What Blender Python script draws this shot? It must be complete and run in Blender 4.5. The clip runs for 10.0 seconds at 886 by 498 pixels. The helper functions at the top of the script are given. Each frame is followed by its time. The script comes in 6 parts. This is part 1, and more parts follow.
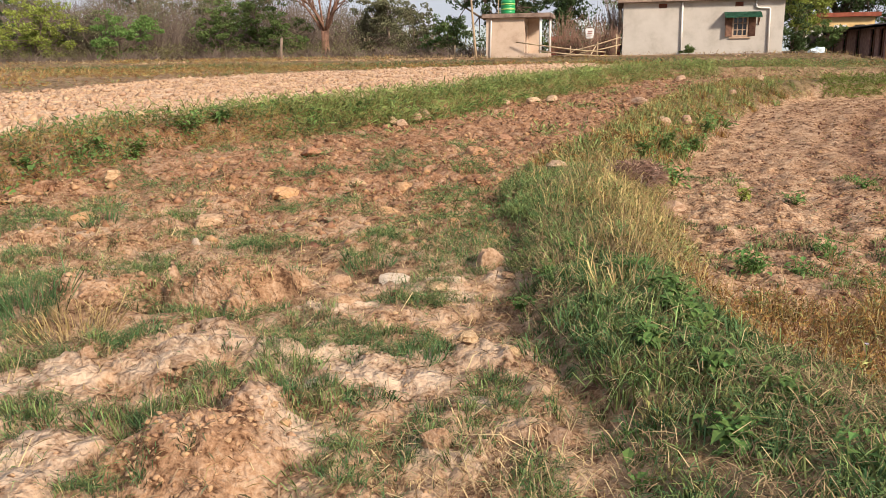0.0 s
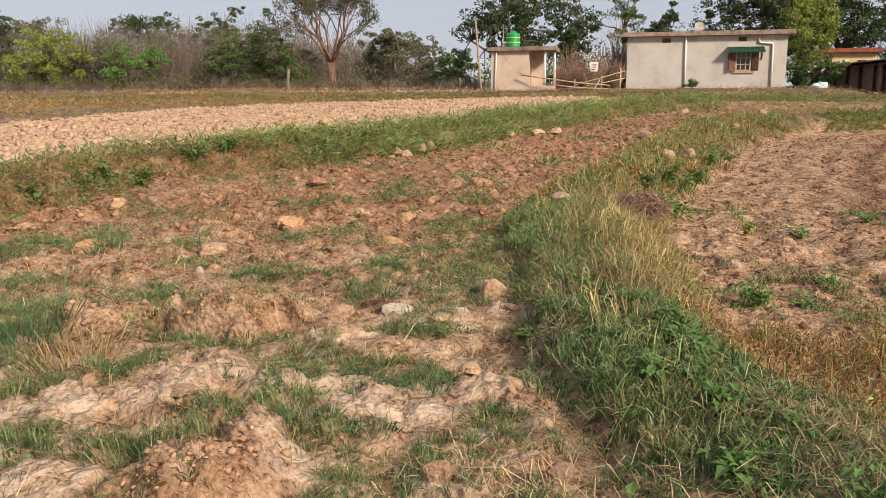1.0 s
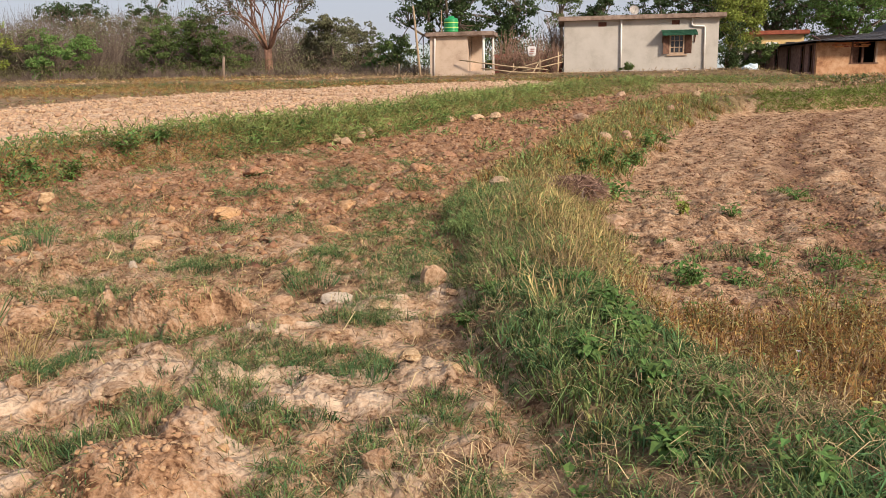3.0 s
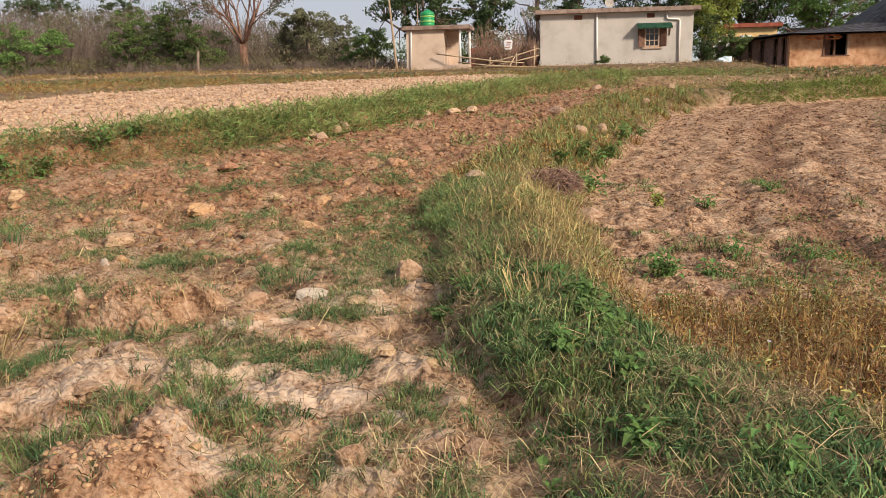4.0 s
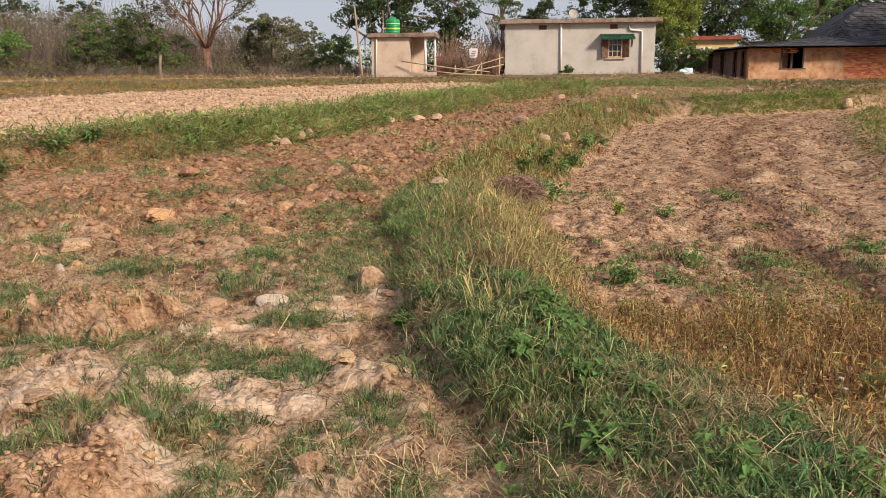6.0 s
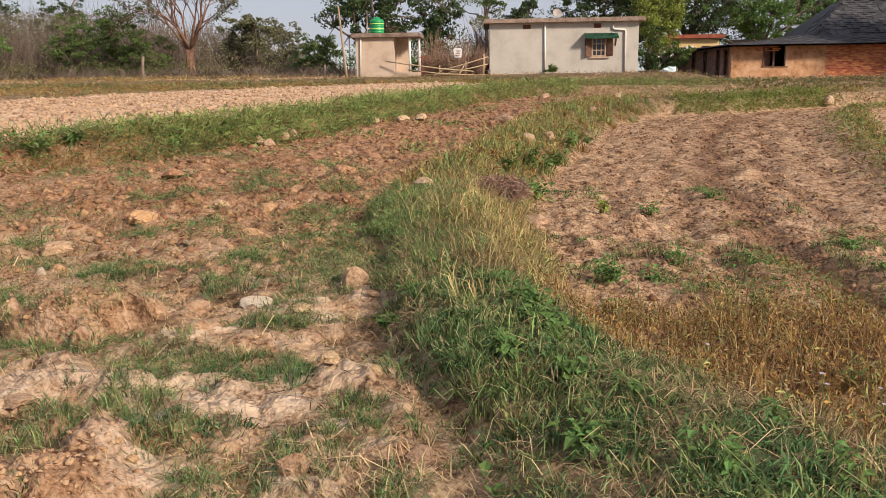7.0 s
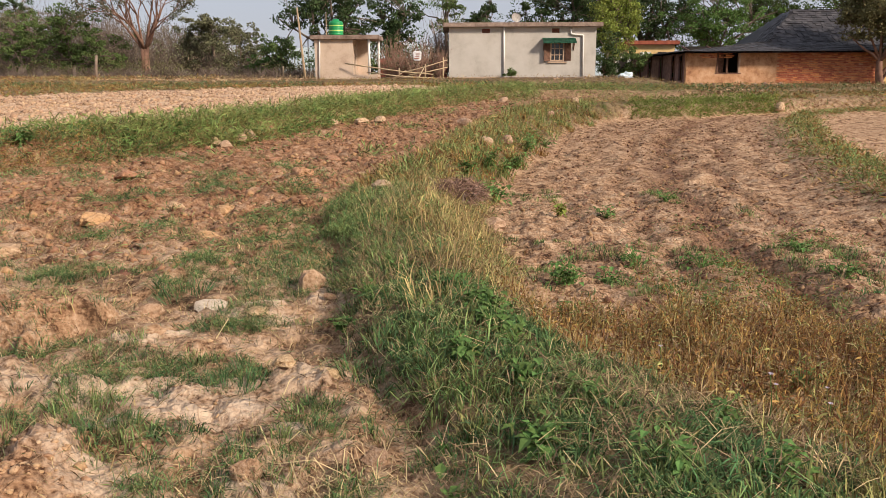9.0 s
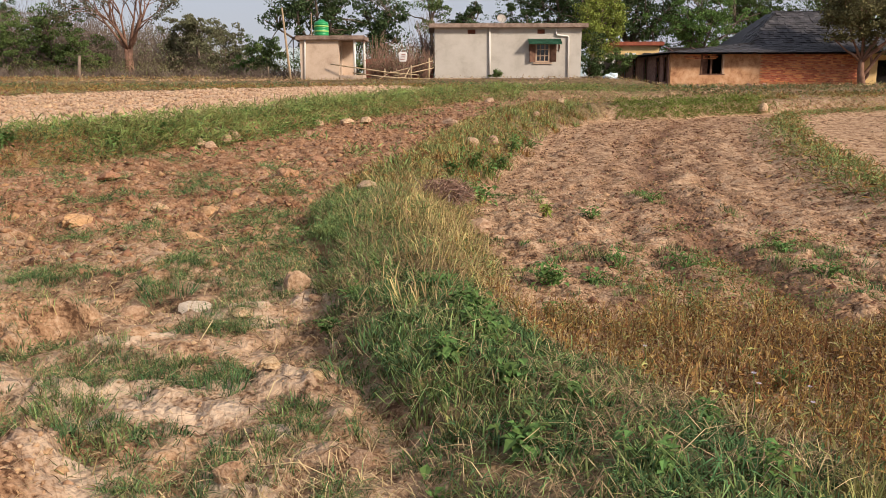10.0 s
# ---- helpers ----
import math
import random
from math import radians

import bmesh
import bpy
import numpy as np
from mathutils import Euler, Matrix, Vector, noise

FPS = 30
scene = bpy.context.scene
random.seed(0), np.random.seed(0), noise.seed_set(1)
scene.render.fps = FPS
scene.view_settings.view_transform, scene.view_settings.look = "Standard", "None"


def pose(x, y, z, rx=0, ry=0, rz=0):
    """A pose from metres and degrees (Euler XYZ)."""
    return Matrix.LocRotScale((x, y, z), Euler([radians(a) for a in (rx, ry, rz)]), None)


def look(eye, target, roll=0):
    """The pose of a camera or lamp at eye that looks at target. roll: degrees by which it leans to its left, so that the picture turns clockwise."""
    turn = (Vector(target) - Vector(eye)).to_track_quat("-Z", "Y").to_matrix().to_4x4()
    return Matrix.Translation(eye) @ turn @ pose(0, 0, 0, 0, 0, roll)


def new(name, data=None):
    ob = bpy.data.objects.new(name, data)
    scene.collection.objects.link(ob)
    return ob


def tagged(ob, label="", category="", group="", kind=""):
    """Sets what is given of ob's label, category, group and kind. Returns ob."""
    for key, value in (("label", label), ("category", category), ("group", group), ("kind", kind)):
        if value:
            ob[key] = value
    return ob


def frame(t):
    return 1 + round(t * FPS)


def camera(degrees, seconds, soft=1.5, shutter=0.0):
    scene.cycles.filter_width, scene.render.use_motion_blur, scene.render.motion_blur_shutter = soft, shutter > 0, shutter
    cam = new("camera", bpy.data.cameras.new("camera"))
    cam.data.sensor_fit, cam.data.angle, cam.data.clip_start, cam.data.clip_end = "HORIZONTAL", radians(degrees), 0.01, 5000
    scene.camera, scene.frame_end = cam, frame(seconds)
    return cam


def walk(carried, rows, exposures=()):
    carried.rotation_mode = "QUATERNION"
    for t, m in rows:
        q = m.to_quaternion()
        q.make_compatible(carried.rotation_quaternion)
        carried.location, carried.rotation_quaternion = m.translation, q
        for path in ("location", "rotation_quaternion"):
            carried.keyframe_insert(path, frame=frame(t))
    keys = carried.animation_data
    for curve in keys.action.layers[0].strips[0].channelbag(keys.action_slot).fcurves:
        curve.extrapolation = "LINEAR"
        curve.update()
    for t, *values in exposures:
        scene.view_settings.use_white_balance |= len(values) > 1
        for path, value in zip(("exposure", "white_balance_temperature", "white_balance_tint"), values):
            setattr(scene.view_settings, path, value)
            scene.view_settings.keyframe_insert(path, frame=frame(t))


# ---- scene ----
cam = camera(57.67, 10.0, soft=0.5)
PATH = [
    (0, (-0.073, -0.036, 1.509), (-2.088, 9.483, -0.796), -0.85),
    (0.5, (-0.073, -0.034, 1.510), (-2.128, 9.510, -0.655), -0.80),
    (1, (-0.070, -0.038, 1.510), (-2.144, 9.552, -0.425), -0.40),
    (1.5, (-0.065, -0.047, 1.512), (-2.073, 9.565, -0.380), -0.47),
    (2, (-0.054, -0.042, 1.512), (-1.887, 9.602, -0.397), -0.52),
    (2.5, (-0.047, -0.027, 1.507), (-1.618, 9.642, -0.505), -0.67),
    (4, (-0.009, -0.001, 1.504), (-1.140, 9.692, -0.681), -1.38),
    (4.5, (-0.009, 0.003, 1.500), (-0.945, 9.723, -0.656), -0.58),
    (5, (0.000, 0.000, 1.500), (-0.832, 9.734, -0.633), -0.57),
    (5.5, (0.005, 0.001, 1.497), (-0.747, 9.749, -0.604), -0.48),
    (7, (0.026, 0.005, 1.497), (-0.502, 9.767, -0.608), -0.89),
    (7.5, (0.030, 0.005, 1.499), (-0.332, 9.774, -0.608), -0.73),
    (8, (0.036, 0.006, 1.498), (-0.232, 9.780, -0.600), -0.65),
    (8.5, (0.037, 0.006, 1.496), (-0.094, 9.785, -0.586), -0.21),
    (9, (0.041, 0.009, 1.495), (0.014, 9.791, -0.580), -0.25),
    (9.5, (0.046, 0.012, 1.497), (0.102, 9.792, -0.585), -0.29),
    (10, (0.048, 0.012, 1.495), (0.191, 9.795, -0.572), -0.20),
]
EXPOSURE = [(0, .30), (.5, .10), (1, .13), (2.5, .14), (4.5, .10), (10, .07)]
walk(cam, [(t, look(e, g, r)) for t, e, g, r in PATH], EXPOSURE)

# ---- light ----
SUN_EL, SUN_AZ = 30.0, 128.0      # degrees: height, compass bearing (from +y, clockwise)
world = bpy.data.worlds.new("world")
scene.world = world
world.use_nodes = True
wt = world.node_tree
wt.nodes.clear()
w_out = wt.nodes.new("ShaderNodeOutputWorld")
w_bg = wt.nodes.new("ShaderNodeBackground")
w_sky = wt.nodes.new("ShaderNodeTexSky")
w_sky.sky_type = "NISHITA"
w_sky.sun_disc = False
w_sky.sun_elevation = radians(SUN_EL)
w_sky.sun_rotation = radians(SUN_AZ)
w_sky.air_density, w_sky.dust_density, w_sky.ozone_density = 1.0, 1.5, 1.0
w_bg.inputs["Strength"].default_value = 0.096
w_haze = wt.nodes.new("ShaderNodeMix")          # thin bright haze over the blue
w_haze.data_type = "RGBA"
w_haze.inputs[0].default_value = 0.78
w_haze.inputs[7].default_value = (5.5, 5.65, 6.6, 1)
wt.links.new(w_sky.outputs[0], w_haze.inputs[6])
wt.links.new(w_haze.outputs[2], w_bg.inputs[0])
wt.links.new(w_bg.outputs[0], w_out.inputs[0])
sun = new("sun", bpy.data.lights.new("sun", "SUN"))
sun.data.energy, sun.data.angle, sun.data.color = 5.0, radians(8.0), (1.0, 0.85, 0.70)
_az, _el = radians(SUN_AZ), radians(SUN_EL)
sun.matrix_world = look((math.sin(_az) * math.cos(_el) * 60, math.cos(_az) * math.cos(_el) * 60, math.sin(_el) * 60), (0, 0, 0))

# ---- materials ----


def mat(name, colors, scale=6.0, rough=0.9, bump=0.3, fine=60.0, metal=0.0, spread=0.0, spec=0.3, trans=0.0):
    """Two-scale mottled surface: colors are (dark, mid, light); spread varies it from piece to piece."""
    m = bpy.data.materials.new(name)
    m.use_nodes = True
    nt = m.node_tree
    b = nt.nodes["Principled BSDF"]
    tc = nt.nodes.new("ShaderNodeTexCoord")
    n1 = nt.nodes.new("ShaderNodeTexNoise")
    n1.inputs["Scale"].default_value, n1.inputs["Detail"].default_value, n1.inputs["Roughness"].default_value = scale, 6, 0.65
    n2 = nt.nodes.new("ShaderNodeTexNoise")
    n2.inputs["Scale"].default_value, n2.inputs["Detail"].default_value = fine, 3
    for n in (n1, n2):
        nt.links.new(tc.outputs["Object"], n.inputs["Vector"])
    mixf = nt.nodes.new("ShaderNodeMath")
    mixf.operation = "MULTIPLY_ADD"
    mixf.inputs[1].default_value = 0.35
    nt.links.new(n2.outputs[0], mixf.inputs[0])
    sub = nt.nodes.new("ShaderNodeMath")
    sub.operation = "MULTIPLY_ADD"
    sub.inputs[1].default_value, sub.inputs[2].default_value = 1.5, -0.42
    nt.links.new(n1.outputs[0], sub.inputs[0])
    nt.links.new(sub.outputs[0], mixf.inputs[2])
    ramp = nt.nodes.new("ShaderNodeValToRGB")
    el = ramp.color_ramp.elements
    el[0].position, el[0].color = 0.2, (*colors[0], 1)
    el[1].position, el[1].color = 0.85, (*colors[2], 1)
    e = el.new(0.5)
    e.color = (*colors[1], 1)
    nt.links.new(mixf.outputs[0], ramp.inputs[0])
    col = ramp.outputs[0]
    if spread:
        oi = nt.nodes.new("ShaderNodeObjectInfo")
        ge = nt.nodes.new("ShaderNodeNewGeometry")
        add = nt.nodes.new("ShaderNodeMath")
        nt.links.new(oi.outputs["Random"], add.inputs[0])
        nt.links.new(ge.outputs["Random Per Island"], add.inputs[1])
        fr = nt.nodes.new("ShaderNodeMath")
        fr.operation = "FRACT"
        nt.links.new(add.outputs[0], fr.inputs[0])
        mr = nt.nodes.new("ShaderNodeMapRange")
        mr.inputs["To Min"].default_value, mr.inputs["To Max"].default_value = 1 - spread, 1 + spread
        nt.links.new(fr.outputs[0], mr.inputs["Value"])
        hs = nt.nodes.new("ShaderNodeHueSaturation")
        nt.links.new(mr.outputs[0], hs.inputs["Value"])
        mh = nt.nodes.new("ShaderNodeMapRange")
        mh.inputs["To Min"].default_value, mh.inputs["To Max"].default_value = 0.5 - spread * 0.05, 0.5 + spread * 0.05
        nt.links.new(fr.outputs[0], mh.inputs["Value"])
        nt.links.new(mh.outputs[0], hs.inputs["Hue"])
        nt.links.new(col, hs.inputs["Color"])
        col = hs.outputs[0]
    nt.links.new(col, b.inputs["Base Color"])
    b.inputs["Roughness"].default_value, b.inputs["Metallic"].default_value = rough, metal
    b.inputs["Specular IOR Level"].default_value = spec
    if bump:
        bp = nt.nodes.new("ShaderNodeBump")
        bp.inputs["Strength"].default_value, bp.inputs["Distance"].default_value = bump, 0.02
        nt.links.new(mixf.outputs[0], bp.inputs["Height"])
        nt.links.new(bp.outputs[0], b.inputs["Normal"])
    if trans:
        tr = nt.nodes.new("ShaderNodeBsdfTranslucent")
        nt.links.new(col, tr.inputs["Color"])
        mx = nt.nodes.new("ShaderNodeMixShader")
        mx.inputs[0].default_value = trans
        nt.links.new(b.outputs[0], mx.inputs[1])
        nt.links.new(tr.outputs[0], mx.inputs[2])
        nt.links.new(mx.outputs[0], nt.nodes["Material Output"].inputs["Surface"])
    return m


def leafmat(name, c, spread=0.35, trans=0.15):
    d = tuple(v * 0.7 for v in c)
    l = tuple(min(1, v * 1.35) for v in c)
    return mat(name, (d, c, l), scale=1.3, fine=9, rough=0.8, bump=0, spread=spread, spec=0.1, trans=trans)


M_CLOD = mat("dry clod", ((0.24, 0.14, 0.075), (0.46, 0.30, 0.175), (0.62, 0.45, 0.30)), 7, 0.95, 0.7, 60, spread=0.16)
M_REDCLOD = mat("red clod", ((0.27, 0.135, 0.07), (0.43, 0.235, 0.125), (0.56, 0.34, 0.20)), 7, 0.95, 0.7, 60, spread=0.25)
M_PALECLOD = mat("pale clod", ((0.25, 0.15, 0.085), (0.44, 0.29, 0.18), (0.58, 0.41, 0.275)), 3, 0.95, 0.8, 40, spread=0.14)
M_STONE = mat("pale stone", ((0.36, 0.28, 0.2), (0.52, 0.42, 0.32), (0.62, 0.53, 0.42)), 9, 0.85, 0.4, 90, spread=0.15)
M_GRASS = leafmat("green grass", (0.19, 0.24, 0.085), 0.6, 0.1)
M_GRASS2 = leafmat("lush grass", (0.085, 0.148, 0.058), 0.6, 0.08)
M_YGRASS = leafmat("yellowing grass", (0.28, 0.255, 0.10), 0.5)
M_DRY = leafmat("dry grass", (0.46, 0.34, 0.16), 0.35, 0.25)
M_STRAW = leafmat("straw", (0.50, 0.37, 0.21), 0.35, 0.1)
M_RUST = leafmat("rusty weeds", (0.29, 0.155, 0.06), 0.6, 0.1)
# dark litter and weeds; in the low corner also the painted shade of gaps
M_BROWNWEED = leafmat("dark brown weeds", (0.105, 0.068, 0.03), 0.5, 0.05)
M_DEAD = leafmat("dead grass", (0.31, 0.22, 0.13), 0.5, 0.08)
M_WEED = leafmat("weed leaves", (0.12, 0.21, 0.06), 0.3)
M_LEAF_D = leafmat("dark leaves", (0.06, 0.09, 0.035), 0.45)
M_LEAF_M = leafmat("mid leaves", (0.11, 0.155, 0.05), 0.45)
M_LEAF_Y = leafmat("yellow-green leaves", (0.23, 0.27, 0.06), 0.35)
M_LEAF_G = leafmat("fresh leaves", (0.13, 0.215, 0.06), 0.35)
M_LEAF_O = leafmat("olive leaves", (0.155, 0.155, 0.085), 0.4)
M_LEAF_K = leafmat("dusty dark leaves", (0.14, 0.13, 0.06), 0.4)
M_LEAF_B = leafmat("brown leaves", (0.19, 0.145, 0.105), 0.3)
M_BUNDG = leafmat("bund grass", (0.215, 0.27, 0.085), 0.5, 0.15)
M_BANK = leafmat("bank grass", (0.18, 0.225, 0.055), 0.4)
M_BARK = mat("bark", ((0.09, 0.065, 0.045), (0.16, 0.12, 0.09), (0.25, 0.19, 0.15)), 4, 0.95, 0.6, 40)
M_BARK_P = mat("pink bark", ((0.13, 0.07, 0.048), (0.22, 0.12, 0.082), (0.32, 0.19, 0.135)), 3, 0.9, 0.5, 30)
M_TWIG = mat("grey twigs", ((0.14, 0.10, 0.075), (0.22, 0.165, 0.125), (0.30, 0.23, 0.18)), 4, 0.95, 0.2, 30, spread=0.25)
M_WOODTWIG = mat("woodland twigs", ((0.10, 0.075, 0.058), (0.165, 0.125, 0.10), (0.23, 0.18, 0.145)), 4, 0.95, 0.0, 30, spread=0.25)
M_REDTWIG = mat("reddish twigs", ((0.17, 0.10, 0.075), (0.28, 0.17, 0.125), (0.38, 0.25, 0.19)), 4, 0.95, 0.2, 30, spread=0.25)
M_PLASTER = mat("grey plaster", ((0.37, 0.335, 0.29), (0.48, 0.445, 0.395), (0.54, 0.505, 0.455)), 0.8, 0.9, 0.15, 18)
M_PINKPL = mat("pinkish plaster", ((0.40, 0.29, 0.215), (0.54, 0.42, 0.32), (0.60, 0.48, 0.385)), 1.0, 0.9, 0.15, 18)
M_SLAB = mat("weathered concrete", ((0.12, 0.08, 0.06), (0.26, 0.19, 0.15), (0.40, 0.31, 0.25)), 2.5, 0.95, 0.3, 25)
M_PVC = mat("white plastic pipe", ((0.66, 0.62, 0.57), (0.75, 0.72, 0.67), (0.8, 0.78, 0.74)), 2, 0.5, 0.0, 20)
M_GREENPL = mat("green plastic", ((0.01, 0.20, 0.06), (0.012, 0.27, 0.08), (0.03, 0.33, 0.11)), 2, 0.4, 0.0, 20, spec=0.5)
M_LIME = mat("lime stripe", ((0.4, 0.6, 0.12), (0.5, 0.7, 0.18), (0.55, 0.75, 0.25)), 2, 0.5, 0.0, 20)
M_AWN = mat("dark green sheet", ((0.02, 0.08, 0.05), (0.03, 0.12, 0.07), (0.05, 0.16, 0.10)), 3, 0.5, 0.05, 20)
M_WOOD = mat("brown timber", ((0.07, 0.035, 0.02), (0.14, 0.07, 0.045), (0.2, 0.11, 0.07)), 6, 0.7, 0.2, 40)
M_FRAME = mat("pale timber frame", ((0.36, 0.24, 0.16), (0.48, 0.34, 0.24), (0.55, 0.42, 0.31)), 6, 0.7, 0.1, 40)
# near-black that paints the shade inside rooms and openings
M_INDOOR_SHADE = mat("interior shade", ((0.015, 0.012, 0.01), (0.025, 0.02, 0.018), (0.04, 0.03, 0.025)), 2, 0.9, 0.0, 20)
M_BAMBOO = mat("dry bamboo", ((0.24, 0.17, 0.10), (0.37, 0.27, 0.17), (0.49, 0.38, 0.25)), 4, 0.7, 0.1, 40, spread=0.2)
M_MUD = mat("mud plaster", ((0.25, 0.115, 0.06), (0.49, 0.27, 0.145), (0.62, 0.40, 0.25)), 2.2, 0.95, 0.5, 25)
M_BRICK = mat("red mud brick", ((0.30, 0.095, 0.045), (0.52, 0.185, 0.09), (0.64, 0.29, 0.155)), 2.5, 0.95, 0.5, 40, spread=0.34)
# dark brick, its colour deepened further for the shade on the hut's side wall
M_DBRICK_SHADE = mat("dark brick", ((0.17, 0.10, 0.08), (0.32, 0.20, 0.16), (0.44, 0.30, 0.245)), 5, 0.95, 0.4, 40, spread=0.3)
M_SLATE = mat("slate", ((0.024, 0.022, 0.025), (0.046, 0.043, 0.047), (0.085, 0.08, 0.082)), 3, 0.6, 0.35, 25, spread=0.4, spec=0.4)
M_YELLOW = mat("yellow limewash", ((0.55, 0.36, 0.15), (0.68, 0.48, 0.22), (0.74, 0.56, 0.30)), 1.5, 0.9, 0.1, 18)
M_REDPAINT = mat("red paint", ((0.17, 0.05, 0.03), (0.28, 0.075, 0.042), (0.36, 0.12, 0.07)), 3, 0.8, 0.1, 20)
M_WHITE = mat("white paint", ((0.66, 0.65, 0.63), (0.76, 0.75, 0.73), (0.82, 0.81, 0.8)), 2, 0.7, 0.1, 18)
M_BLUE = mat("pale blue cloth", ((0.4, 0.5, 0.55), (0.55, 0.65, 0.7), (0.7, 0.78, 0.8)), 4, 0.8, 0.2, 20)
M_TERRACOTTA = mat("red oxide wall", ((0.25, 0.07, 0.05), (0.36, 0.11, 0.08), (0.42, 0.17, 0.12)), 2, 0.9, 0.1, 20)
M_GALV = mat("galvanised steel", ((0.45, 0.44, 0.42), (0.58, 0.57, 0.55), (0.66, 0.65, 0.63)), 4, 0.5, 0.05, 30, metal=0.6)
M_DISH = mat("off-white enamel", ((0.55, 0.5, 0.44), (0.66, 0.61, 0.55), (0.72, 0.68, 0.62)), 3, 0.6, 0.0, 20)
# blue-grey base colour holds the distance haze over the wooded hills
M_HILL = mat("far woods haze tint", ((0.30, 0.36, 0.36), (0.36, 0.42, 0.43), (0.44, 0.49, 0.50)), 0.05, 1.0, 0.0, 0.6)

# ---- helpers for building ----


def part(name, bm, material, parent=None, label="", smooth=False):
    me = bpy.data.meshes.new(name)
    bm.to_mesh(me)
    bm.free()
    me.materials.append(material)
    if smooth:
        me.shade_smooth()
    ob = new(name, me)
    if parent is not None:
        ob.parent = parent
    if label:
        tagged(ob, label)
    return ob


def raw(name, verts, faces, material, parent=None, smooth=False):
    me = bpy.data.meshes.new(name)
    me.from_pydata([tuple(v) for v in verts], [], faces)
    me.materials.append(material)
    if smooth:
        me.shade_smooth()
    ob = new(name, me)
    if parent is not None:
        ob.parent = parent
    return ob


def quads(name, V, material, parent=None):
    """A mesh of loose quads from an array (n, 4, 3)."""
    V = np.asarray(V, dtype=np.float32)
    n = len(V)
    me = bpy.data.meshes.new(name)
    me.vertices.add(n * 4)
    me.vertices.foreach_set("co", V.reshape(-1))
    me.loops.add(n * 4)
    me.loops.foreach_set("vertex_index", np.arange(n * 4, dtype=np.int32))
    me.polygons.add(n)
    me.polygons.foreach_set("loop_start", np.arange(n, dtype=np.int32) * 4)
    me.update()
    me.validate()
    me.materials.append(material)
    ob = new(name, me)
    if parent is not None:
        ob.parent = parent
    return ob


def thing(name, at=(0, 0, 0), rz=0.0, label="", category="", group=""):
    ob = new(name)
    ob.matrix_basis = pose(*at, 0, 0, rz)
    return tagged(ob, label, category, group)


def box(x0, x1, y0, y1, z0, z1, bevel=0.0, bm=None):
    own = bm is None
    if own:
        bm = bmesh.new()
    r = bmesh.ops.create_cube(bm, size=1.0, matrix=Matrix.LocRotScale(((x0 + x1) / 2, (y0 + y1) / 2, (z0 + z1) / 2), None, (x1 - x0, y1 - y0, z1 - z0)))
    if bevel:
        es = list({e for v in r["verts"] for e in v.link_edges})
        bmesh.ops.bevel(bm, geom=es, offset=bevel, segments=2, affect="EDGES")
    return bm


def tube(points, radii, sides=8, bm=None):
    """A tapered tube along points."""
    if bm is None:
        bm = bmesh.new()
    pts = [Vector(p) for p in points]
    rings = []
    for i, p in enumerate(pts):
        d = (pts[min(i + 1, len(pts) - 1)] - pts[max(i - 1, 0)]).normalized()
        q = d.to_track_quat("Z", "Y")
        rings.append([bm.verts.new(p + q @ Vector((math.cos(2 * math.pi * k / sides) * radii[i], math.sin(2 * math.pi * k / sides) * radii[i], 0))) for k in range(sides)])
    for a, b in zip(rings, rings[1:]):
        for k in range(sides):
            bm.faces.new((a[k], a[(k + 1) % sides], b[(k + 1) % sides], b[k]))
    bm.faces.new(rings[0][::-1])
    bm.faces.new(rings[-1])
    return bm


def pierced(x0, x1, y0, y1, z0, z1, holes):
    """One wall from y0 to y1 with openings (x0, x1, z0, z1) that go through it."""
    xs = sorted({x0, x1, *[h[0] for h in holes], *[h[1] for h in holes]})
    zs = sorted({z0, z1, *[h[2] for h in holes], *[h[3] for h in holes]})
    bm = bmesh.new()
    V = {}

    def v(i, j, k):
        if (i, j, k) not in V:
            V[i, j, k] = bm.verts.new((xs[i], (y0, y1)[k], zs[j]))
        return V[i, j, k]

    def solid(i, j):
        if not (0 <= i < len(xs) - 1 and 0 <= j < len(zs) - 1):
            return False
        a, b = (xs[i] + xs[i + 1]) / 2, (zs[j] + zs[j + 1]) / 2
        return not any(h[0] < a < h[1] and h[2] < b < h[3] for h in holes)
    for i in range(len(xs) - 1):
        for j in range(len(zs) - 1):
            if not solid(i, j):
                continue
            bm.faces.new((v(i, j, 0), v(i + 1, j, 0), v(i + 1, j + 1, 0), v(i, j + 1, 0)))
            bm.faces.new((v(i, j, 1), v(i, j + 1, 1), v(i + 1, j + 1, 1), v(i + 1, j, 1)))
            for (di, dj), (p, q) in {(-1, 0): ((0, 1), (0, 0)), (1, 0): ((1, 0), (1, 1)), (0, -1): ((0, 0), (1, 0)), (0, 1): ((1, 1), (0, 1))}.items():
                if not solid(i + di, j + dj):
                    bm.faces.new((v(i + p[0], j + p[1], 0), v(i + p[0], j + p[1], 1), v(i + q[0], j + q[1], 1), v(i + q[0], j + q[1], 0)))
    bmesh.ops.recalc_face_normals(bm, faces=bm.faces[:])
    return bm


def lattice(ix, iy, seed):
    h = (ix.astype(np.int64) * 374761393 + iy.astype(np.int64) * 668265263 + seed * 1274126177) & 0xFFFFFFFF
    h = ((h ^ (h >> 13)) * 1274126177) & 0xFFFFFFFF
    return ((h ^ (h >> 16)) & 0xFFFF) / 65535.0


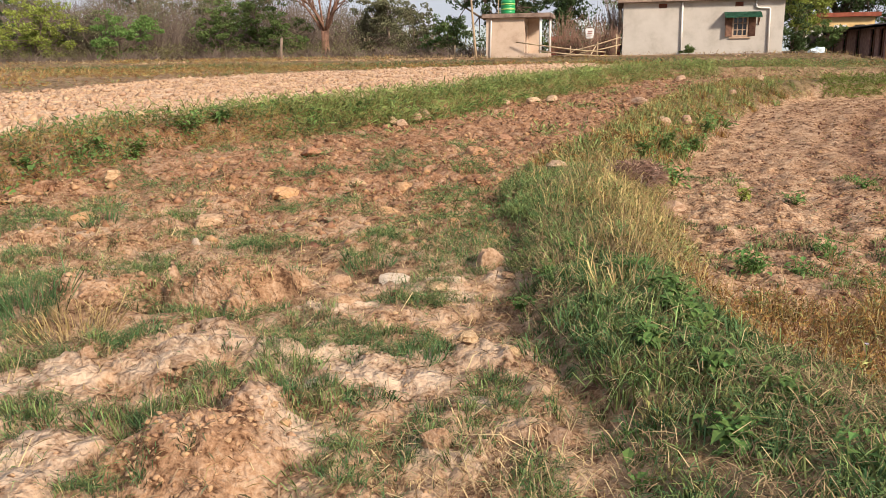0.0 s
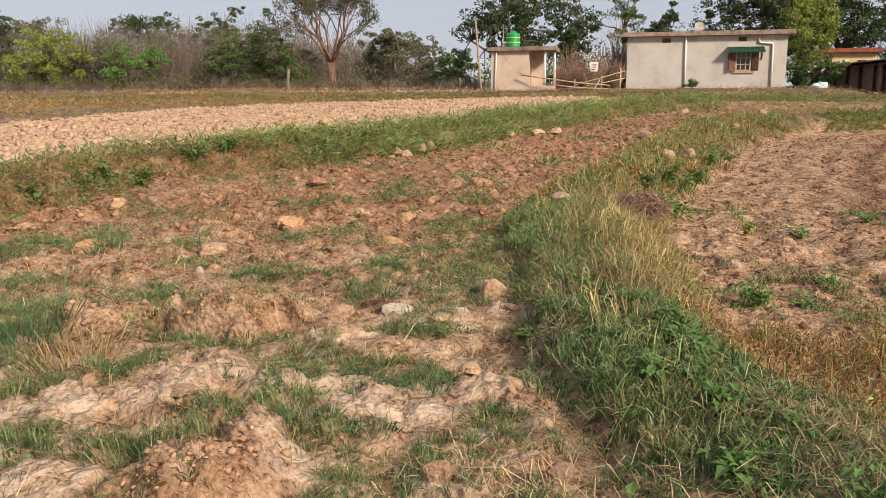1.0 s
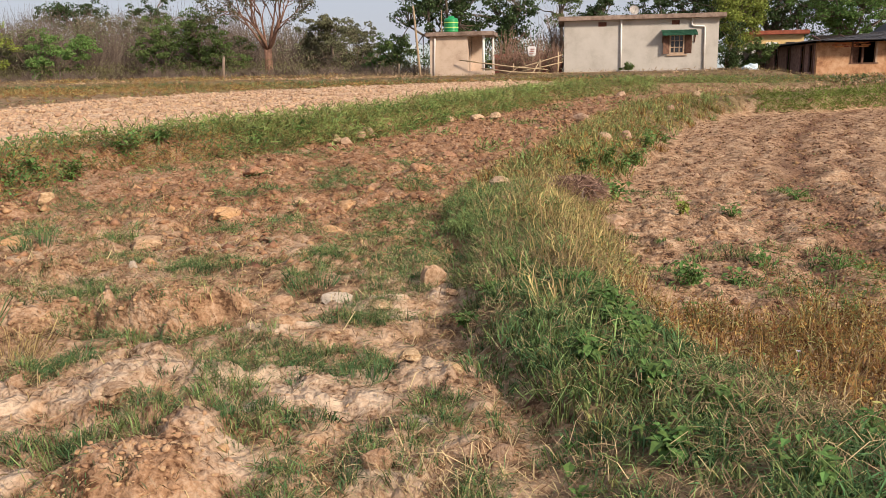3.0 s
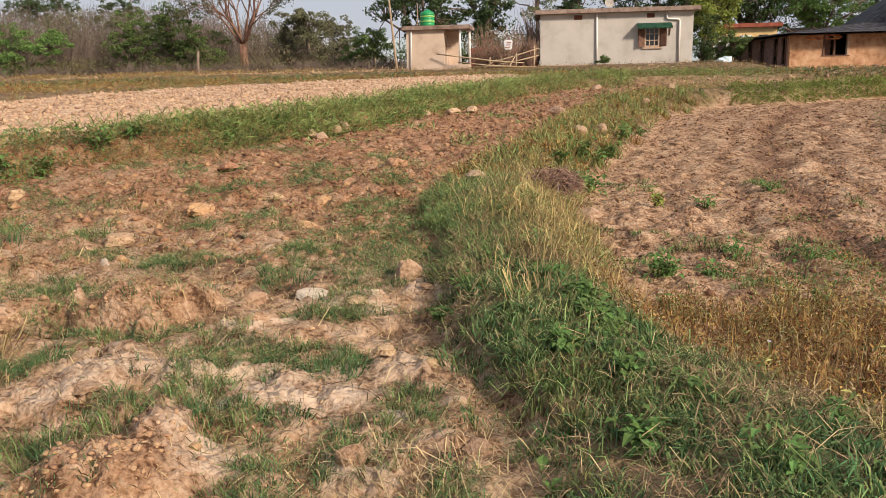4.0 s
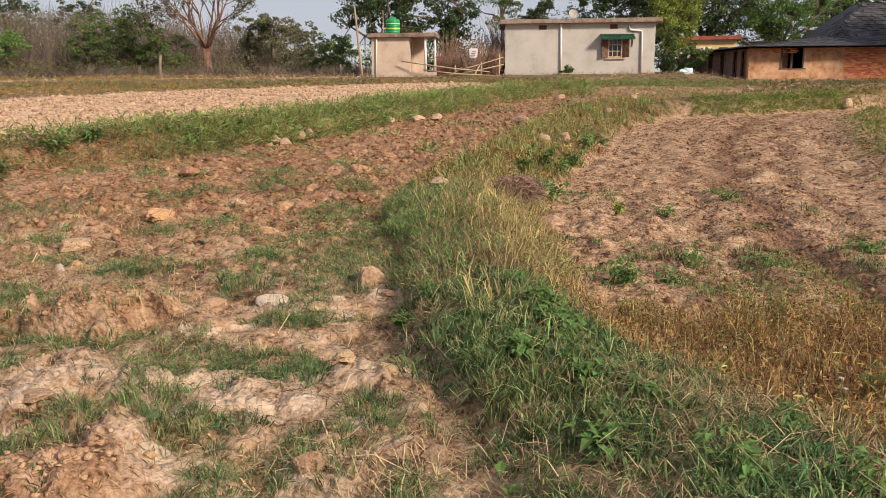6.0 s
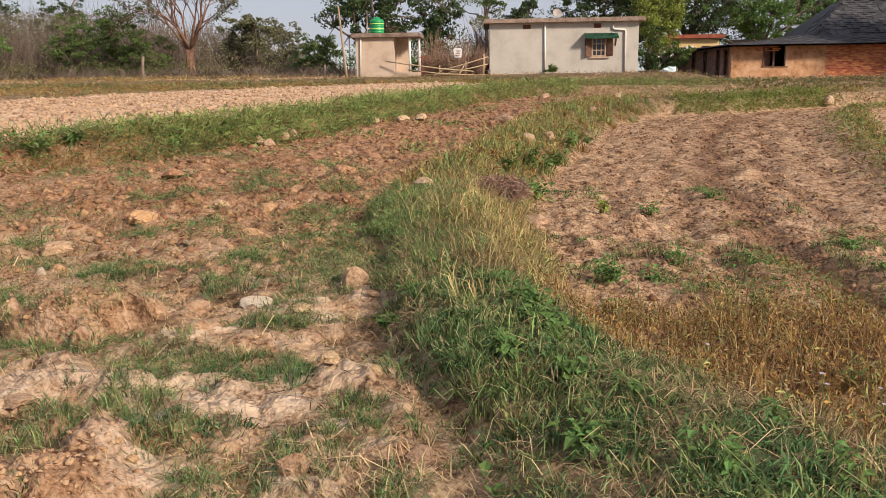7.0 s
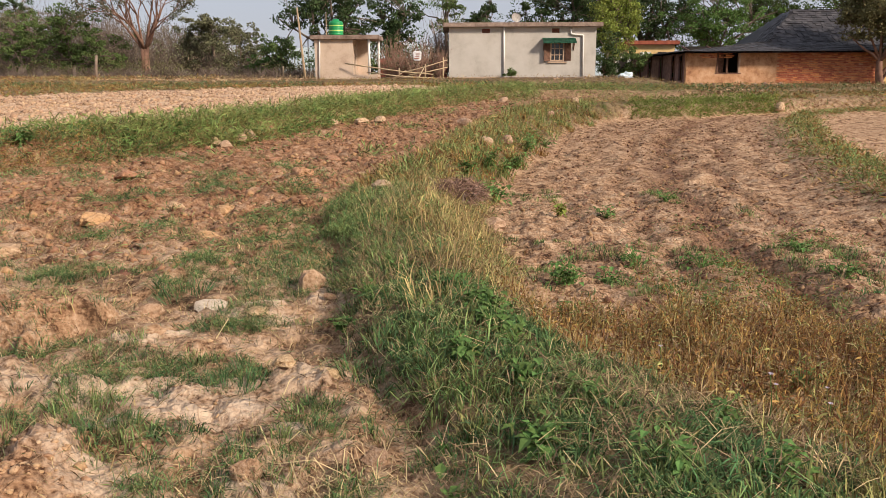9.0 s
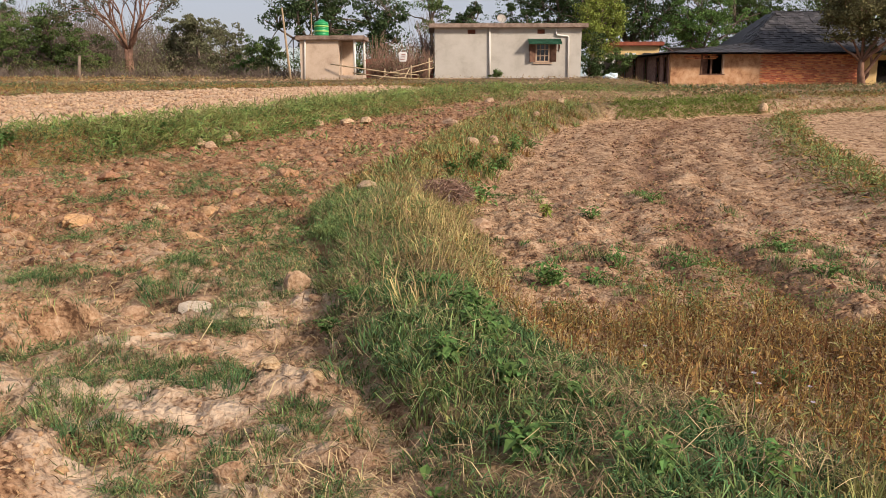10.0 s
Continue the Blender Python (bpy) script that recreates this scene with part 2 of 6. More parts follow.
def vnoise(x, y, seed=0):
    """Smooth value noise, -1 to 1, on arrays."""
    x, y = np.asarray(x, float), np.asarray(y, float)
    ix, iy = np.floor(x), np.floor(y)
    fx, fy = x - ix, y - iy
    fx, fy = fx * fx * (3 - 2 * fx), fy * fy * (3 - 2 * fy)
    a, b = lattice(ix, iy, seed), lattice(ix + 1, iy, seed)
    c, d = lattice(ix, iy + 1, seed), lattice(ix + 1, iy + 1, seed)
    return 2 * ((a * (1 - fx) + b * fx) * (1 - fy) + (c * (1 - fx) + d * fx) * fy) - 1


def fbm(x, y, seed=0, octaves=4):
    s, a, t = 0, 1.0, 0
    for o in range(octaves):
        s = s + a * vnoise(x * 2 ** o + 17 * o, y * 2 ** o - 9 * o, seed + o)
        t += a
        a *= 0.55
    return s / t


def sstep(v, a, b):
    u = np.clip((v - a) / (b - a), 0, 1)
    return u * u * (3 - 2 * u)


# ---- the lie of the land ----
def mid_z(y):
    return np.interp(y, [-60, 6, 10, 15, 20, 27, 34, 37, 37.6, 41, 41.7, 45, 46, 48, 90, 400], [0, 0, .06, .18, .33, .5, .66, .7, .86, .9, 1.08, 1.12, 1.4, 1.47, 1.7, 2.5])


def left_z(y):
    return np.interp(y, [-60, 5, 10, 14, 20, 30, 40, 44, 46, 48, 90, 400], [.3, .38, .43, .5, .66, .88, 1.05, 1.15, 1.4, 1.47, 1.7, 2.5])


def right_z(y):
    return np.interp(y, [-60, 2, 5, 12, 25, 30, 40, 45, 48, 90, 400], [-.1, -.1, -.16, -.16, .02, .12, .5, 1.1, 1.45, 1.7, 2.5])


def bund_x(y):
    """Plan line of the high bund's foot."""
    return np.interp(y, [-60, -5, 7.6, 9.9, 11.8, 12.6, 14, 15.5, 18, 24, 31, 34, 37, 41, 60, 400], [-8, -6, -6.7, -7.3, -7.1, -6.4, -5.6, -4.5, -3.2, -1.6, 1.2, 4, 10, 40, 300, 3000])


def bund_d(x, y):
    """Distance into the high field from its foot line."""
    g = (bund_x(y + 0.4) - bund_x(y - 0.4)) / 0.8
    return (bund_x(y) + 0.18 * vnoise(y * 1.1, x * 0 + 3, 5) - x) / np.sqrt(1 + g * g)


RIDGE_Y = [-60, 0, 2.7, 3.4, 4.6, 5.7, 7.0, 8.6, 10.7, 12.4, 16, 20, 24, 27, 30, 34, 400]
RIDGE_L = [.05, .05, .05, -.16, -.52, -.68, -1.0, -1.22, -1.0, -.55, .1, .9, 2.0, 3.4, 5.4, 9, 500]
RIDGE_R = [2.4, 2.3, 2.0, 1.4, .75, .6, .55, .54, .7, .9, 1.75, 2.6, 3.9, 5.4, 7.4, 11, 502]


def ridge_u(x, y):
    """-1 at the ridge's one foot, 1 at its other."""
    w = 0.1 * vnoise(y * 2.2, y * 0 + 1, 8)
    l, r = np.interp(y, RIDGE_Y, RIDGE_L) + w, np.interp(y, RIDGE_Y, RIDGE_R) + w
    return (x - (l + r) / 2) / ((r - l) / 2)


def strip_d(x, y):
    """Distance past the grassy bank at the far end of the low field."""
    return y - np.interp(x, [-20, 4.5, 8.4, 12.8, 17, 25, 60], [27, 27.5, 28.4, 31, 33.5, 35, 36]) + 0.25 * vnoise(x * 0.8, y * 0, 4)


def low_bund_x(y):
    return np.interp(y, [-60, 0, 5, 10, 11.8, 16, 22, 26, 29, 32, 400], [4.5, 4.8, 5.3, 6.0, 6.4, 7.6, 9.6, 11.4, 13.6, 18, 600])


def base_z(x, y):
    m, l, r = mid_z(y), left_z(y), right_z(y)
    u = ridge_u(x, y)
    z = m + (r - m) * sstep(u, 0.0, 1.1)
    s = strip_d(x, y)
    z = np.where(u > 0, z + (np.maximum(m, 0.42) - z) * sstep(s, 0, 0.6), z)
    z = z + np.clip(1 - u * u, 0, 1) ** 0.7 * (0.2 + 0.05 * vnoise(x * 1.3, y * 1.3, 31)) * np.interp(y, [-5, 26, 32], [1, .7, 0])
    b = (x - low_bund_x(y)) / 0.75
    z = z + 0.2 * np.exp(-b * b) * np.interp(y, [-5, 27, 33], [1, 1, 0])
    d = bund_d(x, y)
    z = z + 0.4 * np.exp(-((y - 52.5 - 1.5 * vnoise(x * .15, y * 0, 96)) / 1.3) ** 2) * sstep(x, -40, -34) * (1 - sstep(x, -19, -15)) * (.7 + .3 * vnoise(x * .8, y * .8, 97))
    z = z + (l - z) * sstep(d, -0.02, 0.3) + 0.05 * np.exp(-((d - 0.6) / 0.4) ** 2) * np.interp(y, [30, 40], [1, .3])
    z = z - .42 * sstep(x, 11.5, 13.3) * sstep(y, 44.5, 46.5) * (1 - sstep(y, 56, 66)) - .16 * sstep(x, 1, 6) * sstep(y, 35, 38.5) * (1 - sstep(y, 44.8, 46.2))
    return z


# clods and mounds of the near field: x, y, radius, height
MOUNDS = [(-2.55, 4.72, .33, .24), (-3.38, 4.55, .26, .16), (-3.03, 4.62, .17, .09), (-4.21, 5.9, .22, .14), (-1.64, 2.62, .33, .15), (-5.05, 6.05, .2, .12),
          (-6.3, 8.3, .2, .12), (-1.45, 3.4, .4, .04), (-2.3, 3.65, .5, .05), (-.65, 3.9, .3, .04), (-1.9, 6.3, .3, .05), (-3.5, 3.4, .3, .05)]


# patches of the near field: x, y, half width, half depth
GRASS_NEAR = [(-4.11, 4.76, .25, .38), (-2.68, 3.71, .19, .21), (-2.99, 3.39, .27, .2), (-1.66, 3.62, .14, .25), (-1.40, 4.01, .25, .2), (-1.02, 3.97, .18, .24), (-1.35, 3.18, .15, .17),
              (-1.87, 3.22, .16, .2), (-2.59, 2.88, .2, .13), (-2.06, 2.84, .13, .2), (-1.02, 2.67, .17, .17), (-.60, 3.50, .13, .12), (-.28, 3.21, .26, .12), (-.86, 2.91, .09, .1), (-1.91, 2.36, .13, .17),
              (-.30, 2.60, .12, .1), (-2.50, 4.22, .14, .14), (-2.16, 4.35, .21, .12), (-1.28, 4.86, .3, .26), (-3.6, 3.7, .3, .2)]
GRASS_MID = [(-1.2, 6.6, .3, .9), (-1.45, 8.0, .3, .8), (-3.50, 5.38, .26, .28), (-1.99, 6.93, .21, .45), (-1.93, 6.00, .18, .5), (-3.32, 7.77, .27, .3), (-2.92, 10.86, .48, .5), (-2.81, 7.83, .18, .45), (-5.21, 7.25, .18, .5), (-4.27, 7.22, .17, .4),
             (-2.92, 6.15, .43, .3), (-1.74, 8.37, .3, .8), (-5.33, 8.79, .29, .35), (-1.92, 10.45, .23, .45), (-1.75, 7.52, .22, .5), (-5.9, 6.6, .3, .4), (-4.9, 5.4, .3, .25), (-3.9, 9.4, .4, .35)]
CRUST = [(-1.26, 3.57, .48, .3), (-2.07, 3.72, .39, .19), (-2.75, 3.13, .28, .19), (-.80, 3.89, .23, .18), (-2.33, 2.55, .23, .22), (-.65, 3.21, .15, .13), (-2.24, 3.44, .26, .17), (-1.19, 5.14, .19, .19),
         (-.77, 5.48, .18, .25), (-.65, 2.81, .18, .14), (-1.42, 2.82, .21, .15), (-1.73, 4.60, .18, .16), (-3.5, 2.9, .4, .3), (-3.1, 2.4, .4, .3)]
DAMP = [(-3.17, 3.81, .36, .27), (-2.14, 4.09, .3, .15), (-.78, 4.52, .17, .66), (-1.64, 5.46, .33, .31), (-4.48, 5.77, .29, .26), (-2.43, 6.06, .28, .37), (-2.81, 4.42, .22, .16), (-1.74, 3.24, .11, .15), (-.37, 2.86, .15, .14),
        (-3.0, 5.0, .3, .2), (-2.0, 4.75, .2, .14)]


def blobs(patches, x, y, seed, soft=.28):
    """0 to 1 inside ragged patches."""
    wx = x + .10 * vnoise(x * 4, y * 4, seed) + .05 * vnoise(x * 11, y * 11, seed + 1)
    wy = y + .10 * vnoise(x * 4, y * 4, seed + 2) + .05 * vnoise(x * 11, y * 11, seed + 3)
    out = np.full(np.shape(wx), -9.0)
    for px, py, w, d in patches:
        out = np.maximum(out, 1 - np.hypot((wx - px) / w, (wy - py) / d))
    return sstep(out, -soft, soft)


def steps_of(v, rise=.5):
    """Flat treads with short risers between them."""
    f = np.floor(v)
    return f + sstep(v - f, .5 - rise / 2, .5 + rise / 2)


def tilled(x, y):
    """0 to 1: how cloddy the soil is."""
    d, u = bund_d(x, y), ridge_u(x, y)
    far = sstep(y, 5.5, 9.0)
    mid = (u < -1) * (d < 0) * (0.3 + 0.7 * far)
    return np.where(d > 0.8, 1.0, np.where(u > 1.0, 0.3, mid)) * (1 - sstep(y, 44, 47))


def billow(x, y, seed, octaves=3):
    """Rounded lumps with sharp creases between."""
    s, a, t = 0, 1.0, 0
    for o in range(octaves):
        s = s + a * np.abs(vnoise(x * 2.1 ** o + 5 * o, y * 2.1 ** o, seed + o))
        t += a
        a *= 0.55
    return s / t


def ground_z(x, y):
    x, y = np.asarray(x, float), np.asarray(y, float)
    z = base_z(x, y)
    t = tilled(x, y)
    u = ridge_u(x, y)
    near = np.hypot(x, y) < 60
    z = z + near * t * (0.15 * (billow(x * 1.9, y * 1.9, 11) - 0.35) + 0.06 * fbm(x * 3.1, y * 3.1, 3, 4) + (y < 20) * 0.10 * (billow(x * 5.2, y * 5.2, 17, 3) - 0.35))
    # drawn lines of the low field, bending with it
    fur = (x - low_bund_x(y) * 0.55) * 4.2 + 0.8 * vnoise(x * 0.7, y * 0.7, 14)
    z = z + near * (u > 1) * (y < 34) * (0.03 * np.sin(fur * 1.9) * vnoise(x * 0.8, y * 0.5, 15) + 0.12 * (billow(x * 5.0, y * 3.6, 16, 4) - 0.35) * (0.6 + 0.4 * np.sin(fur * 0.7)))
    z = z + 0.03 * fbm(x * 0.9, y * 0.9, 21, 3)
    z = z + near * (u < -.9) * (y < 14) * (y > 0) * 0.075 * (billow(x * 2.7, y * 3.1, 27, 2) - 0.36)
    lump = 0.08 * (billow(x * 5.5, y * 5.5, 23, 4) - 0.33) * (0.5 + 0.5 * sstep(vnoise(x * 0.9, y * 0.9, 24), -0.4, 0.5))
    z = z + near * lump * np.where((u < -.9) & (y < 8), .6, 1)
    # broken crust: low ledges in the near field and over the bare low field
    nf = (u < -.85) * (y < 10) * (y > 0) * (bund_d(x, y) < 0)
    z = z + nf * .032 * (steps_of(1.7 * fbm(x * 1.7, y * 2.3, 201, 4) + .8 * blobs(CRUST, x, y, 210), .3) - .6) - nf * .02 * blobs(DAMP, x, y, 220)
    z = z - near * (u > 1) * (y < 34) * (y > 5) * .07 * drawn_lines(x, y)
    z = z + near * (u > 1) * (y < 34) * (y > 4) * .022 * steps_of(2.6 * fbm(x * 1.5, y * 1.5, 205, 4), .25)
    for mx, my, r, h in MOUNDS:
        q = np.hypot(x - mx, (y - my) * 1.1) / r * (1 + 0.45 * vnoise(x * 6, y * 6, 40))
        z = z + np.clip(1.25 - q * q, 0, 1) ** 0.8 * (h * (0.9 + 0.2 * vnoise(x * 5, y * 5, 43)) + 0.09 * (billow(x * 11, y * 11, 41, 3) - 0.3))
    return z


def gz(x, y):
    return float(ground_z(np.array([x]), np.array([y]))[0])


def graded(stops):
    """Coordinates with spacing that changes at the stops (from, to, step)."""
    out = []
    for a, b, s in stops:
        out += list(np.linspace(a, b, max(2, int(round((b - a) / s)) + 1))[:-1])
    return np.array(out + [stops[-1][1]])


def soil_material():
    m = bpy.data.materials.new("field soil")
    m.use_nodes = True
    nt = m.node_tree
    b = nt.nodes["Principled BSDF"]
    tc = nt.nodes.new("ShaderNodeTexCoord")

    def nz(scale, detail=6, rough=0.6):
        n = nt.nodes.new("ShaderNodeTexNoise")
        n.inputs["Scale"].default_value, n.inputs["Detail"].default_value, n.inputs["Roughness"].default_value = scale, detail, rough
        nt.links.new(tc.outputs["Object"], n.inputs["Vector"])
        return n.outputs[0]

    def ramp(src, stops):
        r = nt.nodes.new("ShaderNodeValToRGB")
        e = r.color_ramp.elements
        e[0].position, e[0].color = stops[0][0], (*stops[0][1], 1)
        e[1].position, e[1].color = stops[-1][0], (*stops[-1][1], 1)
        for p, c in stops[1:-1]:
            k = e.new(p)
            k.color = (*c, 1)
        nt.links.new(src, r.inputs[0])
        return r.outputs[0]

    def attr(name):
        a = nt.nodes.new("ShaderNodeAttribute")
        a.attribute_name = name
        return a.outputs["Fac"]

    def mix(f, a, c):
        x = nt.nodes.new("ShaderNodeMix")
        x.data_type = "RGBA"
        nt.links.new(f, x.inputs[0])
        nt.links.new(a, x.inputs[6])
        nt.links.new(c, x.inputs[7])
        return x.outputs[2]

    def math_node(op, a, c, d=None):
        k = nt.nodes.new("ShaderNodeMath")
        k.operation = op
        for s, v in zip(k.inputs, (a, c, d)):
            if v is None:
                continue
            if isinstance(v, (int, float)):
                s.default_value = v
            else:
                nt.links.new(v, s)
        return k.outputs[0]

    n_big, n_mid, n_fine = nz(0.8), nz(5.0, 6, 0.66), nz(38, 4, 0.6)
    grain = math_node("ADD", math_node("MULTIPLY", n_mid, 0.62), math_node("MULTIPLY", n_fine, 0.38))
    tan = ramp(grain, [(0.405, (0.0866, 0.0433, 0.0223)), (0.45, (0.245, 0.141, 0.0781)), (0.51, (0.375, 0.235, 0.137)), (0.58, (0.477, 0.332, 0.219))])
    crust = ramp(grain, [(0.405, (0.19, 0.11, 0.0626)), (0.445, (0.418, 0.285, 0.188)), (0.55, (0.562, 0.426, 0.305))])
    red = ramp(grain, [(0.395, (0.0581, 0.0232, 0.0104)), (0.445, (0.196, 0.0978, 0.0493)), (0.515, (0.312, 0.17, 0.0934)), (0.59, (0.421, 0.273, 0.172))])
    pale = ramp(grain, [(0.38, (0.26, 0.155, 0.09)), (0.44, (0.50, 0.335, 0.215)), (0.58, (0.66, 0.48, 0.33))])
    low = ramp(grain, [(0.40, (0.0504, 0.0252, 0.0135)), (0.45, (0.252, 0.143, 0.0796)), (0.5, (0.42, 0.26, 0.151)), (0.575, (0.571, 0.399, 0.255))])
    # turf soil, darkened to paint the shade between the grass blades
    turf_shade = ramp(grain, [(0.36, (0.035, 0.028, 0.013)), (0.47, (0.10, 0.075, 0.035)), (0.6, (0.21, 0.155, 0.08))])
    n_pat = nz(1.7, 4, 0.6)
    patch = ramp(n_pat, [(0.47, (0, 0, 0)), (0.54, (1, 1, 1))])
    crusty = math_node("MINIMUM", math_node("ADD", math_node("MULTIPLY", attr("crust"), ramp(n_mid, [(0.36, (.35,) * 3), (0.5, (1, 1, 1))])), math_node("MULTIPLY", patch, 0.3)), 1.0)
    tan = mix(crusty, tan, crust)
    wet = ramp(grain, [(0.40, (0.055, 0.03, 0.016)), (0.5, (0.19, 0.115, 0.065)), (0.6, (0.36, 0.235, 0.145))])
    tan = mix(math_node("MULTIPLY", attr("damp"), 0.8), tan, wet)
    # cracks in the dry crust; the low field reuses them as ledge shade
    vor = nt.nodes.new("ShaderNodeTexVoronoi")
    vor.feature = "DISTANCE_TO_EDGE"
    vor.inputs["Scale"].default_value = 5.5
    wv = nt.nodes.new("ShaderNodeVectorMath")
    wv.operation = "MULTIPLY_ADD"
    wn = nt.nodes.new("ShaderNodeTexNoise")
    wn.inputs["Scale"].default_value = 3.0
    nt.links.new(tc.outputs["Object"], wn.inputs["Vector"])
    nt.links.new(wn.outputs["Color"], wv.inputs[0])
    wv.inputs[1].default_value = (0.25, 0.25, 0.25)
    nt.links.new(tc.outputs["Object"], wv.inputs[2])
    nt.links.new(wv.outputs[0], vor.inputs["Vector"])
    crack_ledge_shade = ramp(vor.outputs["Distance"], [(0.0, (1, 1, 1)), (0.045, (0, 0, 0))])
    dark = ramp(grain, [(0.36, (0.12, 0.07, 0.035)), (0.6, (0.22, 0.14, 0.08))])
    tan = mix(math_node("MULTIPLY", crack_ledge_shade, math_node("MULTIPLY", crusty, 0.6)), tan, dark)
    col = mix(attr("red"), tan, red)
    col = mix(attr("pale"), col, pale)
    # dark lines here paint the shadows of the low field's crust ledges
    low = mix(math_node("MULTIPLY", crack_ledge_shade, ramp(n_mid, [(0.42, (0, 0, 0)), (0.55, (.75,) * 3)])), low, dark)
    turned = ramp(grain, [(0.42, (0.05, 0.026, 0.015)), (0.5, (0.17, 0.09, 0.053)), (0.6, (0.34, 0.2, 0.125))])
    low = mix(math_node("MULTIPLY", attr("furrow"), ramp(n_mid, [(0.36, (.15,) * 3), (0.52, (1, 1, 1))])), low, turned)
    col = mix(attr("low"), col, low)
    col = mix(math_node("MULTIPLY", attr("turf_shade"), ramp(n_big, [(0.3, (0.45,) * 3), (0.6, (1, 1, 1))])), col, turf_shade)
    nt.links.new(col, b.inputs["Base Color"])
    b.inputs["Roughness"].default_value, b.inputs["Specular IOR Level"].default_value = 0.95, 0.15
    bp = nt.nodes.new("ShaderNodeBump")
    bp.inputs["Strength"].default_value, bp.inputs["Distance"].default_value = 1.0, 0.05
    vc = nt.nodes.new("ShaderNodeTexVoronoi")
    vc.inputs["Scale"].default_value = 21.0
    nt.links.new(wv.outputs[0], vc.inputs["Vector"])
    lumps = math_node("MULTIPLY", math_node("SUBTRACT", 1.0, vc.outputs["Distance"]), math_node("MULTIPLY", ramp(n_mid, [(0.42, (0, 0, 0)), (0.6, (1, 1, 1))]), 0.4))
    nt.links.new(math_node("ADD", math_node("MULTIPLY_ADD", nz(13, 3, 0.5), 0.8, math_node("MULTIPLY", n_fine, 0.25)), lumps), bp.inputs["Height"])
    nt.links.new(bp.outputs[0], b.inputs["Normal"])
    return m


def pale_field(x, y):
    far = np.interp(x, [-60, -17.5, -17, -12.5, -6, -2, 0, 2, 4, 6], [8, 12, 29, 36, 42, 42.5, 41, 37, 32, 28])
    return sstep(bund_d(x, y), 0.7, 1.2) * (1 - sstep(y - far + 1.0 * vnoise(x * .3, y * .3, 2), -0.6, 0.6))


def drawn_lines(x, y):
    a, b = np.interp(y, RIDGE_Y, RIDGE_R), low_bund_x(y)
    v = (x - a) / np.maximum(b - a, .5) + .05 * vnoise(x * .8, y * .8, 98)
    return (np.exp(-((v - .46) / .05) ** 2) + .65 * np.exp(-((v - .62) / .03) ** 2) + .45 * np.exp(-((v - .33) / .025) ** 2) + .35 * np.exp(-((v - .78) / .025) ** 2) + .3 * np.exp(-((v - .18) / .04) ** 2) + .12) * (v > 0) * (v < .95) * (strip_d(x, y) < -.2)


def build_ground():
    xs = graded([(-900, -120, 60), (-120, -40, 5), (-40, -14, .5), (-14, -6, .19), (-6, -3, .05), (-3, 1, .023), (1, 4, .05), (4, 8, .08), (8, 20, .34), (20, 50, 1), (50, 140, 6), (140, 900, 60)])
    ys = graded([(-400, -20, 40), (-20, 0, 1.5), (0, 2.4, .1), (2.4, 6.0, .023), (6.0, 9, .045), (9, 14, .075), (14, 22, .14), (22, 50, .34), (50, 90, 2), (90, 200, 10), (200, 1600, 100)])
    X, Y = np.meshgrid(xs, ys)
    Z = ground_z(X, Y)
    nx, ny = len(xs), len(ys)
    me = bpy.data.meshes.new("ground")
    co = np.stack([X, Y, Z], -1).reshape(-1, 3).astype(np.float32)
    i = (np.arange(ny - 1)[:, None] * nx + np.arange(nx - 1)[None, :]).reshape(-1)
    f = np.stack([i, i + 1, i + nx + 1, i + nx], 1).astype(np.int32)
    me.vertices.add(len(co))
    me.vertices.foreach_set("co", co.reshape(-1))
    me.loops.add(f.size)
    me.loops.foreach_set("vertex_index", f.reshape(-1))
    me.polygons.add(len(f))
    me.polygons.foreach_set("loop_start", np.arange(len(f), dtype=np.int32) * 4)
    me.update()
    me.shade_smooth()
    d, u, s = bund_d(X, Y), ridge_u(X, Y), strip_d(X, Y)
    pale = pale_field(X, Y)
    pale = np.maximum(pale, .8 * np.exp(-((Y - 52.3) / 1.6) ** 2) * sstep(X, -40, -34) * (1 - sstep(X, -19, -15)))
    low = sstep(u, 0.7, 1.2) * (1 - sstep(s, 0, .4)) * (d < 0)
    wob = fbm(X * 1.2, Y * 1.2, 50, 3)
    red = sstep(Y + 1.5 * wob, 5.5, 9.0) * (1 - sstep(Y, 26, 40)) * (d < 0.9) * (u < -.8)
    for mx, my, r, h in MOUNDS[:7]:
        red = np.maximum(red, 0.6 * np.exp(-((X - mx) ** 2 + (Y - my) ** 2) / (1.2 * r * r)))
    red = np.maximum(red, sstep(d, -0.3, 0.1) * (1 - sstep(d, .7, 1.0)) * (Y < 32))
    # where grass grows: turf colour with the shade under the blades
    turf_shade = sstep(1.05 - np.abs(u), 0, .3) * (Y < 33) + sstep(Y + 2 * wob, 42, 45) * 0.75 + sstep(d, 1, 2) * (1 - pale) * (.7 + .05 * sstep(X, 2, 5))
    turf_shade = np.maximum(turf_shade, sstep(s, .2, .8) * (u > .3) * .5 * (Y < 44))
    turf_shade = np.maximum(turf_shade, .42 * sstep(Y + wob, 31, 33.5))
    turf_shade = np.clip(turf_shade * (1 - pale), 0, 1)
    crust = blobs(CRUST, X, Y, 210) * (u < -.8)
    damp = blobs(DAMP, X, Y, 220, .5) * (u < -.7)
    for name, a in (("furrow", np.clip(drawn_lines(X, Y) * (Y > 4), 0, 1)), ("crust", crust), ("damp", damp), ("pale", pale), ("low", low), ("red", red), ("turf_shade", turf_shade)):
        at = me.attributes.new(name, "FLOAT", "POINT")
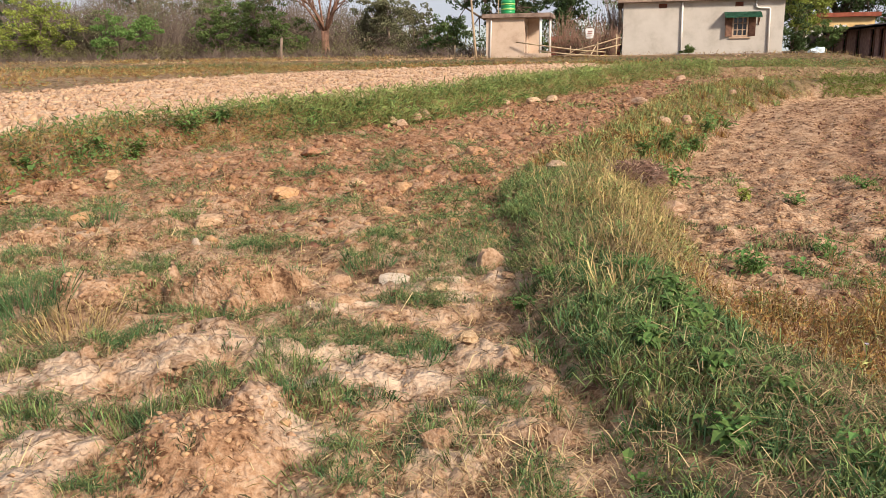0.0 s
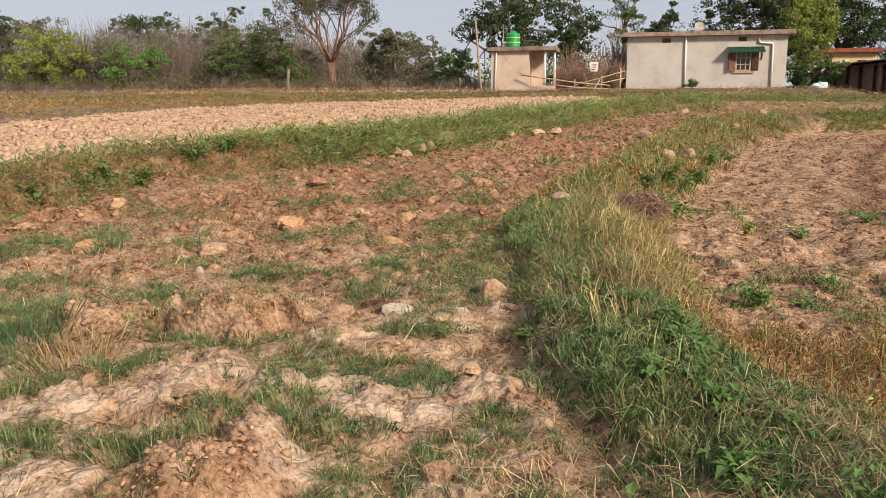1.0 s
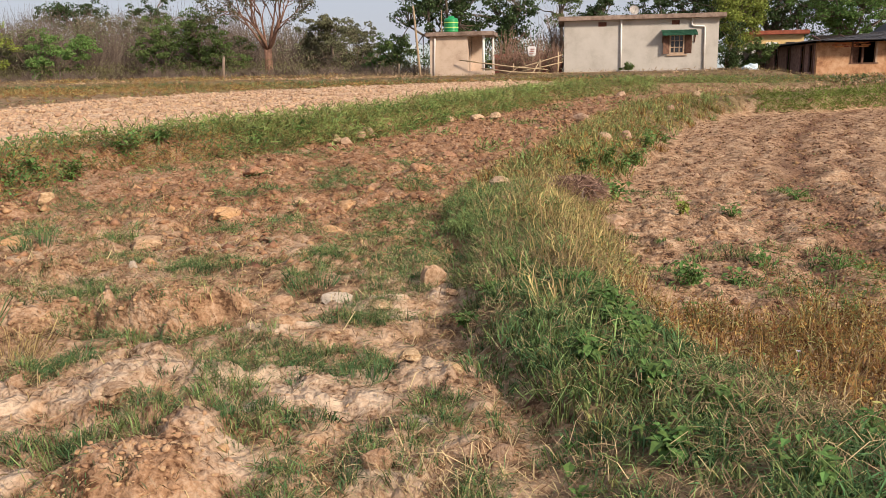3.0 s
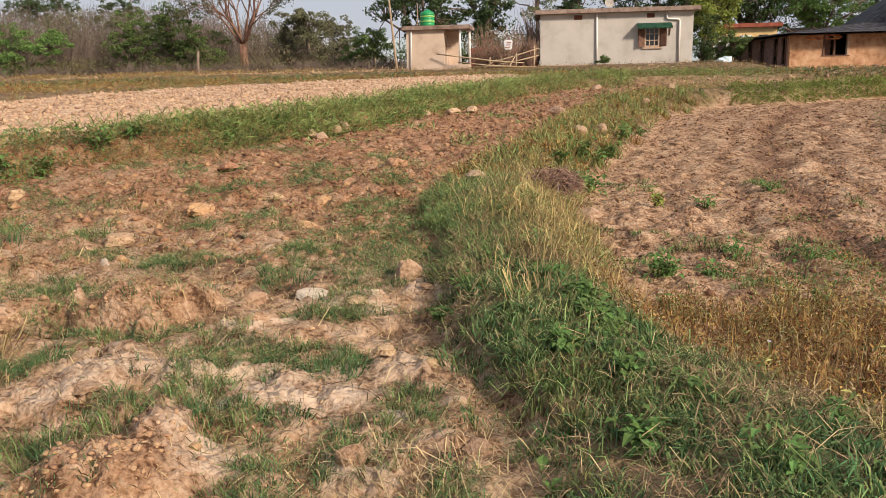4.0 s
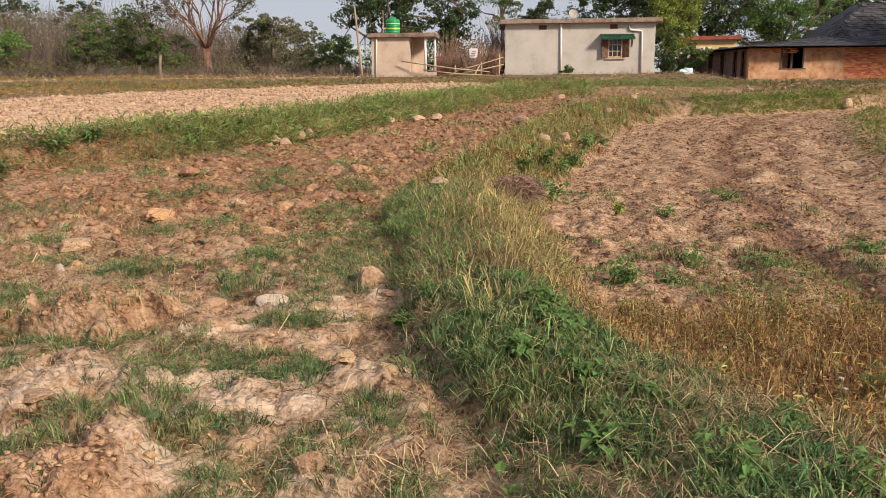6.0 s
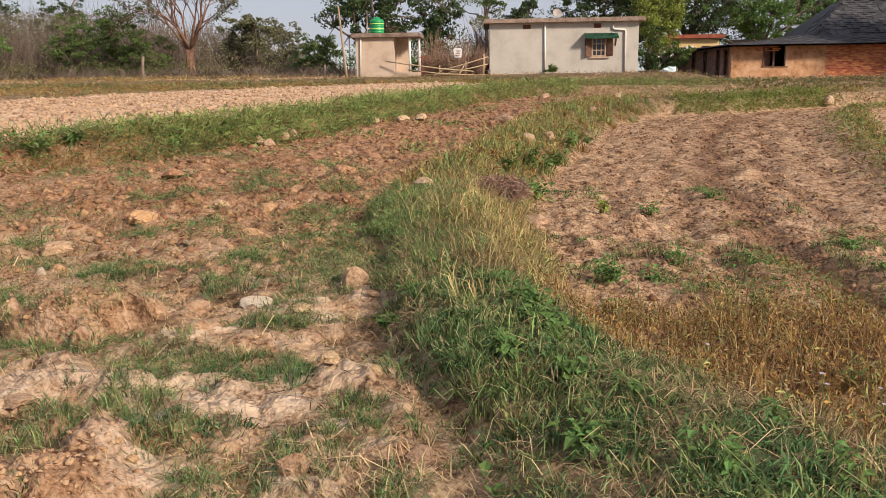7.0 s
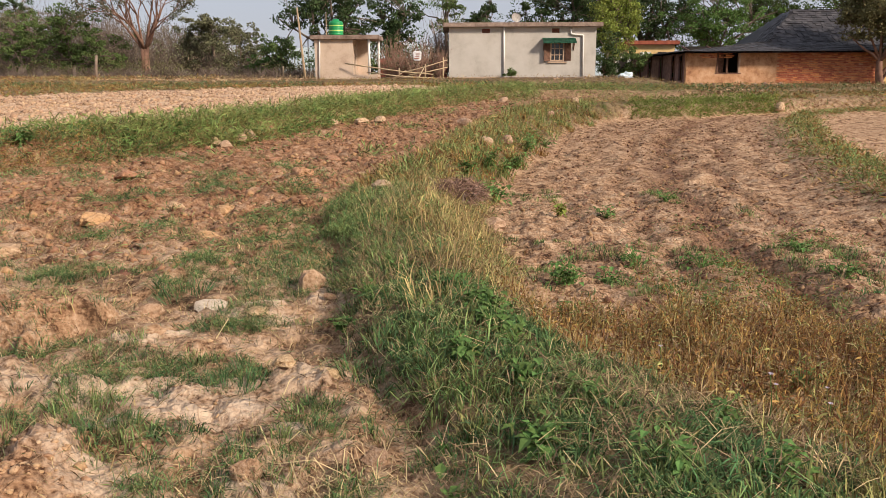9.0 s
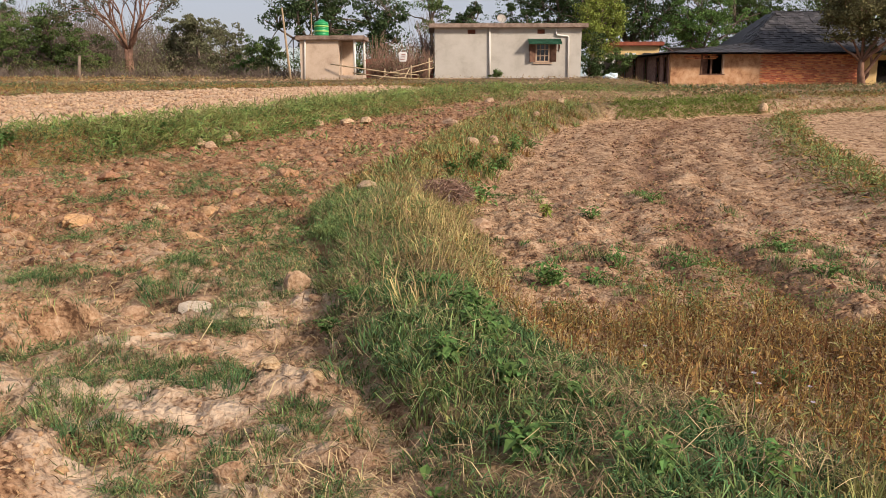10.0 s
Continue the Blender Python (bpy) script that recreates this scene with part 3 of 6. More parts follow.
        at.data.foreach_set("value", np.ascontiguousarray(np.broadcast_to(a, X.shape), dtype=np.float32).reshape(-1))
    me.materials.append(soil_material())
    return tagged(new("ground", me), "tan and reddish tilled terraced field soil, dry and cracked", "field", kind="structure")


ground = build_ground()

# ---- buildings ----
HZ = 1.42     # level of the farmstead


def build_house():
    h = thing("house", (0, 0, 0), 0, "single-storey flat-roofed house with grey cement plaster walls", "house")
    x0, x1, y0, y1, z0, z1 = 0.32, 9.18, 50.0, 55.5, HZ - 0.2, 4.48
    wx0, wx1, wz0, wz1 = 6.42, 7.27, 2.47, 3.6
    v = [(2.30, 2.78, 4.14, 4.40), (6.51, 6.96, 4.14, 4.40)]
    part("front_wall", pierced(x0, x1, y0, y0 + .23, z0, z1, [(wx0, wx1, wz0, wz1)] + v), M_PLASTER, h)
    part("side_wall", box(x0, x0 + .23, y0 + .233, y1, z0, z1), M_PLASTER, h)
    part("side_wall", box(x1 - .23, x1, y0 + .233, y1, z0, z1), M_PLASTER, h)
    part("back_wall", box(x0 + .233, x1 - .233, y1 - .23, y1, z0, z1), M_PLASTER, h)
    part("roof", box(-0.03, 9.52, 49.62, 55.9, z1 + .003, z1 + .26, .02), M_SLAB, h, "stained concrete roof slab with a projecting edge")
    part("floor", box(x0 + .25, x1 - .25, y0 + .25, y1 - .25, HZ - .1, HZ + .1), M_SLAB, h)
    part("plinth", box(x0 - .12, x1 + .12, y0 - .14, y0 - .003, z0, HZ + .12, .02), M_SLAB, h, "damp-stained cement plinth")
    part("apron", box(x0 - 1.2, x1 + 1.6, y0 - 1.0, y0 - .145, z0 - .1, HZ + .0, .03), M_SLAB, h, "low concrete apron")
    for a, b, c, d in v:
        g = part("vent", box(a, b, y0 + .1, y0 + .16, c, d), M_REDPAINT, h, "brick-red vent screen")
        for k in range(4):
            part("slat", box(a, b, y0 + .06, y0 + .1, c + .03 + k * .065, c + .06 + k * .065), M_WOOD, g)
    # window
    w = new("window")
    w.parent = h
    tagged(w, "small wooden window with open brown shutters")
    fr = bmesh.new()
    for a, b, c, d in ((wx0, wx0 + .08, wz0, wz1), (wx1 - .08, wx1, wz0, wz1), (wx0 + .08, wx1 - .08, wz0, wz0 + .08), (wx0 + .08, wx1 - .08, wz1 - .08, wz1)):
        box(a, b, y0 - .03, y0 + .1, c, d, 0, fr)
    part("frame", fr, M_FRAME, w)
    bars = bmesh.new()
    for k in (1, 2):
        xx = wx0 + (wx1 - wx0) * k / 3
        box(xx - .022, xx + .022, y0 + .01, y0 + .05, wz0 + .08, wz1 - .08, 0, bars)
    for k in (1, 2):
        zz = wz0 + (wz1 - wz0) * k / 3
        box(wx0 + .08, wx1 - .08, y0 + .012, y0 + .048, zz - .02, zz + .02, 0, bars)
    part("glazing_bar", bars, M_FRAME, w)
    for i in range(3):
        for k in range(3):
            a, c = wx0 + .09 + i * .225, wz0 + .09 + k * .325
            part("pane", box(a, a + .22, y0 + .055, y0 + .06, c, c + .31), M_GLASS, w)
    part("sill", box(wx0 - .15, wx1 + .15, y0 - .1, y0 - .003, wz0 - .1, wz0 - .02, .01), M_FRAME, w)
    for sx, ang in ((wx0 - .02, 205), (wx1 + .02, -25)):
        bm = box(0.0, .40, -.02, .02, wz0 + .02, wz1 - .02)
        for k in range(3):
            box(.05, .35, -.035, -.02, wz0 + .1 + k * .36, wz0 + .38 + k * .36, 0, bm)
        s = part("shutter", bm, M_WOOD, w, "dark brown timber shutter standing open")
        s.matrix_basis = pose(sx, y0 - .03, 0, 0, 0, ang)
    aw = bmesh.new()
    n = 16
    vs = []
    for i in range(n + 1):
        x = 5.93 + (7.92 - 5.93) * i / n
        vs.append([aw.verts.new((x, y0 - .02, 3.84 + .012 * (i % 2))), aw.verts.new((x, y0 - .62, 3.6 + .012 * (i % 2))), aw.verts.new((x, y0 - .63, 3.5 + .012 * (i % 2)))])
    for a, b in zip(vs, vs[1:]):
        aw.faces.new((a[0], a[1], b[1], b[0]))
        aw.faces.new((a[1], a[2], b[2], b[1]))
    bmesh.ops.solidify(aw, geom=aw.faces[:], thickness=0.012)
    a = part("awning", aw, M_AWN, h, "dark green corrugated sheet awning")
    for x in (6.02, 7.83):
        part("bracket", tube([(x, y0 - .03, 3.15), (x, y0 - .3, 3.45), (x, y0 - .55, 3.6)], [.022] * 3, 6), M_WOOD, a)
        part("bracket", tube([(x, y0 - .03, 3.1), (x, y0 - .03, 3.8)], [.022] * 2, 6), M_WOOD, a)
    p = part("downpipe", tube([(3.65, y0 - .07, HZ + .15), (3.62, y0 - .07, 4.47)], [.055] * 2, 10), M_PVC, h, "white plastic downpipe", True)
    for z in (2.0, 2.5, 3.9):
        part("clip", box(3.56, 3.72, y0 - .09, y0 - .003, z, z + .04), M_GALV, p)
    part("downpipe", tube([(8.42, y0 - .07, HZ + .15), (8.38, y0 - .07, 3.92), (8.34, y0 - .07, 4.0), (7.72, y0 - .07, 4.05), (7.64, y0 - .07, 4.1), (7.64, y0 - .07, 4.47)], [.055] * 6, 10), M_PVC, h, "white plastic downpipe with a bend", True)
    return h


M_GLASS = mat("window glass", ((0.02, 0.02, 0.022), (0.03, 0.03, 0.032), (0.05, 0.05, 0.05)), 2, 0.08, 0.0, 20, spec=0.5)
build_house()


def build_dish():
    d = thing("satellite_dish", (4.38, 50.6, 4.745), 0, "weathered off-white satellite dish on the flat roof", "satellite dish")
    part("mast", tube([(0, 0, 0), (0, 0, .3)], [.025] * 2, 8), M_GALV, d)
    bm = bmesh.new()
    prev = None
    for i in range(7):
        r = .3 * i / 6
        ring = [bm.verts.new((r * math.cos(2 * math.pi * k / 20), r * math.sin(2 * math.pi * k / 20), r * r * .9)) for k in range(20)] if i else [bm.verts.new((0, 0, 0))]
        if prev:
            for k in range(20):
                if len(prev) == 1:
                    bm.faces.new((prev[0], ring[k], ring[(k + 1) % 20]))
                else:
                    bm.faces.new((prev[k], ring[k], ring[(k + 1) % 20], prev[(k + 1) % 20]))
        prev = ring
    bmesh.ops.solidify(bm, geom=bm.faces[:], thickness=0.012)
    p = part("reflector", bm, M_DISH, d, "", True)
    p.matrix_basis = pose(0, -.04, .3, 68, 0, 12)
    a = part("feed_arm", tube([(0, -.05, .08), (0.06, -.42, .3), (.06, -.44, .34)], [.012, .012, .03], 6), M_GALV, d)


build_dish()


def build_shed():
    s = thing("shed", (0, 0, 0), 0, "small pinkish cement shed with a porch and flat concrete roof", "shed")
    z0 = HZ - .25
    part("front_wall", box(-7.48, -5.26, 48.0, 48.2, z0, 3.72), M_PINKPL, s)
    part("side_wall", box(-7.48, -7.28, 48.203, 50.6, z0, 3.72), M_PINKPL, s)
    w = pierced(48.203, 50.6, -.1, .1, z0, 3.72, [(48.9, 49.7, HZ + .1, 3.45)])
    bmesh.ops.transform(w, matrix=Matrix.Translation((-5.36, 0, 0)) @ Matrix.Rotation(radians(90), 4, "Z") @ Matrix.Diagonal((1, -1, 1, 1)), verts=w.verts[:])
    bmesh.ops.recalc_face_normals(w, faces=w.faces[:])
    part("porch_side_wall", w, M_PINKPL, s)
    part("back_wall", box(-7.277, -5.463, 50.4, 50.6, z0, 3.72), M_PINKPL, s)
    part("door", box(-5.40, -5.34, 48.92, 49.68, HZ + .1, 3.44, .01), M_WOOD, s, "brown plank door in the porch")
    part("porch_wall", box(-5.25, -4.55, 50.2, 50.4, z0, 3.72), M_PINKPL, s)
    part("porch_floor", box(-5.255, -3.85, 47.98, 50.19, z0, HZ + .32, .02), M_PINKPL, s, "raised cement porch floor")
    part("roof", box(-7.7, -3.72, 47.75, 50.9, 3.723, 3.96, .015), M_SLAB, s, "concrete roof slab with a worn reddish edge")
    for x, y in ((-4.33, 48.06), (-3.92, 50.0)):
        part("pillar", tube([(x, y, HZ + .3), (x - .01, y, 3.72)], [.075, .07], 10), M_PVC, s, "slender whitewashed porch pillar", True)
    part("downpipe", tube([(-7.24, 47.94, HZ + .1), (-7.17, 47.94, 3.62), (-7.17, 48.0, 3.68)], [.05] * 3, 10), M_PVC, s, "white plastic downpipe", True)
    t = thing("water_tank", (-6.33, 49.0, 3.963), 0, "green ribbed plastic water tank with lime stripes", "water tank")
    prof = [(0, 0), (.36, 0), (.41, .03)]
    for k in range(6):
        z = .06 + k * .115
        prof += [(.41, z), (.425, z + .02), (.425, z + .075), (.41, z + .095)]
    prof += [(.40, .78), (.33, .84), (.2, .87), (.19, .95), (0, .96)]
    bm = bmesh.new()
    rings = []
    for r, z in prof:
        rings.append([bm.verts.new((max(r, .002) * math.cos(2 * math.pi * k / 28), max(r, .002) * math.sin(2 * math.pi * k / 28), z)) for k in range(28)])
    for a, b in zip(rings, rings[1:]):
        for k in range(28):
            bm.faces.new((a[k], a[(k + 1) % 28], b[(k + 1) % 28], b[k]))
    part("body", bm, M_GREENPL, t, "", True)
    for z in (.27, .55):
        part("stripe", tube([(0, 0, z), (0, 0, z + .05)], [.432] * 2, 28), M_LIME, t, "lime-yellow band", True)
    r = thing("iron_rod", (-6.86, 48.6, 3.963), 0, "upright pale iron rod on the shed roof", "rod")
    part("rod", tube([(0, 0, 0), (.02, 0, 1.3)], [.03, .025], 6), M_BAMBOO, r)


build_shed()

# ---- bamboo pole, posts and rail fence ----


def pole_thing(name, pts, r, label, category="post", group="", material=None):
    p0 = Vector(pts[0])
    ob = part(name, tube([Vector(p) - p0 for p in pts], r, 8), material or M_BAMBOO, None, label, True)
    ob.matrix_basis = Matrix.Translation(p0)
    return tagged(ob, label, category, group)


pole_thing("bamboo_pole", [(-8.05, 48, HZ - .3), (-8.18, 48, 2.6), (-8.31, 48, 4.2), (-8.41, 48, 5.5)], [.075, .07, .06, .045], "tall leaning bamboo pole beside the shed", "pole")
pole_thing("fence_post", [(-22.0, 52, 1.3), (-21.95, 52, 2.2), (-21.86, 52, 3.0)], [.1, .1, .09], "weathered wooden post standing in the field", "post", "", M_TWIG)
pole_thing("fence_post", [(-10.15, 52, 1.3), (-10.12, 52, 2.3)], [.06, .05], "short grey wooden post by the hedge")
rails = [[(-5.7, 47.7, 2.36), (-4.2, 47.4, 2.14), (-2.4, 47.3, 1.88), (-.6, 47.5, 1.72)], [(-4.4, 47.2, 1.86), (-2.6, 47.1, 1.62), (-.4, 47.2, 1.5)],
         [(-2.6, 47.6, 1.76), (-1.2, 48.0, 2.12), (.22, 48.6, 2.55)], [(-2.1, 47.8, 1.66), (-.8, 48.2, 1.9), (.24, 48.6, 2.14)], [(-3.6, 47.3, 1.56), (-.4, 47.6, 1.5), (3.0, 48.2, 1.52)],
         [(-2.9, 46.9, 1.46), (-2.2, 47.6, 1.95)], [(-1.5, 47.0, 1.44), (-1.1, 48.1, 2.2)]]
for r in rails:
    pole_thing("fence_rail", r, [.036] * (len(r) - 1) + [.025], "crooked bamboo rail of a makeshift fence", "fence rail", "fence rails beside the house")
for x, y, z in ((-2.6, 47.5, 2.1), (-1.1, 47.9, 2.3), (-.05, 48.5, 2.7)):
    pole_thing("fence_stake", [(x, y, HZ - .3), (x + .03, y, z)], [.045, .035], "rough wooden stake holding the rails", "fence stake", "fence stakes beside the house")


def build_sign():
    s = thing("sack", (-1.56, 48.6, HZ - .1), 0, "white plastic sack hanging on a stick", "sack")
    part("stick", tube([(0, 0.05, -.1), (.02, .05, 1.75)], [.025, .02], 6), M_TWIG, s)
    bm = box(-.25, .25, -.06, .06, 1.18, 1.74, .05)
    for v in bm.verts:
        v.co.x *= 1 + .12 * math.sin(v.co.z * 9)
        v.co.y += .03 * math.sin(v.co.x * 11 + v.co.z * 5)
    part("cloth", bm, M_WHITE, s)
    for k in range(3):
        part("print_bar", box(-.17 + .05 * k, .1 + .03 * k, -.115, -.105, 1.3 + .13 * k, 1.34 + .13 * k), M_REDPAINT, s, "faded red printed bar")


build_sign()
tagged(part("garden_wall", box(-4.2, .2, 53.0, 53.25, HZ - .2, 2.75, .02), M_TERRACOTTA), "low red oxide garden wall behind bare shrubs", "wall")


# ---- yellow house behind ----
def build_back_house():
    h = thing("yellow_house", (0, 0, 0), 0, "yellow limewashed house with a red roof edge", "house")
    bm = box(13.3, 16.7, 60, 60.25, HZ - .1, 3.8)
    box(13.3, 13.55, 60.25, 64, HZ - .1, 3.8, 0, bm)
    box(16.45, 16.7, 60.25, 64, HZ - .1, 3.8, 0, bm)
    part("wall", bm, M_YELLOW, h)
    part("roof", box(13.0, 16.95, 59.6, 64.3, 3.803, 4.08, .02), M_REDPAINT, h, "red painted roof slab")
    part("door", box(14.2, 15.0, 59.93, 59.997, HZ, 3.3, .01), M_WHITE, h, "pale door")
    # window as a near-black panel, the room's shade in its colour
    part("window", box(15.5, 16.1, 59.94, 59.997, 2.4, 3.3, .01), M_INDOOR_SHADE, h)
    w = thing("white_outhouse", (0, 0, 0), 0, "whitewashed outhouse half hidden by shrubs", "outhouse")
    part("wall", box(12.0, 13.2, 58.5, 60.5, HZ - .1, 3.1), M_WHITE, w)
    part("roof", box(11.85, 13.28, 58.3, 60.6, 3.103, 3.2, .01), M_SLAB, w)
    # doorway as a near-black panel, indoor shade in its colour
    part("door", box(12.4, 12.95, 58.43, 58.497, HZ, 2.8), M_INDOOR_SHADE, w)
    c = thing("cloth_heap", (11.0, 49.5, gz(11.0, 49.5)), 0, "crumpled pale blue plastic sheet on the ground", "plastic sheet")
    bm = bmesh.new()
    bmesh.ops.create_icosphere(bm, subdivisions=3, radius=.4)
    for v in bm.verts:
        n = noise.noise(v.co * 4)
        v.co = Vector((v.co.x * 1.2, v.co.y * .8, max(-.1, v.co.z) * .8)) * (1 + .5 * n)
    part("sheet", bm, M_BLUE, c)


build_back_house()


# ---- the mud hut ----
def roof_h(x, y):
    front = max(2.93 + .22 * (y - 47.3), 3.38 + .82 * (y - 49.35))
    left = max(2.88 + .11 * (x - 13.6), 3.36 + .85 * (x - 19.1))
    back = max(5.5 - .8 * (y - 53.4), 3.25 - .25 * max(0, y - 58))
    right = 2.9 + .8 * (28.6 - x)
    return min(front, left, back, right, 5.52 + .01 * math.sin(x * 3))


def build_hut():
    h = thing("mud_hut", (0, 0, 0), 0, "old mud and brick hut with a steep sagging slate roof", "hut")
    z0 = .75
    wx0, wx1, wz0, wz1 = 15.84, 17.22, 1.74, 2.86
    part("front_wall", pierced(14.1, 19.35, 48.0, 48.35, z0, 2.95, [(wx0, wx1, wz0, wz1)]), M_MUD, h, "flaking tan mud plaster wall")
    # brick wall with a joint bed behind the courses
    part("mortar", box(19.352, 25.2, 48.03, 48.35, z0, 2.95), M_MUD, h, "mud mortar bed")
    proto = bmesh.new()
    box(-.115, .115, 0, .06, -.036, .036, .008, proto)
    me = bpy.data.meshes.new("brick")
    proto.to_mesh(me)
    proto.free()
    me.materials.append(M_BRICK)
    rng = random.Random(5)
    rows = 20
    loose = []
    count = 0
    for r in range(rows):
        z = 1.08 + r * .0935
        x = 19.36 + (.125 if r % 2 else 0) + .115
        while x < 25.1:
            m = pose(x, 47.985 - rng.uniform(0, .03), z + rng.uniform(-.005, .005), 0, rng.uniform(-2, 2), rng.uniform(-3, 3))
            if x < 22.9 and count < 290 and rng.random() < .985:
                ob = new("brick", me)
                ob.parent, ob.matrix_basis = h, m
                count += 1
            elif rng.random() < .985:
                loose.append(m)
            x += .25
    bm = bmesh.new()
    for m in loose:
        bmesh.ops.create_cube(bm, size=1, matrix=m @ Matrix.LocRotScale((0, .03, 0), None, (.23, .06, .072)))
    tagged(part("brickwork", bm, M_BRICK, h), kind="stuff")
    # exposed bricks through the plaster
    for r in range(3):
        for k in range(9):
            if rng.random() < .7:
                ob = new("brick", me)
                ob.parent = h
                ob.matrix_basis = pose(14.6 + k * .25 + (.12 if r % 2 else 0) + rng.uniform(-.02, .02), 47.975, 2.62 + r * .095 + rng.uniform(-.01, .01), 0, 0, 0)
    # stone footing
    for k in range(46):
        x = 14.0 + k * .245 + rng.uniform(-.05, .05)
        bm = bmesh.new()
        bmesh.ops.create_icosphere(bm, subdivisions=1, radius=.14)
        for v in bm.verts:
            v.co = Vector((v.co.x * rng.uniform(.8, 1.3), v.co.y, v.co.z * .8)) + Vector((rng.uniform(-.02, .02),) * 3)
        p = part("footing_stone", bm, M_DBRICK_SHADE if rng.random() < .6 else M_MUD, h)
        p.matrix_basis = pose(x, 47.88, .98 + rng.uniform(-.03, .12))
    # opening
    w = new("window")
    w.parent = h
    tagged(w, "open unglazed window with a timber frame and bars")
    part("lintel", box(wx0 - .15, wx1 + .15, 47.93, 48.3, wz1 + .003, wz1 + .09), M_WOOD, w)
    part("frame", box(wx0 + .003, wx0 + .1, 47.96, 48.2, wz0, wz1), M_WOOD, w)
    part("frame", box(wx1 - .1, wx1 - .003, 47.96, 48.2, wz0, wz1), M_FRAME, w)
    part("sill", box(wx0 - .06, wx1 + .06, 47.97, 48.25, wz0 - .06, wz0 - .003), M_WOOD, w)
    part("post", box(16.42, 16.52, 48.0, 48.12, wz0, wz1), M_WOOD, w)
    part("shutter", box(wx0 + .1, wx0 + .5, 48.27, 48.31, wz0, wz1), M_WOOD, w, "half-open dark timber shutter")
    # long side wall with timber posts and openings
    ya, yb, xa, xb = 48.36, 60.0, 14.1, 13.75

    def side(y):
        return xa + (xb - xa) * (y - ya) / (yb - ya)
    gaps = [(48.7, 49.5), (50.2, 51.0), (52.8, 53.6), (55.3, 56.2), (57.9, 58.9)]
    w = pierced(ya, yb, -.05, .05, z0, 2.86, [(a, b, 1.3, 2.75) for a, b in gaps])
    bmesh.ops.transform(w, matrix=Matrix.Translation((xa + .05 + (xb - xa) * -ya / (yb - ya), 0, 0)) @ Matrix(((0, -1, 0, 0), (1, 0, 0, 0), (0, 0, 1, 0), (0, 0, 0, 1))), verts=w.verts[:])
    for q in w.verts:
        q.co.x += (xb - xa) * q.co.y / (yb - ya)
    # the wall's shade is partly in this brick colour
    part("side_wall", w, M_DBRICK_SHADE, h, "dark brick side wall with its shade worked into the colour")
    for a, b in gaps:
        part("door_post", box(side(a) - .06, side(a) + .1, a - .08, a + .02, 1.2, 2.86), M_WOOD, h, "dark timber door post")
    part("back_wall", box(14.4, 25.2, 60, 60.3, z0, 2.9), M_MUD, h)
    part("end_wall", box(25.203, 25.5, 48, 60.3, z0, 2.9), M_MUD, h)
    # wall added behind the window, coloured near-black as the shade indoors
    part("shade_backing", box(14.45, 25.0, 49.9, 50.0, z0, 3.3), M_INDOOR_SHADE, h, "added inner wall, near-black to paint the room's shade")
    for k in range(8):
        x = 14.2 + k * 1.5
        part("rafter", tube([(x, 47.25, 2.86), (x, 49.5, 3.3)], [.045] * 2, 6), M_WOOD, h)
    # roof shell
    xs = np.arange(13.45, 28.3, .3)
    ys = np.arange(47.2, 60.8, .3)
    vs = [(x, y, roof_h(x, y)) for y in ys for x in xs] + [(x, y, roof_h(x, y) - .07) for y in ys for x in xs]
    nx, ny = len(xs), len(ys)
    fs = []
    for j in range(ny - 1):
        for i in range(nx - 1):
            q = j * nx + i
            fs.append((q, q + 1, q + nx + 1, q + nx))
            fs.append((q + nx * ny, q + nx + nx * ny, q + nx + 1 + nx * ny, q + 1 + nx * ny))
    roof = raw("roof", vs, fs, M_SLATE, h)
    tagged(roof, "steep hipped roof of dark grey slates")
    sl = bmesh.new()
    box(-.18, .18, 0, .34, 0, .022, .004, sl)
    sme = bpy.data.meshes.new("slate")
    sl.to_mesh(sme)
    sl.free()
    sme.materials.append(M_SLATE)
    loose = []
    count = 0
    y = 47.05
    r = 0
    while y < 52.2:
        x = 13.6 + (.25 if r % 2 else 0)
        while x < 27.5:
            zx = (roof_h(x + .05, y + .2) - roof_h(x - .05, y + .2)) / .1
            zy = (roof_h(x, y + .25) - roof_h(x, y + .15)) / .1
            m = pose(x + rng.uniform(-.03, .03), y + rng.uniform(-.04, .04), roof_h(x, y + .12) - .12 * zy * .9 + .035 + rng.uniform(0, .02), math.degrees(math.atan(zy)) - 3, -math.degrees(math.atan(zx)), rng.uniform(-5, 5))
            sc = Matrix.Diagonal((rng.uniform(.8, 1.1), rng.uniform(.9, 1.1), 1, 1))
            if count < 295 and x < 24.6:
                ob = new("slate", sme)
                ob.parent, ob.matrix_basis = roof, m @ sc
                count += 1
            else:
                loose.append(m @ sc)
            x += .34
        y += .21 if y < 49.3 else .15
        r += 1
    # slates along the long side eave
    y = 47.4
    while y < 60:
        for q in range(12):
            x = 13.5 + q * .36
            m = pose(x, y + (.25 if q % 2 else 0), roof_h(x + .1, y) + .03 + rng.uniform(0, .03), rng.uniform(-3, 3), -8, -90 + rng.uniform(-8, 8))
            if x < y - 47.3 + 13.6:
                loose.append(m)
        y += .5
    bm = bmesh.new()
    for m in loose:
        bmesh.ops.create_cube(bm, size=1, matrix=m @ Matrix.LocRotScale((0, .17, .011), None, (.35, .34, .022)))
    tagged(part("slating", bm, M_SLATE, roof), kind="stuff")
    # annex beyond the tree
    a = thing("annex", (0, 0, 0), 0, "small yellowish mud annex with a dark doorway", "annex")
    bm = box(25.55, 26.6, 48.6, 48.9, .75, 2.9)
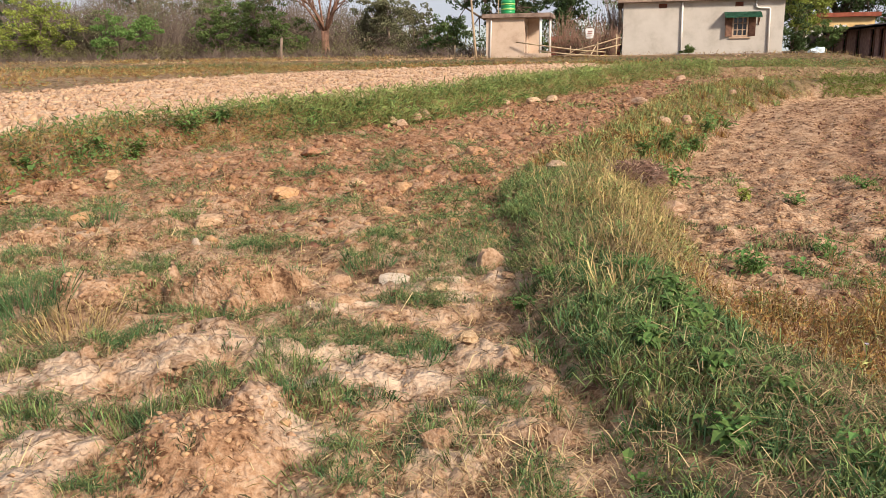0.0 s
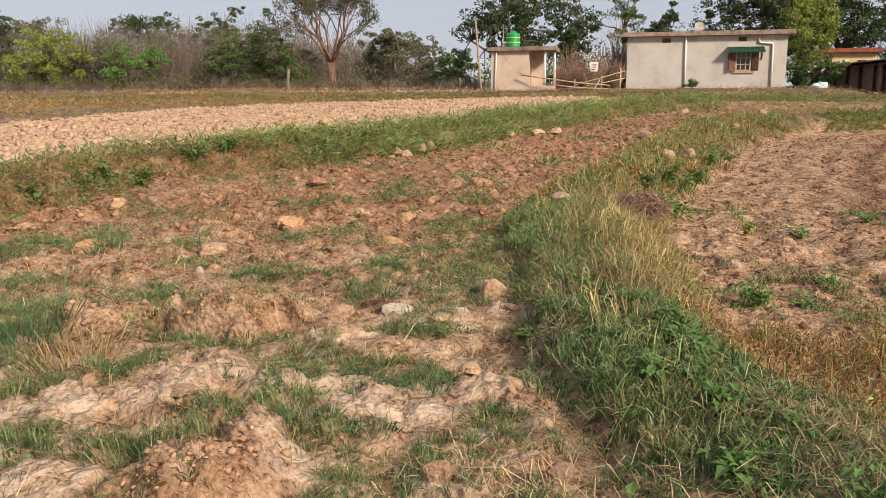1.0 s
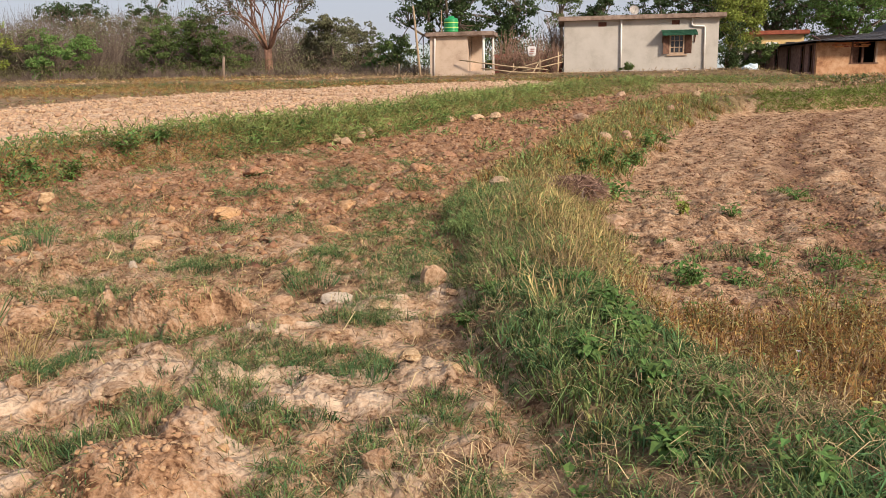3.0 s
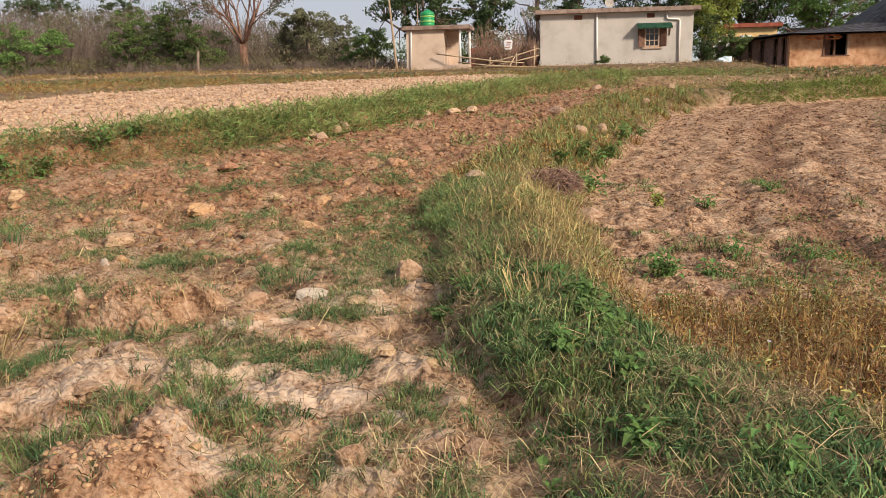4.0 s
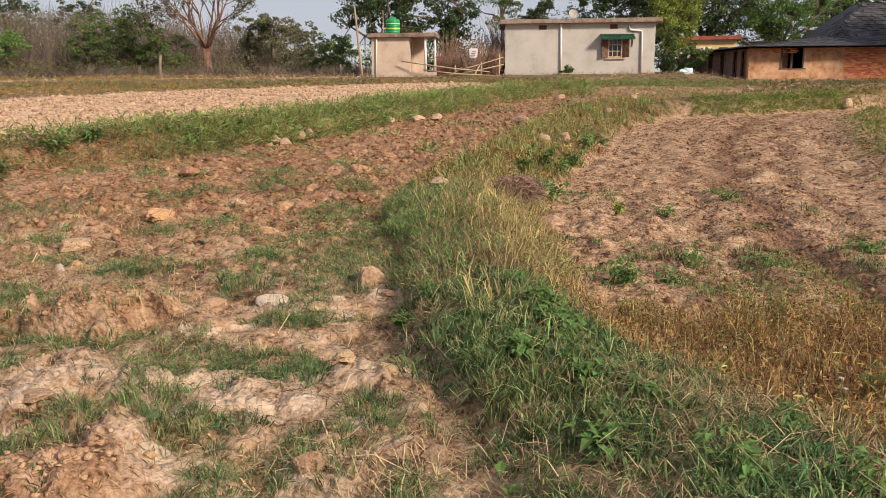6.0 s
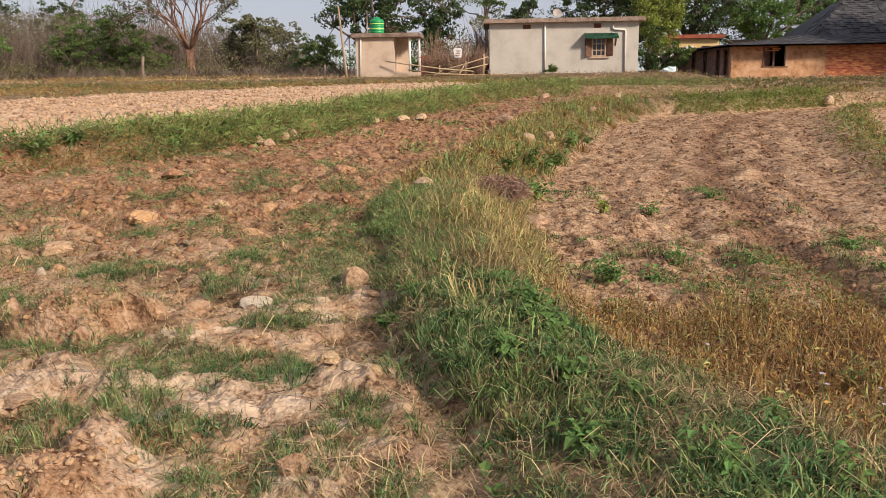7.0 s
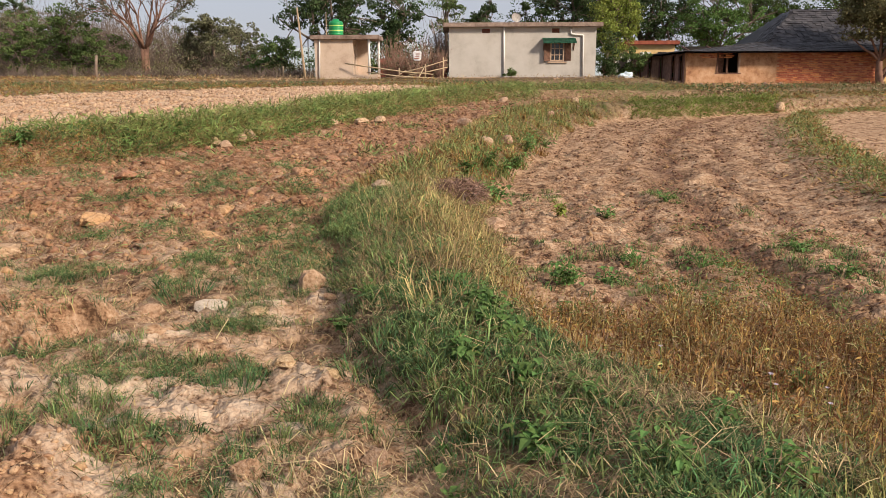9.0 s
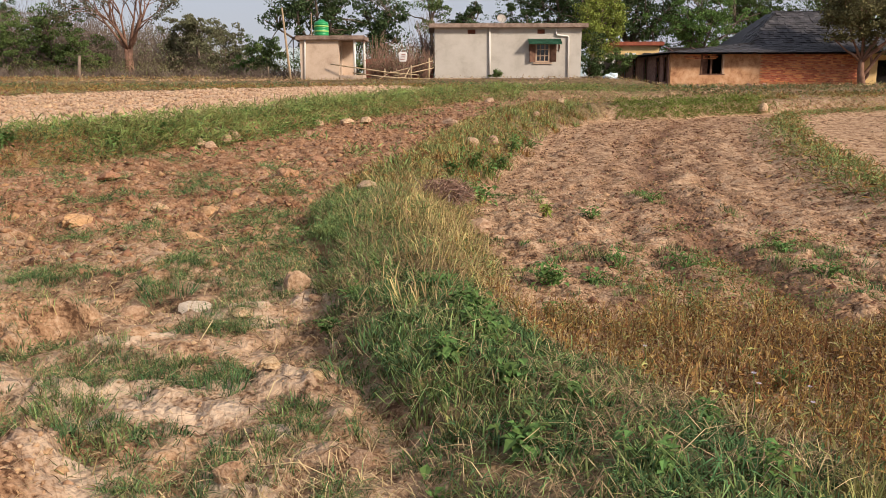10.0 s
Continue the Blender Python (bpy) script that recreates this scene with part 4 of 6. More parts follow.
    box(27.5, 29, 48.6, 48.9, .75, 2.9, 0, bm)
    box(26.6, 27.5, 48.6, 48.9, 2.5, 2.9, 0, bm)
    part("wall", bm, M_YELLOW, a)
    # near-black backing paints the shade behind the doorway
    part("doorway_shade_backing", box(25.6, 29, 50.5, 50.7, .75, 2.9), M_INDOOR_SHADE, a)
    part("roof", box(25.55, 29.3, 48.2, 51, 2.903, 3.0, .01), M_SLATE, a)


build_hut()


# ---- trees ----
def rand_unit(rng, n):
    v = rng.normal(size=(n, 3))
    return v / np.linalg.norm(v, axis=1)[:, None]


def leaf_quads(rng, centres, size, aspect=0.55, flat=0.0):
    """Small folded-looking leaves as quads round given centres."""
    n = len(centres)
    a = rand_unit(rng, n)
    a[:, 2] *= 1 - flat
    b = np.cross(a, rand_unit(rng, n))
    b /= np.linalg.norm(b, axis=1)[:, None] + 1e-9
    s = (size * rng.uniform(.6, 1.3, n))[:, None]
    p = np.asarray(centres)
    return np.stack([p - a * s * .5, p + b * s * aspect * .5, p + a * s * .5, p - b * s * aspect * .5], 1)


def make_tree(name, at, height, crown, radii, trunk_r, leafm, barkm, label, seed, clumps=60, per=70, size=.2, clump_r=.45, lean=(0, 0), forks=9, category="tree", gap=0.0, trunk_h=None):
    """crown: centre height; radii: ellipsoid half axes. A tapered trunk, limbs to the clumps, and small leaves."""
    rng = np.random.default_rng(seed)
    t = thing(name, at, 0, label, category)
    th = trunk_h if trunk_h is not None else max(.3, crown - radii[2] * .7)
    bm = bmesh.new()
    top = Vector((lean[0], lean[1], th))
    tube([(0, 0, -.3), (0.0, 0, 0), (lean[0] * .4 + .05 * rng.normal(), lean[1] * .4, th * .5), top], [trunk_r * 1.5, trunk_r * 1.25, trunk_r, trunk_r * .85], 9, bm)
    part("trunk", bm, barkm, t, "", True)
    boughs = max(7, clumps // 6)
    B = rand_unit(rng, boughs) * (rng.uniform(.25, 1.0, (boughs, 1)) ** .5) * (1 + .2 * rng.normal(size=(boughs, 1)))
    C = B[rng.integers(0, boughs, clumps)] + rng.normal(size=(clumps, 3)) * np.array([.27, .27, .2])
    C = C * np.array(radii)
    C = C + np.array([lean[0] * 1.3, lean[1] * 1.3, crown])
    C = C[C[:, 2] > th * .35]
    lb = bmesh.new()
    order = rng.permutation(len(C))[:forks]
    nodes = []
    for k in order:
        c = Vector(C[k])
        mid = top.lerp(c, .5) + Vector((rng.normal() * .1, rng.normal() * .1, -.08 * (c - top).length))
        r0 = trunk_r * rng.uniform(.35, .6)
        tube([top - Vector((0, 0, th * .12)), top.lerp(mid, .5), mid, c], [r0, r0 * .8, r0 * .55, r0 * .2], 6, lb)
        nodes += [mid, mid.lerp(c, .5)]
    for c in C:
        c = Vector(c)
        q = min(nodes, key=lambda v: (v - c).length)
        r0 = trunk_r * .16
        tube([q, q.lerp(c, .5) + Vector((0, 0, .05)), c], [r0, r0 * .7, r0 * .3], 4, lb)
    tagged(part("branchwork", lb, barkm, t, "", True), kind="stuff")
    pick = rng.integers(0, len(C), clumps * per)
    own = rng.uniform(.55, 1.25, len(C))[pick][:, None]
    L = C[pick] + rand_unit(rng, clumps * per) * rng.uniform(.2, 1, (clumps * per, 1)) ** .5 * clump_r * own * np.array([1.15, 1.15, .7])
    L = L[L[:, 2] > .15]
    quads("crown", leaf_quads(rng, L, size), leafm, t)
    return t


M_LEAF_F = leafmat("sparse leaves", (0.09, 0.095, 0.05), 0.4)


def build_fig():
    """The half-bare tree at the wood's edge: a short trunk that splits into many rising limbs."""
    rng = np.random.default_rng(4)
    t = thing("fig_tree", (-23.5, 65, gz(-23.5, 65)), 0, "half-bare spreading tree with pinkish bark and sparse leaves", "tree")
    bm = bmesh.new()
    for k in range(5):
        a = k * 1.257
        tube([(.22 * math.cos(a), .22 * math.sin(a), -.3), (.16 * math.cos(a), .16 * math.sin(a), .6), (.13 * math.cos(a + .3), .13 * math.sin(a + .3), 1.6), (.2 * math.cos(a + .5), .2 * math.sin(a + .5), 2.6)], [.27, .2, .19, .15], 8, bm)
    part("trunk", bm, M_BARK_P, t, "fluted pinkish-grey trunk", True)
    tips = []
    lb = bmesh.new()

    def grow(p, d, length, r, level):
        q = p
        pts, rad = [p], [r]
        for i in range(4):
            d = (d + Vector(rng.normal(size=3)) * .13 + Vector((0, 0, .06))).normalized()
            q = q + d * (length / 4)
            pts.append(q)
            rad.append(r * (1 - .14 * (i + 1)))
        tube(pts, rad, 6 if level < 2 else 4, lb)
        if level >= 2:
            tips.extend(pts[2:])
        if level < 4:
            for k in range(3 if level < 3 else 2):
                e = (d + Vector(rng.normal(size=3)) * (.42 if level else .3)).normalized()
                grow(pts[-1] if k else pts[-2], e, length * rng.uniform(.55, .8), r * .5, level + 1)
    for k in range(9):
        a = k * .7 + rng.uniform(-.2, .2)
        o = rng.uniform(.2, .72)
        grow(Vector((.18 * math.cos(a), .18 * math.sin(a), rng.uniform(1.9, 2.7))), Vector((o * math.cos(a), o * math.sin(a), 1)).normalized(), rng.uniform(2.5, 3.2), .13, 0)
    tagged(part("branchwork", lb, M_BARK_P, t, "", True), kind="stuff")
    T = np.array([v[:] for v in tips])
    T = T[T[:, 2] > 4.0]
    n = 13000
    P = T[rng.integers(0, len(T), n)] + rng.normal(size=(n, 3)) * .16
    quads("crown", leaf_quads(rng, P, .17), M_LEAF_F, t)


build_fig()
TREES = [
    # name, x, y, crown height, radii, trunk, leaves, label, seed, clumps, leaves each, leaf size
    ("tree", -7.8, 60, 4.6, (2.7, 2.4, 3.3), .28, M_LEAF_D, "broad dark green tree behind the shed", 1, 190, 75, .22),
    ("tree", -3.9, 61, 5.2, (1.7, 1.6, 4.0), .22, M_LEAF_D, "narrow dark green tree with open layered crown", 2, 85, 70, .24),
    ("tree", 0.1, 62, 5.4, (1.9, 1.6, 1.6), .14, M_LEAF_M, "slender light green tree behind the house", 3, 50, 60, .18),
    ("tree", 3.3, 64, 4.8, (1.3, 1.3, 1.5), .15, M_LEAF_D, "small dark round tree behind the roof", 4, 40, 70, .18),
    ("tree", 6.7, 66, 4.4, (1.1, 1.1, 1.4), .13, M_LEAF_M, "small tree showing above the roof", 5, 32, 60, .18),
    ("tree", 9.8, 63, 5.6, (3.0, 2.4, 3.4), .3, M_LEAF_D, "tall dark tree behind the house", 6, 170, 80, .22),
    ("tree", 11.6, 57, 4.4, (1.5, 1.6, 3.0), .22, M_LEAF_Y, "bright yellow-green tree at the house corner", 7, 120, 75, .19),
    ("tree", 17.0, 70, 6.0, (4.8, 3.0, 4.6), .4, M_LEAF_D, "very large dark tree over the yard", 8, 250, 80, .25),
    ("tree", 20.8, 63, 3.9, (2.9, 2.3, 2.3), .25, M_LEAF_G, "bushy fresh green tree behind the hut", 9, 170, 75, .19),
    ("tree", 25.6, 66, 5.2, (2.6, 2.0, 2.4), .22, M_LEAF_M, "olive green tree behind the slate roof", 10, 130, 75, .2),
    ("tree", 31.5, 64, 5.5, (3.6, 3.0, 3.4), .3, M_LEAF_M, "large green tree beyond the hut", 12, 170, 80, .22),
    ("tree", 13.5, 66, 4.2, (2.2, 2.2, 2.8), .2, M_LEAF_D, "dark leafy tree between the houses", 13, 130, 80, .2),
    ("tree", -51.0, 65, 3.0, (3.7, 3.0, 3.4), .2, M_LEAF_Y, "bushy yellow-green tree at the wood's edge", 14, 130, 85, .22),
    ("tree", -58.5, 68, 3.6, (3.4, 3.0, 3.2), .22, M_LEAF_D, "dark green tree at the wood's edge", 15, 90, 75, .22),
    ("tree", -41.8, 64, 2.2, (2.6, 2.0, 2.1), .16, M_LEAF_G, "rounded fresh green tree at the wood's edge", 16, 85, 85, .2),
    ("tree", -46.2, 67, 2.6, (2.6, 2.2, 2.4), .16, M_LEAF_O, "dusty olive tree at the wood's edge", 17, 75, 75, .2),
    ("tree", -32.5, 64, 2.2, (1.8, 1.6, 2.1), .14, M_LEAF_M, "dense dark green bush tree by the field", 18, 70, 85, .18),
    ("tree", -29.6, 66, 3.6, (2.4, 2.2, 2.9), .18, M_LEAF_M, "green tree with a rounded crown by the field", 19, 95, 75, .2),
    ("tree", -26.9, 65, 2.5, (1.8, 1.5, 1.8), .14, M_LEAF_M, "green spreading tree by the field", 20, 65, 75, .18),
    ("tree", -53.0, 86, 7.0, (3.6, 2.6, 1.7), .25, M_LEAF_D, "dark flat-topped tree above the wood", 21, 75, 60, .26),
    ("tree", -67.0, 84, 6.4, (4.5, 2.6, 1.8), .25, M_LEAF_O, "dusty tree above the wood", 22, 75, 60, .26),
    ("tree", -45.0, 88, 7.6, (2.0, 1.6, 1.3), .2, M_LEAF_D, "small dark tree top above the wood", 23, 36, 60, .24),
    ("tree", -21.8, 74, 2.0, (2.2, 2.0, 1.7), .16, M_LEAF_O, "dusty olive tree behind the half-bare tree", 37, 70, 70, .2),
    ("tree", -16.9, 68, 1.9, (1.7, 1.5, 1.8), .12, M_LEAF_O, "small olive tree at the field edge", 38, 60, 70, .18),
    ("tree", -19.8, 71, 3.9, (2.2, 2.0, 1.5), .16, M_LEAF_O, "layered green tree beside the half-bare tree", 24, 75, 60, .22),
    ("tree", -18.6, 74, 2.4, (2.6, 2.2, 2.2), .16, M_LEAF_O, "olive tree at the wood's end", 25, 75, 75, .2),
    ("tree", -15.6, 76, 1.9, (2.0, 2.0, 1.9), .14, M_LEAF_M, "green tree at the wood's end", 26, 60, 75, .2),
    ("tree", -12.6, 64, 2.4, (1.0, 1.0, 1.6), .1, M_LEAF_M, "small upright green tree by the shed", 27, 42, 75, .16),
    ("bush", -14.3, 63, 1.0, (1.1, .9, .8), .06, M_LEAF_G, "low rounded green bush by the hedge", 28, 36, 75, .14),
    ("bush", 4.05, 49.2, .22, (.42, .35, .28), .03, M_LEAF_M, "small green bush at the house wall", 29, 20, 50, .1),
    ("bush", 14.9, 57.5, .8, (1.3, .9, .8), .06, M_LEAF_M, "leafy shrub before the yellow house", 36, 60, 75, .14),
    ("bush", 11.9, 52.5, .9, (1.0, .9, 1.1), .06, M_LEAF_M, "leafy shrub between the houses", 30, 45, 75, .14),
    ("bush", 10.3, 53, 1.2, (.7, .8, 1.7), .06, M_LEAF_D, "dark creeper-clad shrub at the house corner", 31, 45, 75, .15),
    ("bush", -4.4, 51.5, .5, (.8, .7, .6), .05, M_LEAF_M, "low shrub behind the porch", 32, 25, 60, .14),
    ("bush", 29.5, 50, 1.5, (1.6, 1.4, 1.8), .08, M_LEAF_D, "dark shrub beyond the annex", 33, 60, 70, .17),
    ("tree", 36.0, 56, 4.0, (3.6, 3.0, 3.2), .25, M_LEAF_D, "dark tree at the yard's end", 34, 90, 75, .22),
    ("tree", -36.5, 72, 3.2, (2.8, 2.2, 2.3), .16, M_LEAF_O, "dusty olive tree in the wood", 35, 75, 70, .2),
]
for nm, x, y, ch, rad, tr, lm, lab, sd, cl, per, sz in TREES:
    make_tree(nm, (x, y, gz(x, y)), 0, ch, rad, tr, lm, M_BARK, lab, sd, cl, int(per * .95), sz * .95, .16 + .1 * max(rad[0], rad[2]), (0, 0), 8, "tree" if nm == "tree" else "bush")

# crooked tree that leans before the hut
rt = make_tree("crooked_tree", (24.9, 47.0, gz(24.9, 47.0)), 0, 3.9, (2.6, 1.5, 1.75), .19, M_LEAF_K, M_BARK_P, "crooked pale-barked tree with dusty foliage before the hut", 41, 190, 110, .17, .45, (-.2, -.1), 10, trunk_h=1.5)
part("limb", tube([(-.05, 0, .5), (.35, 0, 1.0), (.8, 0, 1.7), (1.5, 0, 2.15), (2.3, 0, 2.3)], [.11, .1, .085, .07, .05], 8), M_BARK_P, rt, "pale bent limb", True)
part("limb", tube([(0, 0, .2), (.3, 0, .6), (.42, -.05, 1.4), (.2, -.05, 2.2)], [.1, .09, .08, .06], 8), M_BARK_P, rt, "", True)


def build_banana(x, y, seed):
    rng = random.Random(seed)
    b = thing("banana_plant", (x, y, gz(x, y)), 0, "banana plant with long arching torn leaves", "banana plant")
    part("stem", tube([(0, 0, -.1), (.03, 0, 1.2), (0, 0, 2.4)], [.14, .11, .07], 8), M_LEAF_G, b, "", True)
    for k in range(9):
        a = k * 2.4 + rng.uniform(-.3, .3)
        up = rng.uniform(.5, 1.3)
        vs, fs = [], []
        for i in range(9):
            s = i / 8
            r = 1.7 * s
            z = 2.3 + up * math.sin(s * 2.2) * 1.1 - .7 * s * s
            w = .24 * math.sin(math.pi * min(1, s * .92 + .08)) + .02
            for q in (-1, 0, 1):
                vs.append((r * math.cos(a) - q * w * math.sin(a), r * math.sin(a) + q * w * math.cos(a), z - abs(q) * .09))
        for i in range(8):
            for q in range(2):
                fs.append((i * 3 + q, i * 3 + q + 1, i * 3 + q + 4, i * 3 + q + 3))
        raw("leaf", vs, fs, M_LEAF_G, b, True)


build_banana(22.9, 59, 1)
build_banana(24.2, 60, 2)


# ---- bare shrubs and woods ----
def twig_quads(rng, base, height, spread, n, w=.012):
    """Upright bare twigs from a base, each a bent pair of thin quads."""
    a = rng.uniform(0, 2 * np.pi, n)
    out = rng.uniform(.1, 1, n) * spread
    h = height * rng.uniform(.45, 1.05, n)
    b = np.asarray(base) + np.stack([.15 * out * np.cos(a), .15 * out * np.sin(a), np.zeros(n)], 1)
    m = b + np.stack([.4 * out * np.cos(a), .4 * out * np.sin(a), h * .55], 1) + rng.normal(size=(n, 3)) * .06 * height
    t = b + np.stack([out * np.cos(a + .4), out * np.sin(a + .4), h], 1)
    s = np.stack([np.full(n, w), np.zeros(n), np.zeros(n)], 1) * rng.uniform(.6, 1.5, n)[:, None]
    return np.concatenate([np.stack([b - s, b + s, m + s * .8, m - s * .8], 1), np.stack([m - s * .8, m + s * .8, t + s * .3, t - s * .3], 1)])


def build_shrub(x, y, h, r, n, m, label, seed):
    s = thing("bare_shrub", (x, y, gz(x, y) - .05), 0, label, "shrub", "bare shrubs by the fence")
    rng = np.random.default_rng(seed)
    tb = bmesh.new()
    for k in range(6):
        a = rng.uniform(0, 6.28)
        tube([(0, 0, 0), (.25 * r * math.cos(a), .25 * r * math.sin(a), h * .4), (.6 * r * math.cos(a), .6 * r * math.sin(a), h * .85)], [.035, .025, .01], 5, tb)
    tagged(part("stem_cluster", tb, m, s), kind="stuff")
    tagged(quads("twig_tangle", twig_quads(rng, (0, 0, 0), h, r, n, .012), m, s), kind="stuff")
    P = rand_unit(rng, 150) * np.array([r * .8, r * .8, h * .45]) * rng.uniform(.3, 1, (150, 1)) + np.array([0, 0, h * .5])
    tagged(quads("foliage", leaf_quads(rng, P, .12), M_LEAF_O, s), kind="stuff")


for i, (x, y, h, r) in enumerate([(-3.3, 50.5, 2.6, 1.2), (-2.2, 51, 2.2, 1.1), (-1.2, 50.3, 2.5, 1.0), (-.4, 51.2, 2.9, 1.0), (-2.8, 49.8, 1.6, .9), (-1.8, 49.6, 1.5, .9), (-.2, 49.8, 1.8, .7), (.0, 54, 4.4, 1.6)]):
    build_shrub(x, y, h, r, 95, M_REDTWIG if i < 7 else M_TWIG, "bare shrub of tangled reddish twigs" if i < 7 else "tall leafless grey shrub", 60 + i)


def build_woods():
    rng = np.random.default_rng(77)
    top = lambda x, y: np.interp(x, [-110, -71, -52, -40, -36, -30, -23, -20, -14, -11], [8.6, 8.0, 8.8, 8.6, 8.0, 6.6, 5.2, 3.6, 1.6, 1.2]) * np.interp(y, [62, 70, 86], [.38, .72, 1])
    Q = []
    for k in range(440):
        x, y = rng.uniform(-105, -11), rng.uniform(67, 92)
        if x > -19 and y > 74:
            continue
        Q.append(twig_quads(rng, (x, y, gz(x, y)), top(x, y) * rng.uniform(.7, 1.05), 2.2, 44, .02))
    tagged(quads("woodland_twigs", np.concatenate(Q), M_WOODTWIG), "bare grey-brown twigs of the dry woodland", "woodland", kind="stuff")
    for nm, m, n, lab, sd in (("woodland_brown", M_LEAF_B, 56000, "brown dry foliage of the woodland", 1), ("woodland_olive", M_LEAF_O, 50000, "dusty olive foliage of the woodland", 2)):
        rng = np.random.default_rng(sd)
        k = n // 110
        cx, cy = rng.uniform(-105, -12, k), rng.uniform(66, 92, k)
        ok = ~((cx > -20) & (cy > 75))
        cx, cy = cx[ok], cy[ok]
        cz = 1.5 + top(cx, cy) * rng.uniform(.05, .82, len(cx))
        C = np.stack([cx, cy, cz], 1)
        P = C[rng.integers(0, len(C), n)] + rand_unit(rng, n) * rng.uniform(.2, 1, (n, 1)) ** .5 * np.array([1.5, 1.2, .85])
        tagged(quads(nm, leaf_quads(rng, P, .19), m), lab, "woodland", kind="stuff")
    # dry brush along the wood's edge
    Q = []
    rng = np.random.default_rng(5)
    for k in range(420):
        x = rng.uniform(-75, -9)
        y = rng.uniform(58.5, 65)
        Q.append(twig_quads(rng, (x, y, gz(x, y)), rng.uniform(.3, 1.1), .9, 24, .018))
    tagged(quads("edge_brush", np.concatenate(Q), M_WOODTWIG), "low grey-brown dry brush at the wood's edge", "brush", kind="stuff")
    k = 330
    cx, cy = rng.uniform(-75, -9, k), rng.uniform(60, 66, k)
    P = np.stack([cx, cy, 1.6 + rng.uniform(.1, 1.1, k)], 1)[rng.integers(0, k, 18000)] + rng.normal(size=(18000, 3)) * np.array([.6, .5, .3])
    tagged(quads("edge_shrubs", leaf_quads(rng, P, .13), M_LEAF_K), "low dusty shrubs along the field edge", "brush", kind="stuff")
    # greenery closing the yard behind the buildings
    k = 420
    cx, cy = rng.uniform(-12, 60, k), rng.uniform(68, 80, k)
    P = np.stack([cx, cy, 1.6 + rng.uniform(.1, 1, k) * np.interp(cx, [-12, 2, 8, 60], [2.5, 3, 7.5, 8])], 1)[rng.integers(0, k, 34000)] + rand_unit(rng, 34000) * rng.uniform(.2, 1, (34000, 1)) ** .5 * np.array([1.5, 1.2, 1])
    tagged(quads("yard_greenery", leaf_quads(rng, P, .2), M_LEAF_D), "dark green thicket behind the buildings", "thicket", kind="stuff")


build_woods()


def build_hills():
    for nm, dist, h0, seed in (("far_hill", 900, 34, 3), ("far_hill", 600, 30, 9)):
        vs, fs = [], []
        n = 160
        for i in range(n + 1):
            a = -75 + 150 * i / n
            x, y = dist * math.sin(radians(a)), dist * math.cos(radians(a))
            h = h0 * (.75 + .18 * math.sin(a * .11 + seed) + .1 * math.sin(a * .37 + seed)) + 3 * noise.noise(Vector((a * .6, seed, 0))) + 1.6 * noise.noise(Vector((a * 3, seed, 2)))
            vs += [(x, y, -2), (x * 1.04, y * 1.04, h * .6), (x * 1.1, y * 1.1, h)]
        for i in range(n):
            for q in range(2):
                fs.append((i * 3 + q, i * 3 + 3 + q, i * 3 + 4 + q, i * 3 + 1 + q))
        tagged(raw(nm, vs, fs, M_HILL, None, True), "wooded hill on the horizon with haze painted in blue-grey", "hill", kind="structure")


build_hills()

# ---- grass, weeds and litter ----
def blades(name, P, H, m, label, category="grass", width=.006, lean=.5, seed=0, kind="stuff", parent=None, dirs=None):
    """Bent tapering blades, five points each, at P (n, 3) with heights H."""
    rng = np.random.default_rng(seed)
    n = len(P)
    P, H = np.asarray(P, float), np.asarray(H, float)
    a = rng.uniform(0, 2 * np.pi, n) if dirs is None else dirs
    s = rng.uniform(0, 2 * np.pi, n)
    L = lean * rng.uniform(.15, 1.3, n)
    d = np.stack([np.cos(a), np.sin(a), np.zeros(n)], 1)
    w = np.stack([np.cos(s), np.sin(s), np.zeros(n)], 1) * (width * rng.uniform(.6, 1.4, n))[:, None]
    up = np.array([0, 0, 1.0])
    mid = P + d * (H * L * .35)[:, None] + up * (H * .6)[:, None]
    tip = P + d * (H * L)[:, None] + up * (H * np.clip(1.05 - .45 * L * L, .15, 1))[:, None]
    V = np.stack([P - w - up * .02, P + w - up * .02, mid + w * .8, mid - w * .8, tip], 1).astype(np.float32)
    me = bpy.data.meshes.new(name)
    me.vertices.add(n * 5)
    me.vertices.foreach_set("co", V.reshape(-1))
    b = np.arange(n, dtype=np.int32)[:, None] * 5
    loops = np.concatenate([b + np.array([0, 1, 2, 3]), b + np.array([3, 2, 4])], 1).astype(np.int32)
    starts = (np.arange(n, dtype=np.int32)[:, None] * 7 + np.array([0, 4])).astype(np.int32)
    me.loops.add(n * 7)
    me.loops.foreach_set("vertex_index", loops.reshape(-1))
    me.polygons.add(n * 2)
    me.polygons.foreach_set("loop_start", starts.reshape(-1))
    me.update()
    me.validate()
    me.materials.append(m)
    ob = new(name, me)
    if parent is not None:
        ob.parent = parent
        return tagged(ob, kind="stuff")
    return tagged(ob, label, category, kind=kind)


def scatter(rng, x0, x1, y0, y1, density, keep):
    n = int((x1 - x0) * (y1 - y0) * density)
    x, y = rng.uniform(x0, x1, n), rng.uniform(y0, y1, n)
    k = keep(x, y) > rng.uniform(0, 1, n)
    x, y = x[k], y[k]
    return np.stack([x, y, ground_z(x, y)], 1)


R = np.random.default_rng(100)


def clumped(name, C, per, radius, height, m, label, category="grass", width=.0026, lean=1.25, seed=0):
    """Many small tufts as one mesh: blades that spread out from each centre."""
    rng = np.random.default_rng(seed)
    n = len(C) * per
    own = np.repeat(rng.uniform(.55, 1.3, len(C)), per)
